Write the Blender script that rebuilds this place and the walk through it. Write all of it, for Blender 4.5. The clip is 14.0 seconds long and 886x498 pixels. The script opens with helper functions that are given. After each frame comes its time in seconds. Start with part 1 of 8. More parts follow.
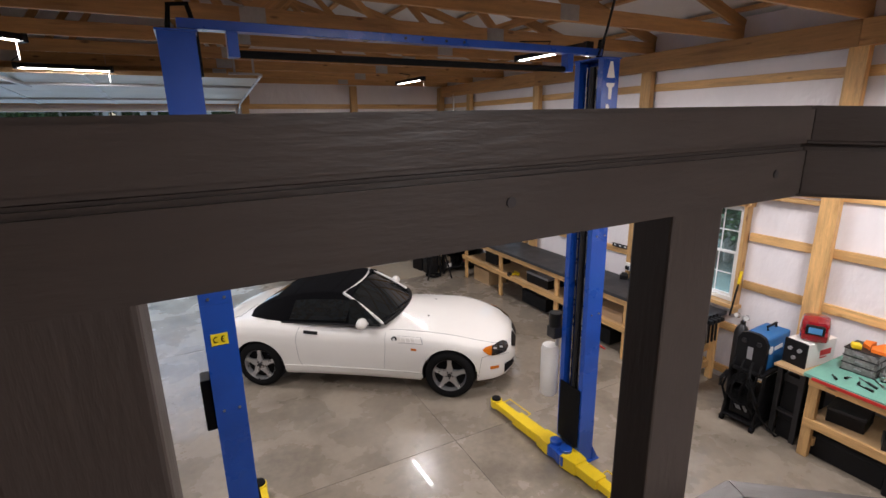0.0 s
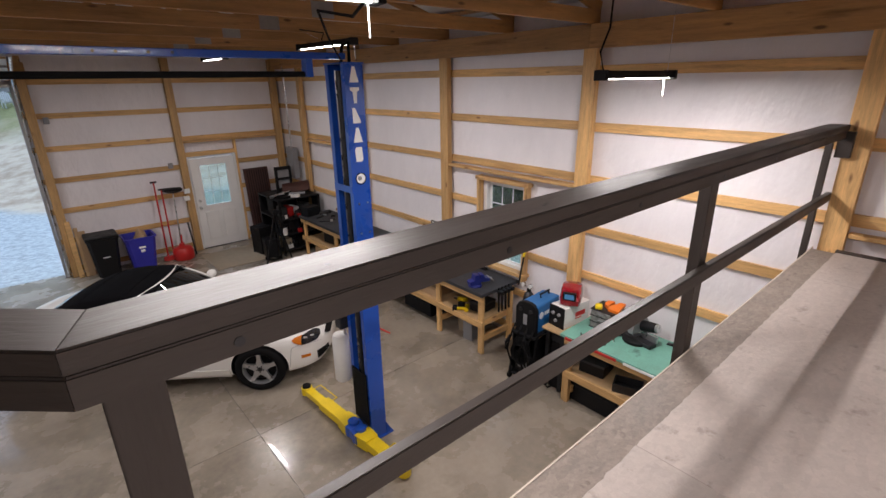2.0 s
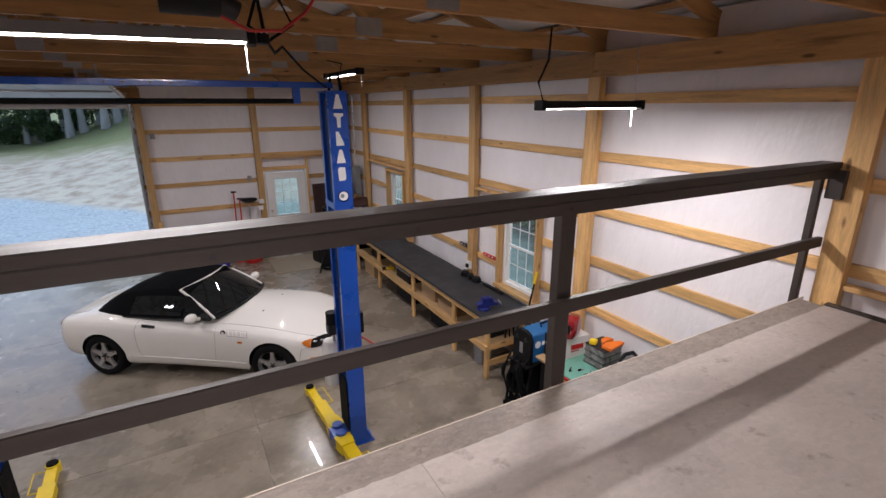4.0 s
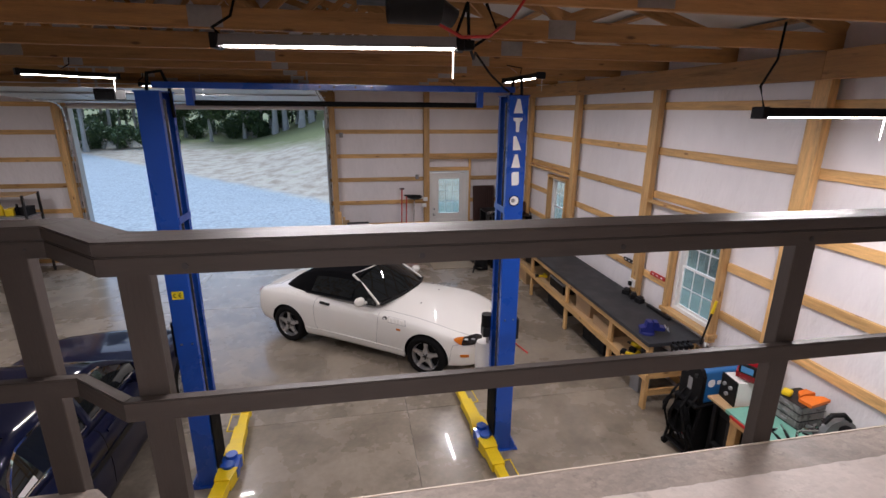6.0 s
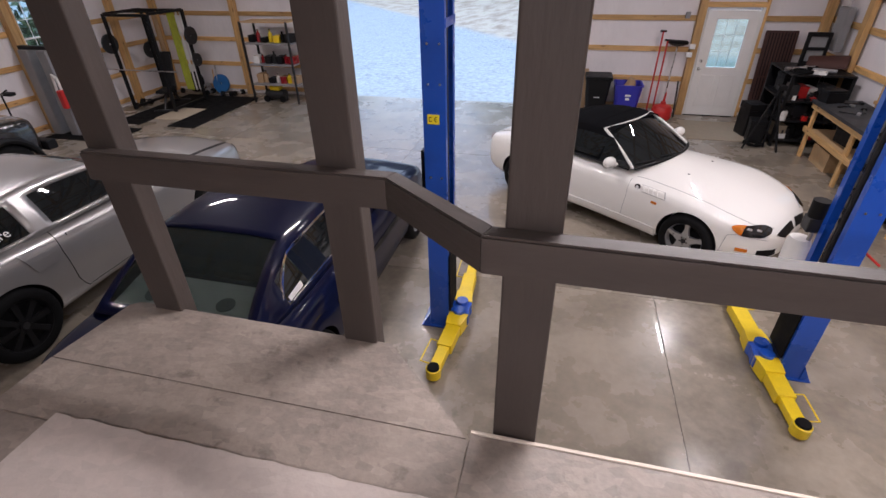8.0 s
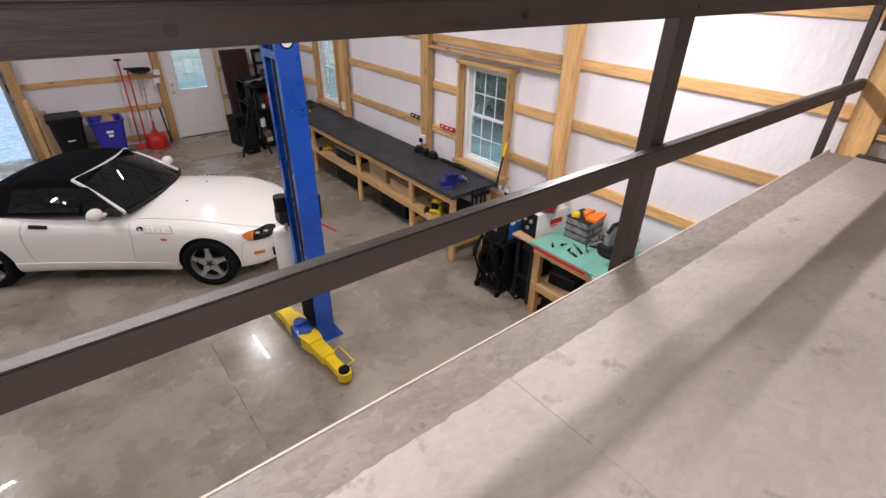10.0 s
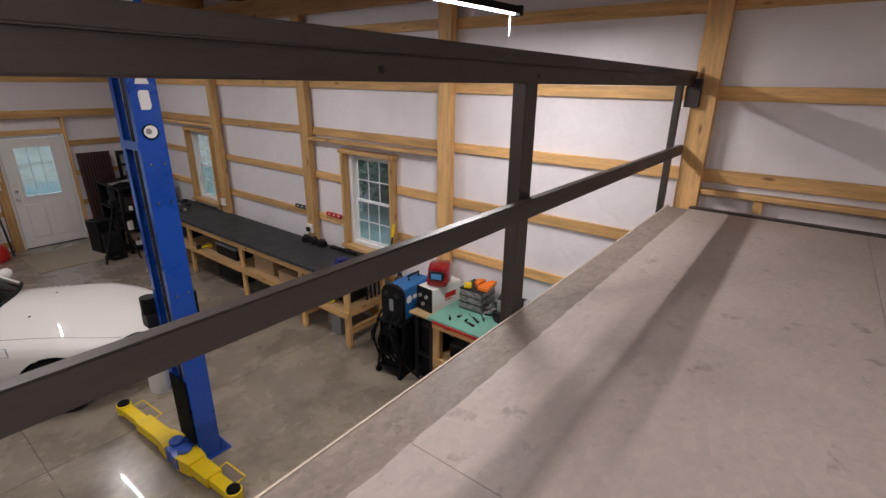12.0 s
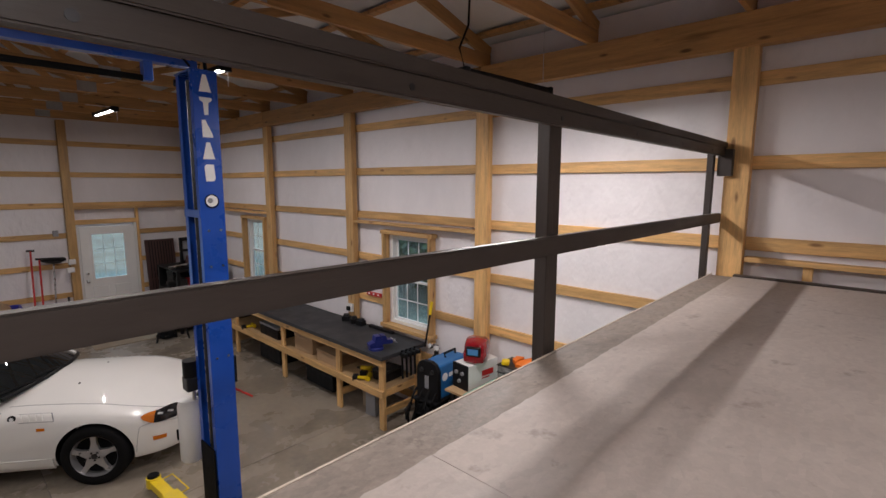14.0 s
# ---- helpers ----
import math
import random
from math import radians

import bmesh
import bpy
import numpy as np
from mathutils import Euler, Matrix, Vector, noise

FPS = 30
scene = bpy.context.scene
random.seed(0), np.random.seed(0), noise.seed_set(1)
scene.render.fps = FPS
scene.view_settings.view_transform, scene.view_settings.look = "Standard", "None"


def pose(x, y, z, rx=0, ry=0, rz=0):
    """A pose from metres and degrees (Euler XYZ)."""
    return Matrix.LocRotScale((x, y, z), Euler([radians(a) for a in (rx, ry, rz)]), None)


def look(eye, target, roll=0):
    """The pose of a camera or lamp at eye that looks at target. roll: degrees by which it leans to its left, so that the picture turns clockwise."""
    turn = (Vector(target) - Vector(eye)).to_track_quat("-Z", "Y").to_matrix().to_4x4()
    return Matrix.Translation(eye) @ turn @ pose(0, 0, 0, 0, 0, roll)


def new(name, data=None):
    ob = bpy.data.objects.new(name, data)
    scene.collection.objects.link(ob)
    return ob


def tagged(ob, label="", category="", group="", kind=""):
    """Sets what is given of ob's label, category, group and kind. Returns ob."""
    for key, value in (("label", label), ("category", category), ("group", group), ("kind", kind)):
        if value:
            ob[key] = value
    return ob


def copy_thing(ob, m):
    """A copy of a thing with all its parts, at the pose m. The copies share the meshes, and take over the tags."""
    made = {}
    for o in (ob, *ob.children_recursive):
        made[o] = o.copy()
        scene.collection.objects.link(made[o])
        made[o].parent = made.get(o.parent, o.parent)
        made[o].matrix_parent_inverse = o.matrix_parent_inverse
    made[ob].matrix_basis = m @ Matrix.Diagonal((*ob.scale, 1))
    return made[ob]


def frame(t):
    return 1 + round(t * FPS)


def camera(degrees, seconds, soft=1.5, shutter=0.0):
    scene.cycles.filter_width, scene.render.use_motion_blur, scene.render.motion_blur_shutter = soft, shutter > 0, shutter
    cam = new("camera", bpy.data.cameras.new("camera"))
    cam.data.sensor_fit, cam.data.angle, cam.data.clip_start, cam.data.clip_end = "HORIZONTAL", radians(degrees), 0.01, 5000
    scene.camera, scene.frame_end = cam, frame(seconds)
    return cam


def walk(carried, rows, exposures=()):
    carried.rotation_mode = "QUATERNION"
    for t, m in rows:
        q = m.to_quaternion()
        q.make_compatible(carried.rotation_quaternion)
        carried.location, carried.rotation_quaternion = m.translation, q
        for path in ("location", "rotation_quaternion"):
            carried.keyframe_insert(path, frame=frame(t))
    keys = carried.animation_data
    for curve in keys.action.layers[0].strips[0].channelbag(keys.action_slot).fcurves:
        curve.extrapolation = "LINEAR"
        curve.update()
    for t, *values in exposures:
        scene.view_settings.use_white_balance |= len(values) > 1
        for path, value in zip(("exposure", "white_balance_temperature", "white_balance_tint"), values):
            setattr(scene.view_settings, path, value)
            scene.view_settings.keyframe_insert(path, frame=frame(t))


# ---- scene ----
cam = camera(85.9, 14.0)
PATH = [
    (0, (0.952, -0.1, 3.313), (1.843, 1.618, 2.806), -1.0),
    (0.5, (1.115, -0.194, 3.405), (2.443, 1.215, 2.904), -0.5),
    (1, (1.364, -0.438, 3.447), (2.675, 0.978, 2.923), -1.1),
    (1.5, (1.59, -0.631, 3.611), (2.835, 0.799, 2.974), -0.8),
    (2, (1.843, -0.774, 3.657), (3.077, 0.651, 2.99), -0.9),
    (2.5, (2.126, -1.021, 3.676), (3.25, 0.495, 3.014), -1.1),
    (5, (2.805, -1.652, 3.675), (3.593, 0.099, 3.114), -0.0),
    (5.5, (2.745, -1.587, 3.692), (3.375, 0.224, 3.123), 0.0),
    (6, (2.544, -1.431, 3.679), (2.902, 0.455, 3.118), 0.4),
    (6.5, (2.317, -1.269, 3.582), (2.216, 0.63, 2.961), -0.4),
    (7, (2.169, -0.987, 3.373), (1.793, 0.798, 2.552), -0.9),
    (7.5, (2.025, -0.775, 3.247), (1.608, 0.929, 2.285), -0.7),
    (8, (1.911, -0.616, 3.171), (1.493, 1.027, 2.111), -1.1),
    (8.5, (2.08, -0.606, 3.161), (1.868, 1.057, 2.071), -1.4),
    (9, (2.369, -0.665, 3.204), (2.695, 0.975, 2.107), -0.5),
    (11.5, (2.662, -0.819, 3.376), (4.128, 0.295, 2.595), 0.7),
    (12, (2.626, -0.815, 3.209), (4.117, 0.34, 2.54), 0.7),
    (12.5, (2.651, -0.863, 3.051), (4.179, 0.33, 2.556), 0.4),
    (13, (2.622, -0.914, 3.056), (4.121, 0.365, 2.71), 0.5),
    (13.5, (2.586, -0.908, 2.99), (4.033, 0.446, 2.712), 0.1),
    (14, (2.577, -0.916, 2.985), (4.028, 0.434, 2.711), 0.1),
]
walk(cam, [(t, look(eye, target, roll)) for t, eye, target, roll in PATH],
     [(0, 0.80, 6350, 10), (0.5, 1.02, 6450, 10), (1.5, 0.70, 6450, 10), (2.5, 0.38, 6450, 11), (5, 0.38, 6200, 11), (6, 0.45, 6300, 13), (6.5, 0.40, 6250, 13), (7.5, 0.72, 6150, 14),
      (8.5, 0.92, 6250, 15), (9, 1.0, 6150, 11), (11.5, 0.18, 6400, 10), (12.5, 0.12, 6450, 10), (14, 0.10, 6450, 10)])

# ---------------------------------------------------------------- world and light
world = bpy.data.worlds.new("world")
scene.world = world
world.use_nodes = True
wn = world.node_tree.nodes
sky = wn.new("ShaderNodeTexSky")
sky.sky_type, sky.sun_disc = "NISHITA", False
sky.sun_elevation, sky.sun_rotation = radians(63), radians(-11)
sky.air_density, sky.dust_density, sky.ozone_density = 1.0, 2.5, 1.5
world.node_tree.links.new(sky.outputs[0], wn["Background"].inputs[0])
wn["Background"].inputs[1].default_value = 0.15

sun = new("sun", bpy.data.lights.new("sun", "SUN"))
sun.data.energy, sun.data.angle, sun.data.color = 2.4, radians(60), (0.40, 0.70, 1.0)
sun.matrix_world = look((0, 0, 0), (0.10, -0.50, -1.0))
LAMP_W = 40.0

# ---------------------------------------------------------------- materials
def material(name, color, rough=0.6, metal=0.0, vary=0.12, scale=4.0, fine=60.0, bump=0.15, depth=0.01, spots=None,
             emit=0.0, coat=0.0, stretch=(1, 1, 1), rand=0.0, spec=0.5, rough_vary=0.1, spot_scale=1.5, spot_at=(0.5, 0.65), knots=None, flakes=None, creases=False):
    m = bpy.data.materials.new(name)
    m.use_nodes = True
    nt = m.node_tree
    b = nt.nodes["Principled BSDF"]
    def node(kind, **kw):
        n = nt.nodes.new(kind)
        for k, v in kw.items():
            n.inputs[k].default_value = v
        return n
    co = nt.nodes.new("ShaderNodeTexCoord")
    mp = node("ShaderNodeMapping", Scale=stretch)
    nt.links.new(co.outputs["Object"], mp.inputs[0])
    big = node("ShaderNodeTexNoise", Scale=scale, Detail=5.0, Roughness=0.6)
    sm = node("ShaderNodeTexNoise", Scale=fine, Detail=3.0, Roughness=0.6)
    src = mp.outputs[0]
    if rand:
        oi = nt.nodes.new("ShaderNodeObjectInfo")
        add = nt.nodes.new("ShaderNodeVectorMath")
        add.operation = "ADD"
        mul = nt.nodes.new("ShaderNodeMath")
        mul.operation = "MULTIPLY"
        mul.inputs[1].default_value = 37.0
        nt.links.new(oi.outputs["Random"], mul.inputs[0])
        nt.links.new(mul.outputs[0], add.inputs[1])
        nt.links.new(mp.outputs[0], add.inputs[0])
        src = add.outputs[0]
    for n in (big, sm):
        nt.links.new(src, n.inputs["Vector"])
    mixn = nt.nodes.new("ShaderNodeMath")
    mixn.operation = "MULTIPLY_ADD"
    mixn.inputs[1].default_value = 0.4
    nt.links.new(sm.outputs[0], mixn.inputs[0])
    nt.links.new(big.outputs[0], mixn.inputs[2])
    ramp = node("ShaderNodeMapRange")
    ramp.inputs[1].default_value, ramp.inputs[2].default_value = 0.45, 0.95
    ramp.inputs[3].default_value, ramp.inputs[4].default_value = 1 - vary, 1 + vary
    nt.links.new(mixn.outputs[0], ramp.inputs[0])
    hsv = node("ShaderNodeHueSaturation", Color=(*color, 1))
    val = ramp.outputs[0]
    if rand:
        mr = node("ShaderNodeMapRange")
        mr.inputs[3].default_value, mr.inputs[4].default_value = 1 - rand, 1 + rand
        nt.links.new(oi.outputs["Random"], mr.inputs[0])
        mm = nt.nodes.new("ShaderNodeMath")
        mm.operation = "MULTIPLY"
        nt.links.new(mr.outputs[0], mm.inputs[0])
        nt.links.new(ramp.outputs[0], mm.inputs[1])
        val = mm.outputs[0]
    if flakes:
        fm = node("ShaderNodeMapping", Scale=(1.0, 1.9, 1.0), Rotation=(0, 0, 0.5))
        nt.links.new(src, fm.inputs[0])
        fv = node("ShaderNodeTexVoronoi", Scale=flakes[0])
        nt.links.new(fm.outputs[0], fv.inputs["Vector"])
        fs = nt.nodes.new("ShaderNodeSeparateColor")
        nt.links.new(fv.outputs["Color"], fs.inputs[0])
        fr = node("ShaderNodeMapRange")
        fr.inputs[3].default_value, fr.inputs[4].default_value = 1 - flakes[1], 1 + flakes[1]
        nt.links.new(fs.outputs[0], fr.inputs[0])
        fx = nt.nodes.new("ShaderNodeMath")
        fx.operation = "MULTIPLY"
        nt.links.new(fr.outputs[0], fx.inputs[0])
        nt.links.new(val, fx.inputs[1])
        val = fx.outputs[0]
    nt.links.new(val, hsv.inputs["Value"])
    out = hsv.outputs[0]
    if spots:
        st = node("ShaderNodeTexNoise", Scale=spot_scale, Detail=6.0, Roughness=0.62)
        nt.links.new(src, st.inputs["Vector"])
        sr = node("ShaderNodeMapRange")
        sr.inputs[1].default_value, sr.inputs[2].default_value = spot_at
        nt.links.new(st.outputs[0], sr.inputs[0])
        mx = nt.nodes.new("ShaderNodeMix")
        mx.data_type = "RGBA"
        nt.links.new(sr.outputs[0], mx.inputs[0])
        nt.links.new(out, mx.inputs[6])
        mx.inputs[7].default_value = (*spots, 1)
        out = mx.outputs[2]
    if knots:
        km = node("ShaderNodeMapping", Scale=(2.6, 8.0, 8.0))
        nt.links.new(co.outputs["Object"], km.inputs[0])
        ka = nt.nodes.new("ShaderNodeVectorMath")
        ka.operation = "ADD"
        nt.links.new(km.outputs[0], ka.inputs[0])
        nt.links.new(mul.outputs[0], ka.inputs[1])
        kv = node("ShaderNodeTexVoronoi", Scale=1.0)
        nt.links.new(ka.outputs[0], kv.inputs["Vector"])
        kr = node("ShaderNodeMapRange")
        kr.inputs[1].default_value, kr.inputs[2].default_value = 0.07, 0.15
        kr.inputs[3].default_value, kr.inputs[4].default_value = 0.85, 0.0
        nt.links.new(kv.outputs["Distance"], kr.inputs[0])
        kx = nt.nodes.new("ShaderNodeMix")
        kx.data_type = "RGBA"
        nt.links.new(kr.outputs[0], kx.inputs[0])
        nt.links.new(out, kx.inputs[6])
        kx.inputs[7].default_value = (*knots, 1)
        out = kx.outputs[2]
    nt.links.new(out, b.inputs["Base Color"])
    rr = node("ShaderNodeMapRange")
    rr.inputs[1].default_value, rr.inputs[2].default_value = 0.35, 0.65
    rr.inputs[3].default_value, rr.inputs[4].default_value = max(0.02, rough - rough_vary), min(1, rough + rough_vary)
    nt.links.new(big.outputs[0], rr.inputs[0])
    nt.links.new(rr.outputs[0], b.inputs["Roughness"])
    b.inputs["Metallic"].default_value = metal
    b.inputs["Specular IOR Level"].default_value = spec
    if coat:
        b.inputs["Coat Weight"].default_value = coat
        b.inputs["Coat Roughness"].default_value = 0.02
    if bump:
        bp = node("ShaderNodeBump", Strength=bump, Distance=depth)
        nt.links.new(mixn.outputs[0], bp.inputs["Height"])
        if creases:
            # folds of a loosely stapled sheet
            cv = node("ShaderNodeTexVoronoi", Scale=2.1)
            cv.feature = "DISTANCE_TO_EDGE"
            wob = nt.nodes.new("ShaderNodeVectorMath")
            wob.operation = "MULTIPLY"
            wob.inputs[1].default_value = (0.35, 0.35, 0.35)
            nt.links.new(big.outputs["Color"], wob.inputs[0])
            wa = nt.nodes.new("ShaderNodeVectorMath")
            wa.operation = "ADD"
            nt.links.new(src, wa.inputs[0])
            nt.links.new(wob.outputs[0], wa.inputs[1])
            nt.links.new(wa.outputs[0], cv.inputs["Vector"])
            cr_ = node("ShaderNodeMapRange")
            cr_.inputs[1].default_value, cr_.inputs[2].default_value = 0.0, 0.05
            nt.links.new(cv.outputs["Distance"], cr_.inputs[0])
            b2 = node("ShaderNodeBump", Strength=0.15, Distance=0.010)
            nt.links.new(cr_.outputs[0], b2.inputs["Height"])
            nt.links.new(b2.outputs[0], bp.inputs["Normal"])
        nt.links.new(bp.outputs[0], b.inputs["Normal"])
        nt.links.new(bp.outputs[0], b.inputs["Coat Normal"])
    if emit:
        b.inputs["Emission Color"].default_value = (*color, 1)
        b.inputs["Emission Strength"].default_value = emit
    return m


def glass(name, color, alpha_like=0.0, rough=0.02):
    m = bpy.data.materials.new(name)
    m.use_nodes = True
    b = m.node_tree.nodes["Principled BSDF"]
    b.inputs["Base Color"].default_value = (*color, 1)
    b.inputs["Roughness"].default_value = rough
    b.inputs["Transmission Weight"].default_value = alpha_like
    b.inputs["IOR"].default_value = 1.3 if alpha_like else 1.5
    return m


PINE = material("pine", (0.60, 0.365, 0.148), 0.55, vary=0.34, scale=3.0, fine=26.0, bump=0.12, stretch=(0.6, 7, 7), rand=0.22, knots=(0.17, 0.07, 0.025), spots=(0.36, 0.17, 0.055), spot_scale=2.2, spot_at=(0.6, 0.78))
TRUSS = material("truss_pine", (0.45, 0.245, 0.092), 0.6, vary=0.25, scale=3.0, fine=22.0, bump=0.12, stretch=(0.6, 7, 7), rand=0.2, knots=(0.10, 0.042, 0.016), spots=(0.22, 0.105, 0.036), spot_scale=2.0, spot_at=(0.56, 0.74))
PLY = material("plywood", (0.5, 0.33, 0.17), 0.6, vary=0.15, scale=2.0, fine=18.0, stretch=(1, 6, 6), rand=0.1)
WRAP = material("house_wrap", (0.80, 0.77, 0.79), 0.42, vary=0.05, scale=1.6, fine=6.0, bump=0.75, depth=0.045, spec=0.4, stretch=(1, 1, 0.55), creases=True)
ROOFW = material("roof_insulation", (0.68, 0.66, 0.65), 0.55, vary=0.08, scale=1.0, fine=7.0, bump=0.4)
CONCRETE = material("polished_concrete", (0.265, 0.227, 0.180), 0.27, spec=0.5, vary=0.30, scale=1.6, fine=14.0, bump=0.03, spots=(0.135, 0.116, 0.09), spot_scale=1.7, spot_at=(0.5, 0.74), rough_vary=0.08, rand=0.05, coat=0.3)
DARKPAINT = material("brown_paint", (0.050, 0.040, 0.035), 0.47, spec=0.33, vary=0.14, scale=3.0, fine=40.0, bump=0.22, stretch=(0.5, 3, 3), rand=0.05, spots=(0.036, 0.029, 0.025), spot_scale=5.0, spot_at=(0.66, 0.76))
CHORDDIRT = material("galvanised", (0.42, 0.42, 0.42), 0.45, metal=0.8, vary=0.15, scale=8, fine=50)
DECK = material("deck_paint", (0.43, 0.375, 0.34), 0.55, vary=0.13, scale=2.2, fine=55.0, bump=0.4, spots=(0.27, 0.225, 0.20), spot_scale=9.0, spot_at=(0.6, 0.72), rand=0.03, flakes=(26.0, 0.05))
DECKEDGE = material("deck_strand_board", (0.235, 0.195, 0.165), 0.62, vary=0.26, scale=5.0, fine=60.0, bump=0.5, spots=(0.12, 0.093, 0.078), spot_scale=16.0, spot_at=(0.60, 0.74), flakes=(30.0, 0.12))
RAWEDGE = material("raw_board_edge", (0.58, 0.5, 0.42), 0.7, vary=0.15, scale=12.0, fine=60.0)
BLUE = material("blue_enamel", (0.012, 0.075, 0.42), 0.32, vary=0.08, scale=2.0, fine=30.0, bump=0.03, coat=0.25, spots=(0.01, 0.055, 0.30), spot_at=(0.62, 0.8))
YELLOW = material("yellow_enamel", (0.78, 0.56, 0.01), 0.4, vary=0.1, scale=5.0, fine=40.0, bump=0.05, spots=(0.35, 0.24, 0.03), spot_scale=7.0, spot_at=(0.66, 0.78))
BLACK = material("black_rubber", (0.007, 0.007, 0.0075), 0.8, spec=0.12, vary=0.25, scale=8.0, fine=80.0, bump=0.2)
BLACKPL = material("black_plastic", (0.008, 0.008, 0.009), 0.5, spec=0.2, vary=0.2, scale=8.0, fine=60.0, bump=0.1)
STEEL = material("bright_steel", (0.6, 0.6, 0.61), 0.3, metal=1.0, vary=0.12, scale=10, fine=70, bump=0.05)
ALLOY = material("alloy_wheel", (0.50, 0.50, 0.51), 0.36, metal=0.7, vary=0.06, scale=10, fine=50, bump=0.02)
DARKSTEEL = material("dark_steel", (0.05, 0.05, 0.053), 0.45, spec=0.3, metal=0.7, vary=0.2, scale=10, fine=60)
WHITEPAINT = material("white_paint", (0.78, 0.77, 0.75), 0.42, vary=0.04, scale=3, fine=40, bump=0.05)
WHITECAR = material("white_car_paint", (0.80, 0.785, 0.75), 0.5, spec=0.1, rough_vary=0.01, vary=0.01, scale=2, fine=20, bump=0.0, coat=0.9)
SILVERCAR = material("silver_car_paint", (0.37, 0.36, 0.355), 0.32, metal=0.6, rough_vary=0.02, vary=0.03, scale=3, fine=90, bump=0.0, coat=0.9)
BLUECAR = material("dark_blue_car_paint", (0.0035, 0.0055, 0.026), 0.4, metal=0.0, spec=0.05, rough_vary=0.02, vary=0.05, scale=3, fine=60, bump=0.0, coat=0.6)
BLACKCAR = material("black_car_paint", (0.012, 0.012, 0.013), 0.25, vary=0.1, bump=0.0, coat=1.0)
CLOTH = material("black_canvas", (0.005, 0.005, 0.006), 0.95, spec=0.05, vary=0.2, scale=3, fine=160, bump=0.25)
CARGLASS = glass("dark_car_glass", (0.012, 0.014, 0.015))
WINGLASS = glass("window_glass", (0.74, 0.86, 0.84), 0.97, 0.03)
TAIL = glass("red_lens", (0.35, 0.012, 0.012), rough=0.12)
AMBER = glass("amber_lens", (0.55, 0.15, 0.008), rough=0.15)
CLEARLENS = glass("clear_lens", (0.012, 0.012, 0.014), rough=0.05)
TINTED = glass("tinted_car_glass", (0.15, 0.19, 0.18), 0.9, 0.02)
CHROME = material("chrome", (0.8, 0.8, 0.8), 0.1, metal=1.0, vary=0.02, bump=0)
LETTER = material("white_decal", (0.82, 0.82, 0.82), 0.45, vary=0.05, bump=0.0)
RED = material("red_paint", (0.5, 0.02, 0.018), 0.4, vary=0.12, scale=5, bump=0.05)
ORANGE = material("orange_plastic", (0.85, 0.2, 0.02), 0.5, vary=0.08, scale=6, bump=0.1)
BINBLUE = material("blue_plastic", (0.03, 0.03, 0.36), 0.45, vary=0.1, scale=5, bump=0.05)
GREENTOP = material("green_table_top", (0.155, 0.37, 0.295), 0.6, vary=0.2, scale=4, fine=40, bump=0.1, spots=(0.06, 0.12, 0.10), spot_scale=5.0, spot_at=(0.6, 0.74))
BENCHTOP = material("dark_bench_mat", (0.026, 0.027, 0.031), 0.6, vary=0.15, scale=3, fine=70, bump=0.15)
CARD = material("cardboard", (0.42, 0.28, 0.16), 0.75, vary=0.1, scale=6)
GREY = material("grey_plastic", (0.25, 0.25, 0.26), 0.45, vary=0.1, scale=6)
LIGHTBLUE = material("welder_blue", (0.02, 0.14, 0.38), 0.4, vary=0.08, scale=6, bump=0.03)
TAN = material("tan_fabric", (0.30, 0.24, 0.17), 0.9, vary=0.15, scale=8, fine=120, bump=0.4)
LED = material("led_diffuser", (1.0, 0.96, 0.9), 0.5, vary=0.0, bump=0.0, emit=22.0)
CREAM = material("door_section_paint", (0.42, 0.44, 0.42), 0.45, vary=0.06, scale=2, bump=0.05)

# ---------------------------------------------------------------- mesh helpers
def part(name, bm, mat, parent=None, label="", m=None, smooth=False):
    me = bpy.data.meshes.new(name)
    bmesh.ops.recalc_face_normals(bm, faces=bm.faces)
    bm.to_mesh(me)
    bm.free()
    for mt in (mat if isinstance(mat, (list, tuple)) else [mat]):
        me.materials.append(mt)
    if smooth:
        me.shade_smooth()
        me.set_sharp_from_angle(angle=radians(38))
    ob = new(name, me)
    if m is not None:
        ob.matrix_basis = m
    if parent is not None:
        ob.parent = parent
    if label:
        ob["label"] = label
    return ob


def again(name, ob, m, parent=None):
    """Another object on the same mesh."""
    o = new(name, ob.data)
    o.matrix_basis = m
    o.parent = parent if parent is not None else ob.parent
    return o


def thing(name, label, category, m=None, group="", kind=""):
    e = new(name)
    if m is not None:
        e.matrix_basis = m
    return tagged(e, label, category, group, kind)


def add_box(bm, x0, y0, z0, x1, y1, z1, bevel=0.0, m=None):
    r = bmesh.ops.create_cube(bm, size=1.0)
    vs = r["verts"]
    bmesh.ops.scale(bm, vec=(x1 - x0, y1 - y0, z1 - z0), verts=vs)
    bmesh.ops.translate(bm, vec=((x0 + x1) / 2, (y0 + y1) / 2, (z0 + z1) / 2), verts=vs)
    if bevel:
        es = list({e for v in vs for e in v.link_edges})
        r2 = bmesh.ops.bevel(bm, geom=es, offset=bevel, segments=2, profile=0.5, affect="EDGES")
        vs = list({v for f in r2["faces"] for v in f.verts} | {v for v in vs if v.is_valid})
    if m is not None:
        bmesh.ops.transform(bm, matrix=m, verts=vs)
    return vs


def box(x0, y0, z0, x1, y1, z1, bevel=0.0):
    bm = bmesh.new()
    add_box(bm, x0, y0, z0, x1, y1, z1, bevel)
    return bm


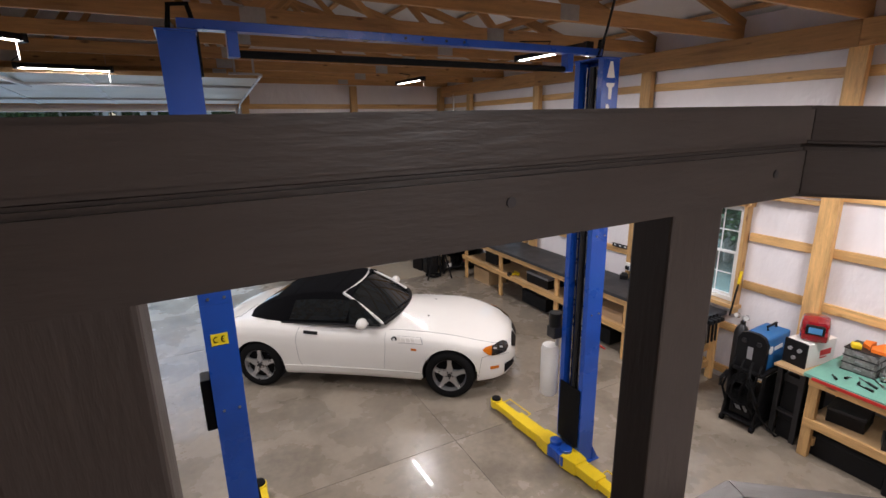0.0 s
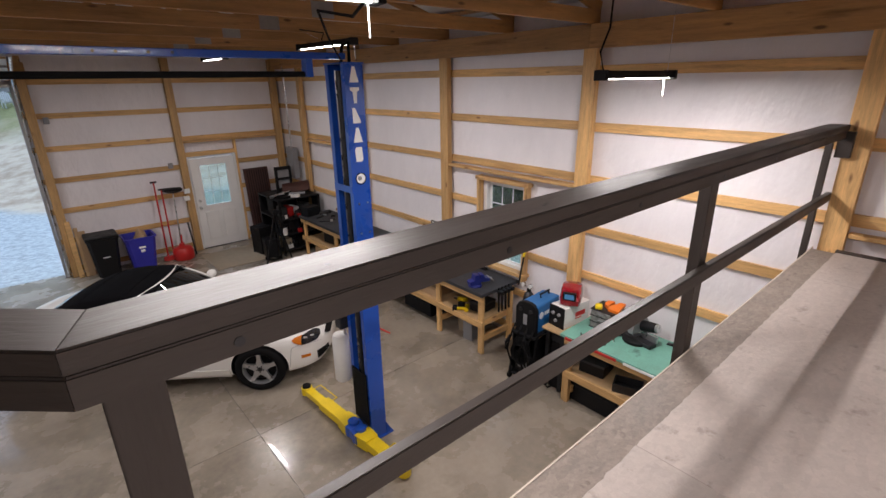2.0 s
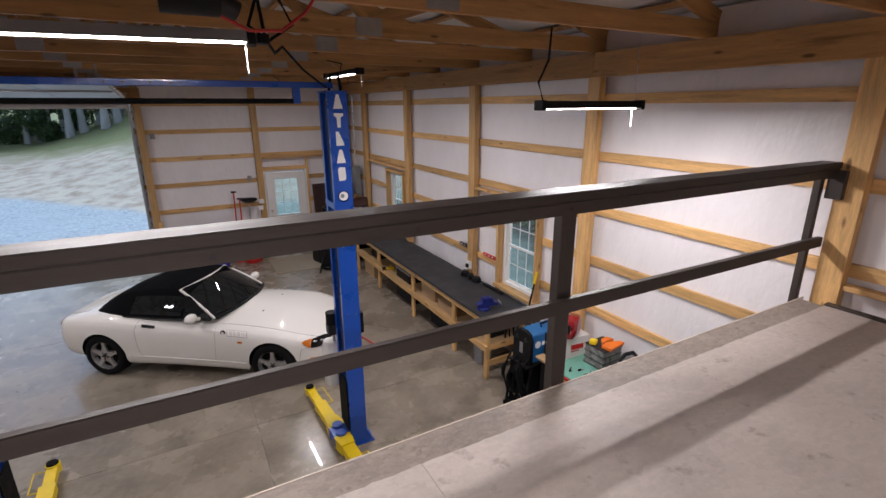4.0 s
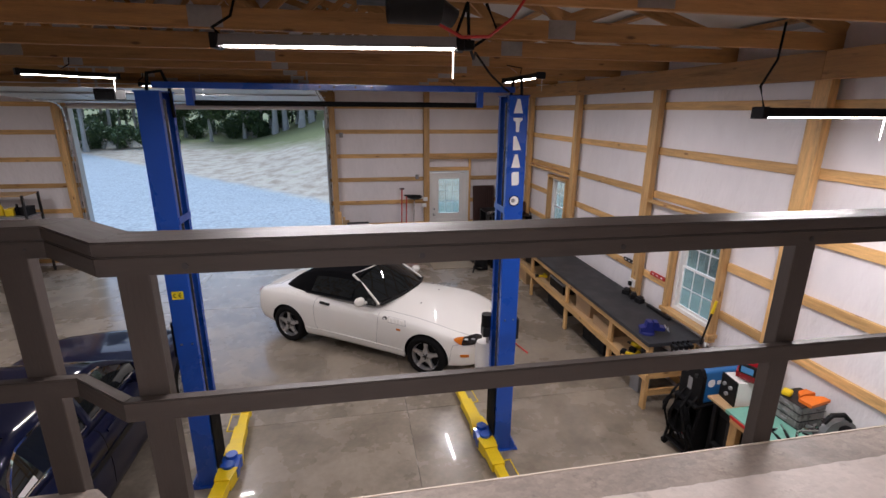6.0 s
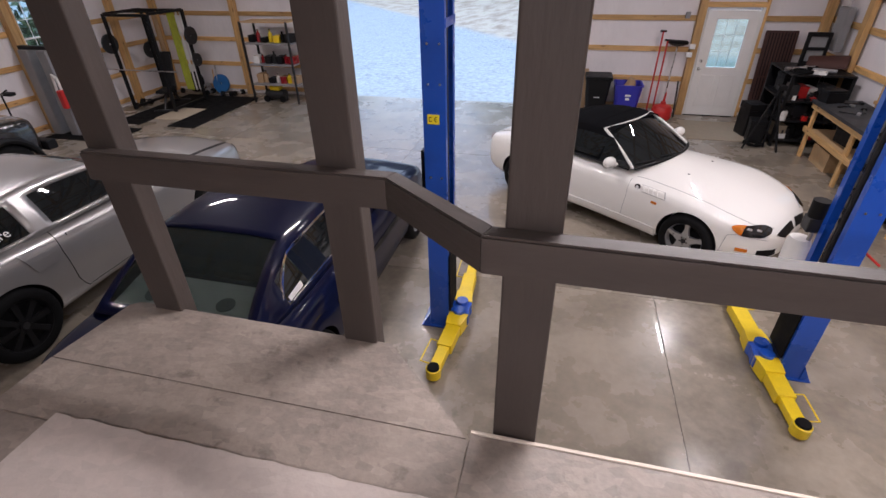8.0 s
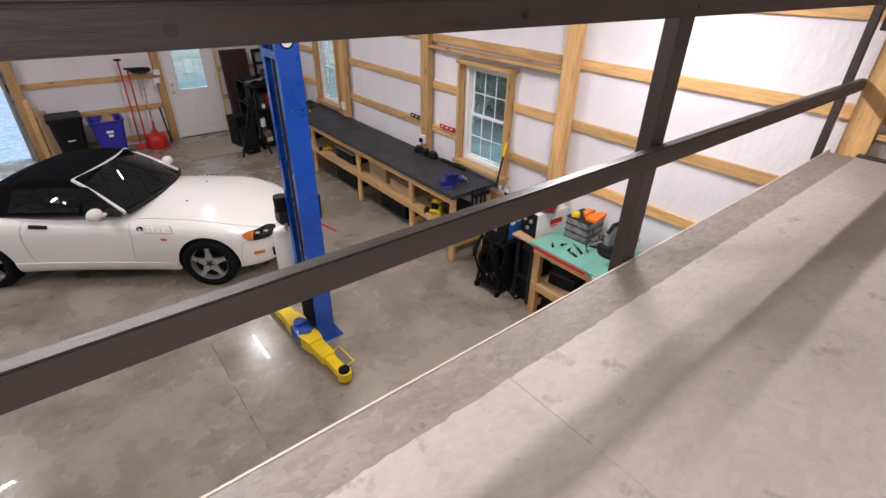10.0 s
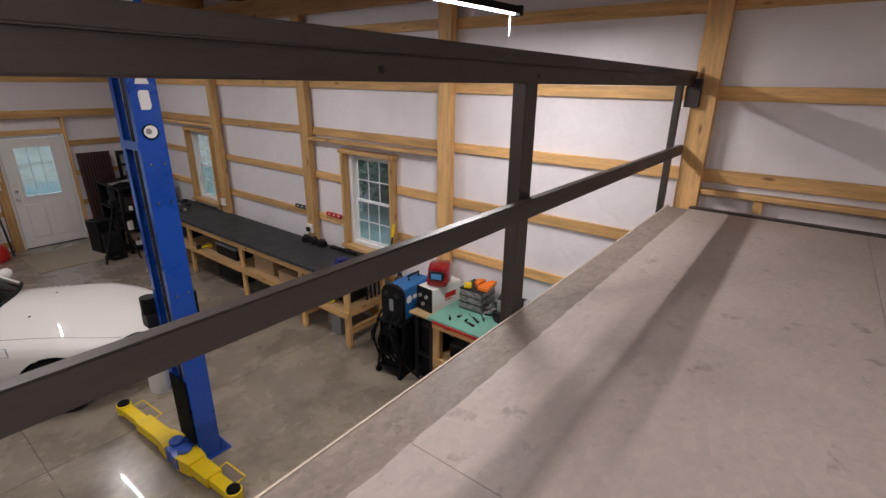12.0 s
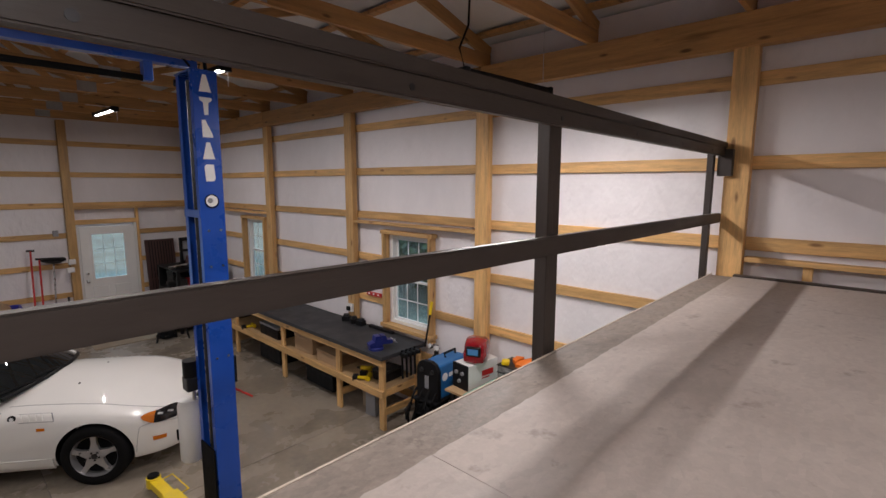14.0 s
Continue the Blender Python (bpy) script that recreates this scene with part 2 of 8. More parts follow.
def add_cyl(bm, p, q, r, r2=None, n=16, caps=True):
    p, q = Vector(p), Vector(q)
    d = q - p
    m = Matrix.Translation((p + q) / 2) @ d.to_track_quat("Z", "Y").to_matrix().to_4x4()
    return bmesh.ops.create_cone(bm, cap_ends=caps, segments=n, radius1=r, radius2=r if r2 is None else r2, depth=d.length, matrix=m)["verts"]


def cyl(p, q, r, r2=None, n=16):
    bm = bmesh.new()
    add_cyl(bm, p, q, r, r2, n)
    return bm


def add_tube(bm, pts, r, n=8):
    """A round bar along a line of points."""
    pts = [Vector(p) for p in pts]
    rings = []
    for i, p in enumerate(pts):
        d = (pts[min(i + 1, len(pts) - 1)] - pts[max(i - 1, 0)]).normalized()
        q = d.to_track_quat("Z", "Y")
        rings.append([bm.verts.new(p + q @ Vector((r * math.cos(a), r * math.sin(a), 0))) for a in (2 * math.pi * k / n for k in range(n))])
    for a, b in zip(rings, rings[1:]):
        for k in range(n):
            bm.faces.new((a[k], a[(k + 1) % n], b[(k + 1) % n], b[k]))
    bm.faces.new(rings[0][::-1])
    bm.faces.new(rings[-1])


def tube(pts, r, n=8):
    bm = bmesh.new()
    add_tube(bm, pts, r, n)
    return bm


def add_prism(bm, outline, z0, z1, m=None):
    """An outline in x and y, pulled from z0 to z1."""
    lo = [bm.verts.new((x, y, z0)) for x, y in outline]
    hi = [bm.verts.new((x, y, z1)) for x, y in outline]
    n = len(outline)
    bm.faces.new(lo[::-1])
    bm.faces.new(hi)
    for i in range(n):
        bm.faces.new((lo[i], lo[(i + 1) % n], hi[(i + 1) % n], hi[i]))
    if m is not None:
        bmesh.ops.transform(bm, matrix=m, verts=lo + hi)
    return lo + hi


def prism(outline, z0, z1, m=None):
    bm = bmesh.new()
    add_prism(bm, outline, z0, z1, m)
    return bm


def lathe(profile, n=32, m=None):
    """A profile of (radius, height), turned round z."""
    bm = bmesh.new()
    rings = [[bm.verts.new((r * math.cos(2 * math.pi * k / n), r * math.sin(2 * math.pi * k / n), z)) for k in range(n)] for r, z in profile]
    for a, b in zip(rings, rings[1:]):
        for k in range(n):
            bm.faces.new((a[k], a[(k + 1) % n], b[(k + 1) % n], b[k]))
    if m is not None:
        bmesh.ops.transform(bm, matrix=m, verts=bm.verts)
    return bm


BOARDS = {}
def board(name, p, q, w, t, mat, parent=None, up=(0, 0, 1), label=""):
    """A sawn board from p to q, w across (along up) and t thick; alike boards share a mesh."""
    p, q, up = Vector(p), Vector(q), Vector(up)
    x = (q - p).normalized()
    z = (up - x * up.dot(x)).normalized()
    y = z.cross(x)
    m = Matrix((x, y, z)).transposed().to_4x4()
    m.translation = (p + q) / 2
    L = (q - p).length
    key = (round(L, 3), w, t, mat.name)
    if key not in BOARDS:
        bm = box(-L / 2, -t / 2, -w / 2, L / 2, t / 2, w / 2, min(0.004, t / 6))
        ob = part(name, bm, mat, parent, label, m)
        BOARDS[key] = ob.data
        return ob
    ob = new(name, BOARDS[key])
    ob.matrix_basis = m
    ob.parent = parent
    if label:
        ob["label"] = label
    return ob


def wall_sheet(holes, u0, u1, v0, v1):
    """Rectangles (u, v) that cover a wall around its openings."""
    us = sorted({u0, u1, *[h[0] for h in holes], *[h[1] for h in holes]})
    out = []
    for a, b in zip(us, us[1:]):
        spans = sorted((h[2], h[3]) for h in holes if h[0] < b - 1e-6 and h[1] > a + 1e-6)
        v = v0
        for lo, hi in spans:
            if lo > v + 1e-6:
                out.append((a, b, v, lo))
            v = max(v, hi)
        if v < v1 - 1e-6:
            out.append((a, b, v, v1))
    return out

# ---------------------------------------------------------------- the hall
XE, XW, YN, YS = 6.83, -8.75, 11.06, -5.2      # inner faces of the wrap
EAVE = 4.2
FLOOR_Z, DECK_Z = 0.0, 2.304
GD = (-3.70, 1.97, 0.0, 3.70)                   # the large door's opening
DOOR = (4.56, 5.52, 0.0, 2.09)                  # the walk-through door
WIN = [(3.24, 4.00, 1.07, 2.30), (7.53, 8.28, 1.07, 2.30)]
POSTS_E = [-4.91, -2.49, -0.07, 2.35, 4.77, 7.19, 9.61]
GIRTS = [0.13, 0.73, 1.335, 1.935, 2.535, 3.14, 3.745]

floor = thing("floor", "polished grey concrete slab with saw-cut joints", "floor", kind="structure")
XJ, YJ = [XW - 0.1, -4.6, -0.75, 3.09, XE + 0.1], [YS - 0.1, -0.3, 3.81, 7.6, YN + 0.16]
for a, b in zip(XJ, XJ[1:]):
    for c, d in zip(YJ, YJ[1:]):
        part("slab", box(a + 0.003, c + 0.003, -0.15, b - 0.003, d - 0.003, 0.0, 0.002), CONCRETE, floor)
part("joint_filler", box(XW - 0.1, YS - 0.1, -0.14, XE + 0.1, YN + 0.15, -0.004), material("joint_dirt", (0.10, 0.09, 0.078), 0.85, vary=0.6, scale=5, fine=40, spots=(0.34, 0.31, 0.27), spot_scale=6, spot_at=(0.55, 0.62)), floor)


def wrap_wall(name, label, axis, at, holes, u0, u1, out):
    """A wall of white wrap; out: the side (+1 or -1) to which it thickens."""
    w = thing(name, label, "wall", kind="structure")
    bm = bmesh.new()
    for a, b, lo, hi in wall_sheet(holes, u0, u1, 0.0, 4.45):
        d0, d1 = sorted((at, at + 0.08 * out))
        if axis == "y":
            add_box(bm, a, d0, lo, b, d1, hi)
        else:
            add_box(bm, d0, a, lo, d1, b, hi)
    part("wrap_sheet", bm, WRAP, w)
    return w


wall_n = wrap_wall("wall_north", "white house wrap over pine girts and posts", "y", YN, [GD, DOOR], XW, XE, 1)
wall_e = wrap_wall("wall_east", "white house wrap over pine girts and posts", "x", XE, [WIN[0], WIN[1]], YS, YN, 1)
wall_w = wrap_wall("wall_west", "white house wrap over pine girts and posts", "x", XW, [(7.40, 8.20, 1.05, 2.55)], YS, YN, -1)
wall_s = wrap_wall("wall_south", "white house wrap over pine girts and posts", "y", YS, [], XW, XE, -1)


def girt_runs(z, holes, u0, u1, pad=0.0):
    cuts = sorted((max(u0, h[0] - pad), min(u1, h[1] + pad)) for h in holes if h[2] - 0.05 < z < h[3] + 0.05 and h[0] - pad < u1 and h[1] + pad > u0)
    a = u0
    for lo, hi in cuts:
        if lo - a > 0.05:
            yield a, lo
        a = hi
    if u1 - a > 0.05:
        yield a, u1


NPOSTS = [XW + 0.1, -6.3, -3.86, 2.10, 4.44, XE - 0.14]
for z in GIRTS:
    hn = [GD, (DOOR[0] - 0.05, DOOR[1] + 0.05, 0, 2.3)]
    for a, b in girt_runs(z, hn, XW, XE):
        if b - a > 3.0 and a > 0:
            board("girt", (a, YN - 0.02, z), (4.44, YN - 0.02, z), 0.1, 0.038, PINE, wall_n)
            board("girt", (4.442, YN - 0.02, z), (b, YN - 0.02, z), 0.1, 0.038, PINE, wall_n)
        else:
            board("girt", (a, YN - 0.02, z), (b, YN - 0.02, z), 0.1, 0.038, PINE, wall_n)
    for i, (a, b) in enumerate(zip([YS] + POSTS_E, POSTS_E + [YN - 0.05])):
        for c, d in girt_runs(z, WIN, a, b, 0.1):
            board("girt", (XE - 0.02, c + 0.001, z + 0.006 * ((i * 7) % 3 - 1)), (XE - 0.02, d - 0.001, z + 0.006 * ((i * 5) % 3 - 1)), 0.1, 0.038, PINE, wall_e)
    for a, b in zip([YS] + POSTS_E, POSTS_E + [YN - 0.05]):
        for c, d in girt_runs(z, [(7.40, 8.20, 1.05, 2.55)], a, b, 0.1):
            board("girt", (XW + 0.02, c, z), (XW + 0.02, d, z), 0.1, 0.038, PINE, wall_w)
    board("girt", (XW, YS + 0.02, z), (XE, YS + 0.02, z), 0.1, 0.038, PINE, wall_s)
for x in NPOSTS:
    board("post", (x, YN - 0.11, 0), (x, YN - 0.11, 4.18), 0.14, 0.14, PINE, wall_n, up=(1, 0, 0))
for y in POSTS_E:
    board("post", (XE - 0.09, y, 0), (XE - 0.09, y, 4.0), 0.165, 0.09, PINE, wall_e, up=(0, 1, 0))
    board("post", (XW + 0.11, y, 0), (XW + 0.11, y, 4.0), 0.14, 0.14, PINE, wall_w, up=(0, 1, 0))
# headers that carry the trusses
ys = [YS, -2.49, 2.35, 7.19, YN - 0.06]
for a, b in zip(ys, ys[1:]):
    for wl, x in ((wall_e, XE - 0.11), (wall_w, XW + 0.11)):
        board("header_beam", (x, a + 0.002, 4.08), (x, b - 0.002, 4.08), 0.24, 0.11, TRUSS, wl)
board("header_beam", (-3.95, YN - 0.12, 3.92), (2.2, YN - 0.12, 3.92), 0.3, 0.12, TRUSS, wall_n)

# the large opening's frame
gd_frame = thing("door_frame_large", "pine and steel frame of the open overhead door", "door frame", kind="structure")
for x, s in ((GD[0], 1), (GD[1], -1)):
    board("jamb", (x + s * 0.03, YN + 0.03, 0), (x + s * 0.03, YN + 0.03, 3.72), 0.2, 0.05, CHORDDIRT, gd_frame, up=(0, 1, 0))
    part("track", tube([(x - s * 0.02, YN - 0.10, 0.02), (x - s * 0.02, YN - 0.10, 3.45), (x - s * 0.02, YN - 0.18, 3.68), (x - s * 0.02, YN - 0.4, 3.79), (x - s * 0.02, YN - 3.7, 4.02)], 0.022), STEEL, gd_frame)
board("head_jamb", (GD[0], YN + 0.03, 3.68), (GD[1], YN + 0.03, 3.68), 0.06, 0.2, WHITEPAINT, gd_frame)

# roof and trusses
RIDGE_X = (XE + XW) / 2
PITCH = 0.3
def roof_z(x):
    return EAVE + 0.12 + PITCH * ((XE - RIDGE_X) - abs(x - RIDGE_X))
roof = thing("ceiling", "roof underside with pale insulation and pine purlins", "ceiling", kind="structure")
bm = bmesh.new()
for s in (1, -1):
    e = XE + 0.1 if s > 0 else XW - 0.1
    add_prism(bm, [(RIDGE_X, roof_z(RIDGE_X) + 0.16), (e, roof_z(e) + 0.16), (e, roof_z(e) + 0.24), (RIDGE_X, roof_z(RIDGE_X) + 0.24)], -(YN + 0.2), -(YS - 0.2), Matrix.Rotation(radians(90), 4, "X"))
part("roof_sheet", bm, ROOFW, roof)
bm = bmesh.new()
for k in range(-10, 11):
    x = RIDGE_X + k * 0.76
    if abs(k) > 0 and XW < x < XE:
        add_box(bm, x - 0.045, YS, roof_z(x) + 0.10, x + 0.045, YN, roof_z(x) + 0.138)
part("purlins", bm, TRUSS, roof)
# gable ends above the walls
bm = bmesh.new()
for y in (YN, YS - 0.08):
    add_prism(bm, [(XW - 0.1, 4.45), (XE + 0.1, 4.45), (RIDGE_X, roof_z(RIDGE_X) + 0.3)], -(y + 0.08), -y, Matrix.Rotation(radians(90), 4, "X"))
part("gable_sheet", bm, WRAP, roof)

HALF = XE - RIDGE_X
def truss(y):
    t = thing("roof_truss", "pine roof truss with galvanised plates", "truss", kind="structure")
    L, R, zb = XW + 0.02, XE - 0.02, EAVE + 0.07
    third = (R - L) / 3
    for a, b in ((L, L + third), (L + third, R - third), (R - third, R)):
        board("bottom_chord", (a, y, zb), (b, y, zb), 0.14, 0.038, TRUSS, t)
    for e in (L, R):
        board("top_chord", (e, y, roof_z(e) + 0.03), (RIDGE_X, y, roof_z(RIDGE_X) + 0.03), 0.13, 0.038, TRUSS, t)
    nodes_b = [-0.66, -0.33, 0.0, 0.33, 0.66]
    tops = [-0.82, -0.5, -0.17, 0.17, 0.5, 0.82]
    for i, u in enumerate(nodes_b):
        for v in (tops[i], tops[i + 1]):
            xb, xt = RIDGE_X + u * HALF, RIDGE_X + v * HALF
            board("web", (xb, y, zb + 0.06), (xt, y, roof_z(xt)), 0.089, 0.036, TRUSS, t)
        for s in (1, -1):
            xb = RIDGE_X + u * HALF
            part("gusset_plate", box(xb - 0.11, y + s * 0.0195 - 0.0015, zb - 0.06, xb + 0.11, y + s * 0.0195 + 0.0015, zb + 0.075), CHORDDIRT, t)
    return t
t0 = truss(-4.91)
k = 1
while -4.91 + 1.21 * k < YN - 0.2:
    copy_thing(t0, Matrix.Translation((0, 1.21 * k, 0)))
    k += 1

# ---------------------------------------------------------------- walk-through door, windows
def entry_door():
    d = thing("door_1", "white panelled entry door with nine-pane glass, closed", "door", kind="structure")
    x0, x1, _, z1 = DOOR
    y = YN - 0.13
    bm = bmesh.new()
    gl = (x0 + 0.2, x1 - 0.2, 1.02, 1.93)
    for a, b, lo, hi in wall_sheet([gl], x0, x1, 0.015, z1):
        add_box(bm, a, y, lo, b, y + 0.045, hi)
    part("leaf", bm, WHITEPAINT, d)
    for px in (x0 + 0.15, x0 + 0.53):
        part("raised_panel", box(px, y - 0.016, 0.2, px + 0.28, y + 0.002, 0.86, 0.014), WHITEPAINT, d)
    for a, b, lo, hi in ((gl[0] - 0.03, gl[1] + 0.03, gl[2] - 0.03, gl[2]), (gl[0] - 0.03, gl[1] + 0.03, gl[3], gl[3] + 0.03), (gl[0] - 0.03, gl[0], gl[2], gl[3]), (gl[1], gl[1] + 0.03, gl[2], gl[3])):
        part("glass_trim", box(a, y - 0.012, lo, b, y + 0.0, hi, 0.003), WHITEPAINT, d)
    pane = part("glass_pane", box(gl[0], y + 0.015, gl[2], gl[1], y + 0.021, gl[3]), WINGLASS, d)
    pane.visible_shadow = False
    for k in (1, 2):
        xx = gl[0] + (gl[1] - gl[0]) * k / 3
        part("glazing_bar", box(xx - 0.004, y + 0.006, gl[2], xx + 0.004, y + 0.014, gl[3]), WHITEPAINT, d)
        zz = gl[2] + (gl[3] - gl[2]) * k / 3
        part("glazing_bar", box(gl[0], y + 0.004, zz - 0.004, gl[1], y + 0.013, zz + 0.004), WHITEPAINT, d)
    for z, r in ((0.98, 0.032), (1.14, 0.028)):
        kn = part("knob", lathe([(0.0, 0.06), (r, 0.055), (r, 0.035), (0.012, 0.025), (0.012, 0.008), (r, 0.006), (r, 0)], 16, pose(x0 + 0.07, y, z, 90)), STEEL, d, "satin steel knob", smooth=True)
    for xx, yy in ((x0 - 0.03, YN - 0.06), (x1 + 0.03, YN - 0.06)):
        board("jamb", (xx, yy, 0), (xx, yy, 2.14), 0.14, 0.05, WHITEPAINT, d, up=(0, 1, 0))
    part("threshold", box(x0, y - 0.02, 0.0, x1, YN + 0.08, 0.014), DARKSTEEL, d)
    board("framing_stud", (x1 + 0.085, YN - 0.08, 0), (x1 + 0.085, YN - 0.08, 2.5), 0.1, 0.05, PINE, d, up=(0, 1, 0))
    board("framing_head", (x0 - 0.05, YN - 0.08, 2.19), (x1 + 0.11, YN - 0.08, 2.19), 0.09, 0.09, PINE, d)
entry_door()
shelf_board = thing("ledge_shelf", "plain pine ledge board above the entry door", "shelf", kind="structure")
board("ledge", (4.5, YN - 0.13, 2.47), (6.6, YN - 0.13, 2.47), 0.1, 0.038, PINE, shelf_board, up=(0, 1, 0))


def sash_window(i, y0, y1, z0, z1, x, s):
    """A double-hung window in a wall that faces along x; s: +1 when outdoors lies at greater x."""
    w = thing("window_%d" % i, "white vinyl double-hung window with small panes in pine framing", "window", kind="structure")
    X = lambda d: x + s * d
    def bx(name, d0, a, lo, d1, b, hi, mat, bev=0.003, label=""):
        p, q = sorted((X(d0), X(d1)))
        return part(name, box(p, a, lo, q, b, hi, bev), mat, w, label)
    for a, b, lo, hi in ((y0, y0 + 0.045, z0, z1), (y1 - 0.045, y1, z0, z1), (y0 + 0.045, y1 - 0.045, z0, z0 + 0.05), (y0 + 0.045, y1 - 0.045, z1 - 0.045, z1)):
        bx("window_frame", -0.02, a, lo, 0.08, b, hi, WHITEPAINT)
    mid = (z0 + z1) / 2
    for d, lo, hi in ((0.02, z0 + 0.05, mid + 0.02), (0.045, mid - 0.02, z1 - 0.045)):
        a, b = y0 + 0.047, y1 - 0.047
        for p, q, l2, h2 in ((a, a + 0.035, lo, hi), (b - 0.035, b, lo, hi), (a + 0.035, b - 0.035, lo, lo + 0.035), (a + 0.035, b - 0.035, hi - 0.035, hi)):
            bx("sash", d, p, l2, d + 0.02, q, h2, WHITEPAINT)
        pn = bx("pane", d + 0.008, a + 0.03, lo + 0.03, d + 0.013, b - 0.03, hi - 0.03, WINGLASS, 0)
        pn.visible_shadow = False
        for k in (1, 2):
            yy = a + 0.035 + (b - a - 0.07) * k / 3
            bx("glazing_bar", d + 0.002, yy - 0.007, lo + 0.035, d + 0.007, yy + 0.007, hi - 0.035, WHITEPAINT, 0)
        zz = (lo + hi) / 2
        bx("glazing_bar", d, a + 0.035, zz - 0.007, d + 0.006, b - 0.035, zz + 0.007, WHITEPAINT, 0)
    for yy, wd in ((y0 - 0.06, 0.11), (y1 + 0.06, 0.11)):
        board("framing_stud", (X(-0.06), yy, z0 - 0.12), (X(-0.06), yy, z1 + 0.06), 0.04, 0.11, PINE, w, up=(0, 1, 0))
    board("framing_head", (X(-0.06), y0 - 0.11, z1 + 0.03), (X(-0.06), y1 + 0.11, z1 + 0.03), 0.05, 0.11, PINE, w)
    board("framing_sill", (X(-0.07), y0 - 0.11, z0 - 0.03), (X(-0.07), y1 + 0.11, z0 - 0.03), 0.05, 0.13, PINE, w)
    return w
sash_window(1, *WIN[0], XE, 1)
sash_window(2, *WIN[1], XE, 1)
sash_window(3, 7.40, 8.20, 1.05, 2.55, XW, -1)
for y0, y1 in ((2.44, 4.68), (7.28, 9.52)):
    led = thing("ledge_shelf", "plain pine ledge board between two posts above a window", "shelf", kind="structure")
    board("ledge", (XE - 0.07, y0, 2.44), (XE - 0.07, y1, 2.44), 0.12, 0.038, PINE, led, up=(1, 0, 0))

# ---------------------------------------------------------------- mezzanine
deck = thing("mezzanine_deck", "painted board deck with a worn dark strand-board edge", "deck", kind="structure")
DX0, DX1, DE = 0.70, 6.64, 0.035
BE = 0.013
EDGE = -0.124
def sheet(name, x0, y0, x1, y1, z0, z1, mat, label=""):
    return part(name, box(x0, y0, z0, x1, y1, z1, 0.002), mat, deck, label)
for j, (a, b) in enumerate(((-1.178, EDGE - 0.0015), (-2.398, -1.181), (-3.618, -2.401), (YS + 0.05, -3.621))):
    cuts = [DX0 + 0.18, 3.38, 5.82, DX1 - 0.06] if j % 2 == 0 else [DX0 + 0.18, 1.9, 4.34, DX1 - 0.06]
    for c, d in zip(cuts, cuts[1:]):
        if j:
            sheet("deck_panel", c + 0.001, a, d - 0.001, b, DECK_Z - 0.02, DECK_Z, DECK)
            continue
        # the painted field ends in an uneven line
        n = int((d - c) / 0.03)
        front = [(d - 0.001 - (d - c - 0.002) * k / n, b - 0.007 + 0.006 * noise.noise(Vector((d * 9.0 + 31.0 * k / n * (d - c), 1.7, 0.3))) + 0.003 * noise.noise(Vector((97.0 * k / n * (d - c), 5.1, 2.0)))) for k in range(n + 1)]
        part("deck_panel", prism([(c + 0.001, a), (d - 0.001, a)] + front, DECK_Z - 0.02, DECK_Z), DECK, deck)
sheet("edge_board", 1.80, EDGE - 0.025, DX1 - 0.061, DE - 0.008, DECK_Z - 0.019, DECK_Z - 0.005, DECKEDGE, "rough strand-board strip")
sheet("edge_board", DX0, EDGE - 0.025, 1.799, BE - 0.0015, DECK_Z - 0.019, DECK_Z - 0.005, DECKEDGE, "rough strand-board strip")
sheet("edge_board", DX0, YS + 0.05, DX0 + 0.18, EDGE - 0.027, DECK_Z - 0.02, DECK_Z - 0.005, DECKEDGE, "rough strand-board strip")
sheet("end_board", DX1 - 0.06, YS + 0.05, DX1, EDGE - 0.002, DECK_Z - 0.02, DECK_Z + 0.012, DARKPAINT)
part("nosing", box(1.80, DE - 0.0075, DECK_Z - 0.02, DX1, DE, DECK_Z - 0.002, 0.001), RAWEDGE, deck, "bare sawn board edge")
part("bulge_board", prism([(0.705, BE), (1.792, BE), (1.785, 0.022), (1.545, 0.25), (0.76, 0.256), (0.735, 0.235)], DECK_Z - 0.02, DECK_Z - 0.004), DECKEDGE, deck, "worn brown board with clipped corners")
part("fascia", box(1.80, DE + 0.002, 1.96, DX1, DE + 0.05, 2.20, 0.003), DARKPAINT, deck)
part("fascia", prism([(0.715, BE), (1.78, BE), (1.537, 0.242), (0.765, 0.246)], 1.96, DECK_Z - 0.021), DARKPAINT, deck)
for k in range(15):
    x = DX0 + 0.02 + k * 0.42
    board("joist", (x, YS + 0.05, 2.155), (x, DE - 0.01, 2.155), 0.235, 0.038, PINE, deck)
board("beam", (DX0, -0.6, 1.90), (DX1, -0.6, 1.90), 0.27, 0.12, PINE, deck)
for x in (0.9, 3.2, 6.3):
    board("deck_post", (x, -0.6, 0), (x, -0.6, 1.765), 0.14, 0.14, PINE, deck, up=(0, 1, 0))
# the ledge behind the deck's end
kick = thing("ledge_shelf", "plain pine ledge along the wall beside the deck", "shelf", kind="structure")
board("ledge", (6.76, -4.8, 2.42), (6.76, -0.16, 2.42), 0.09, 0.038, PINE, kick, up=(1, 0, 0))
for y in (-0.55, -1.4, -2.3):
    board("block", (6.76, y, 2.30), (6.76, y, 2.40), 0.06, 0.038, PINE, kick, up=(0, 1, 0))

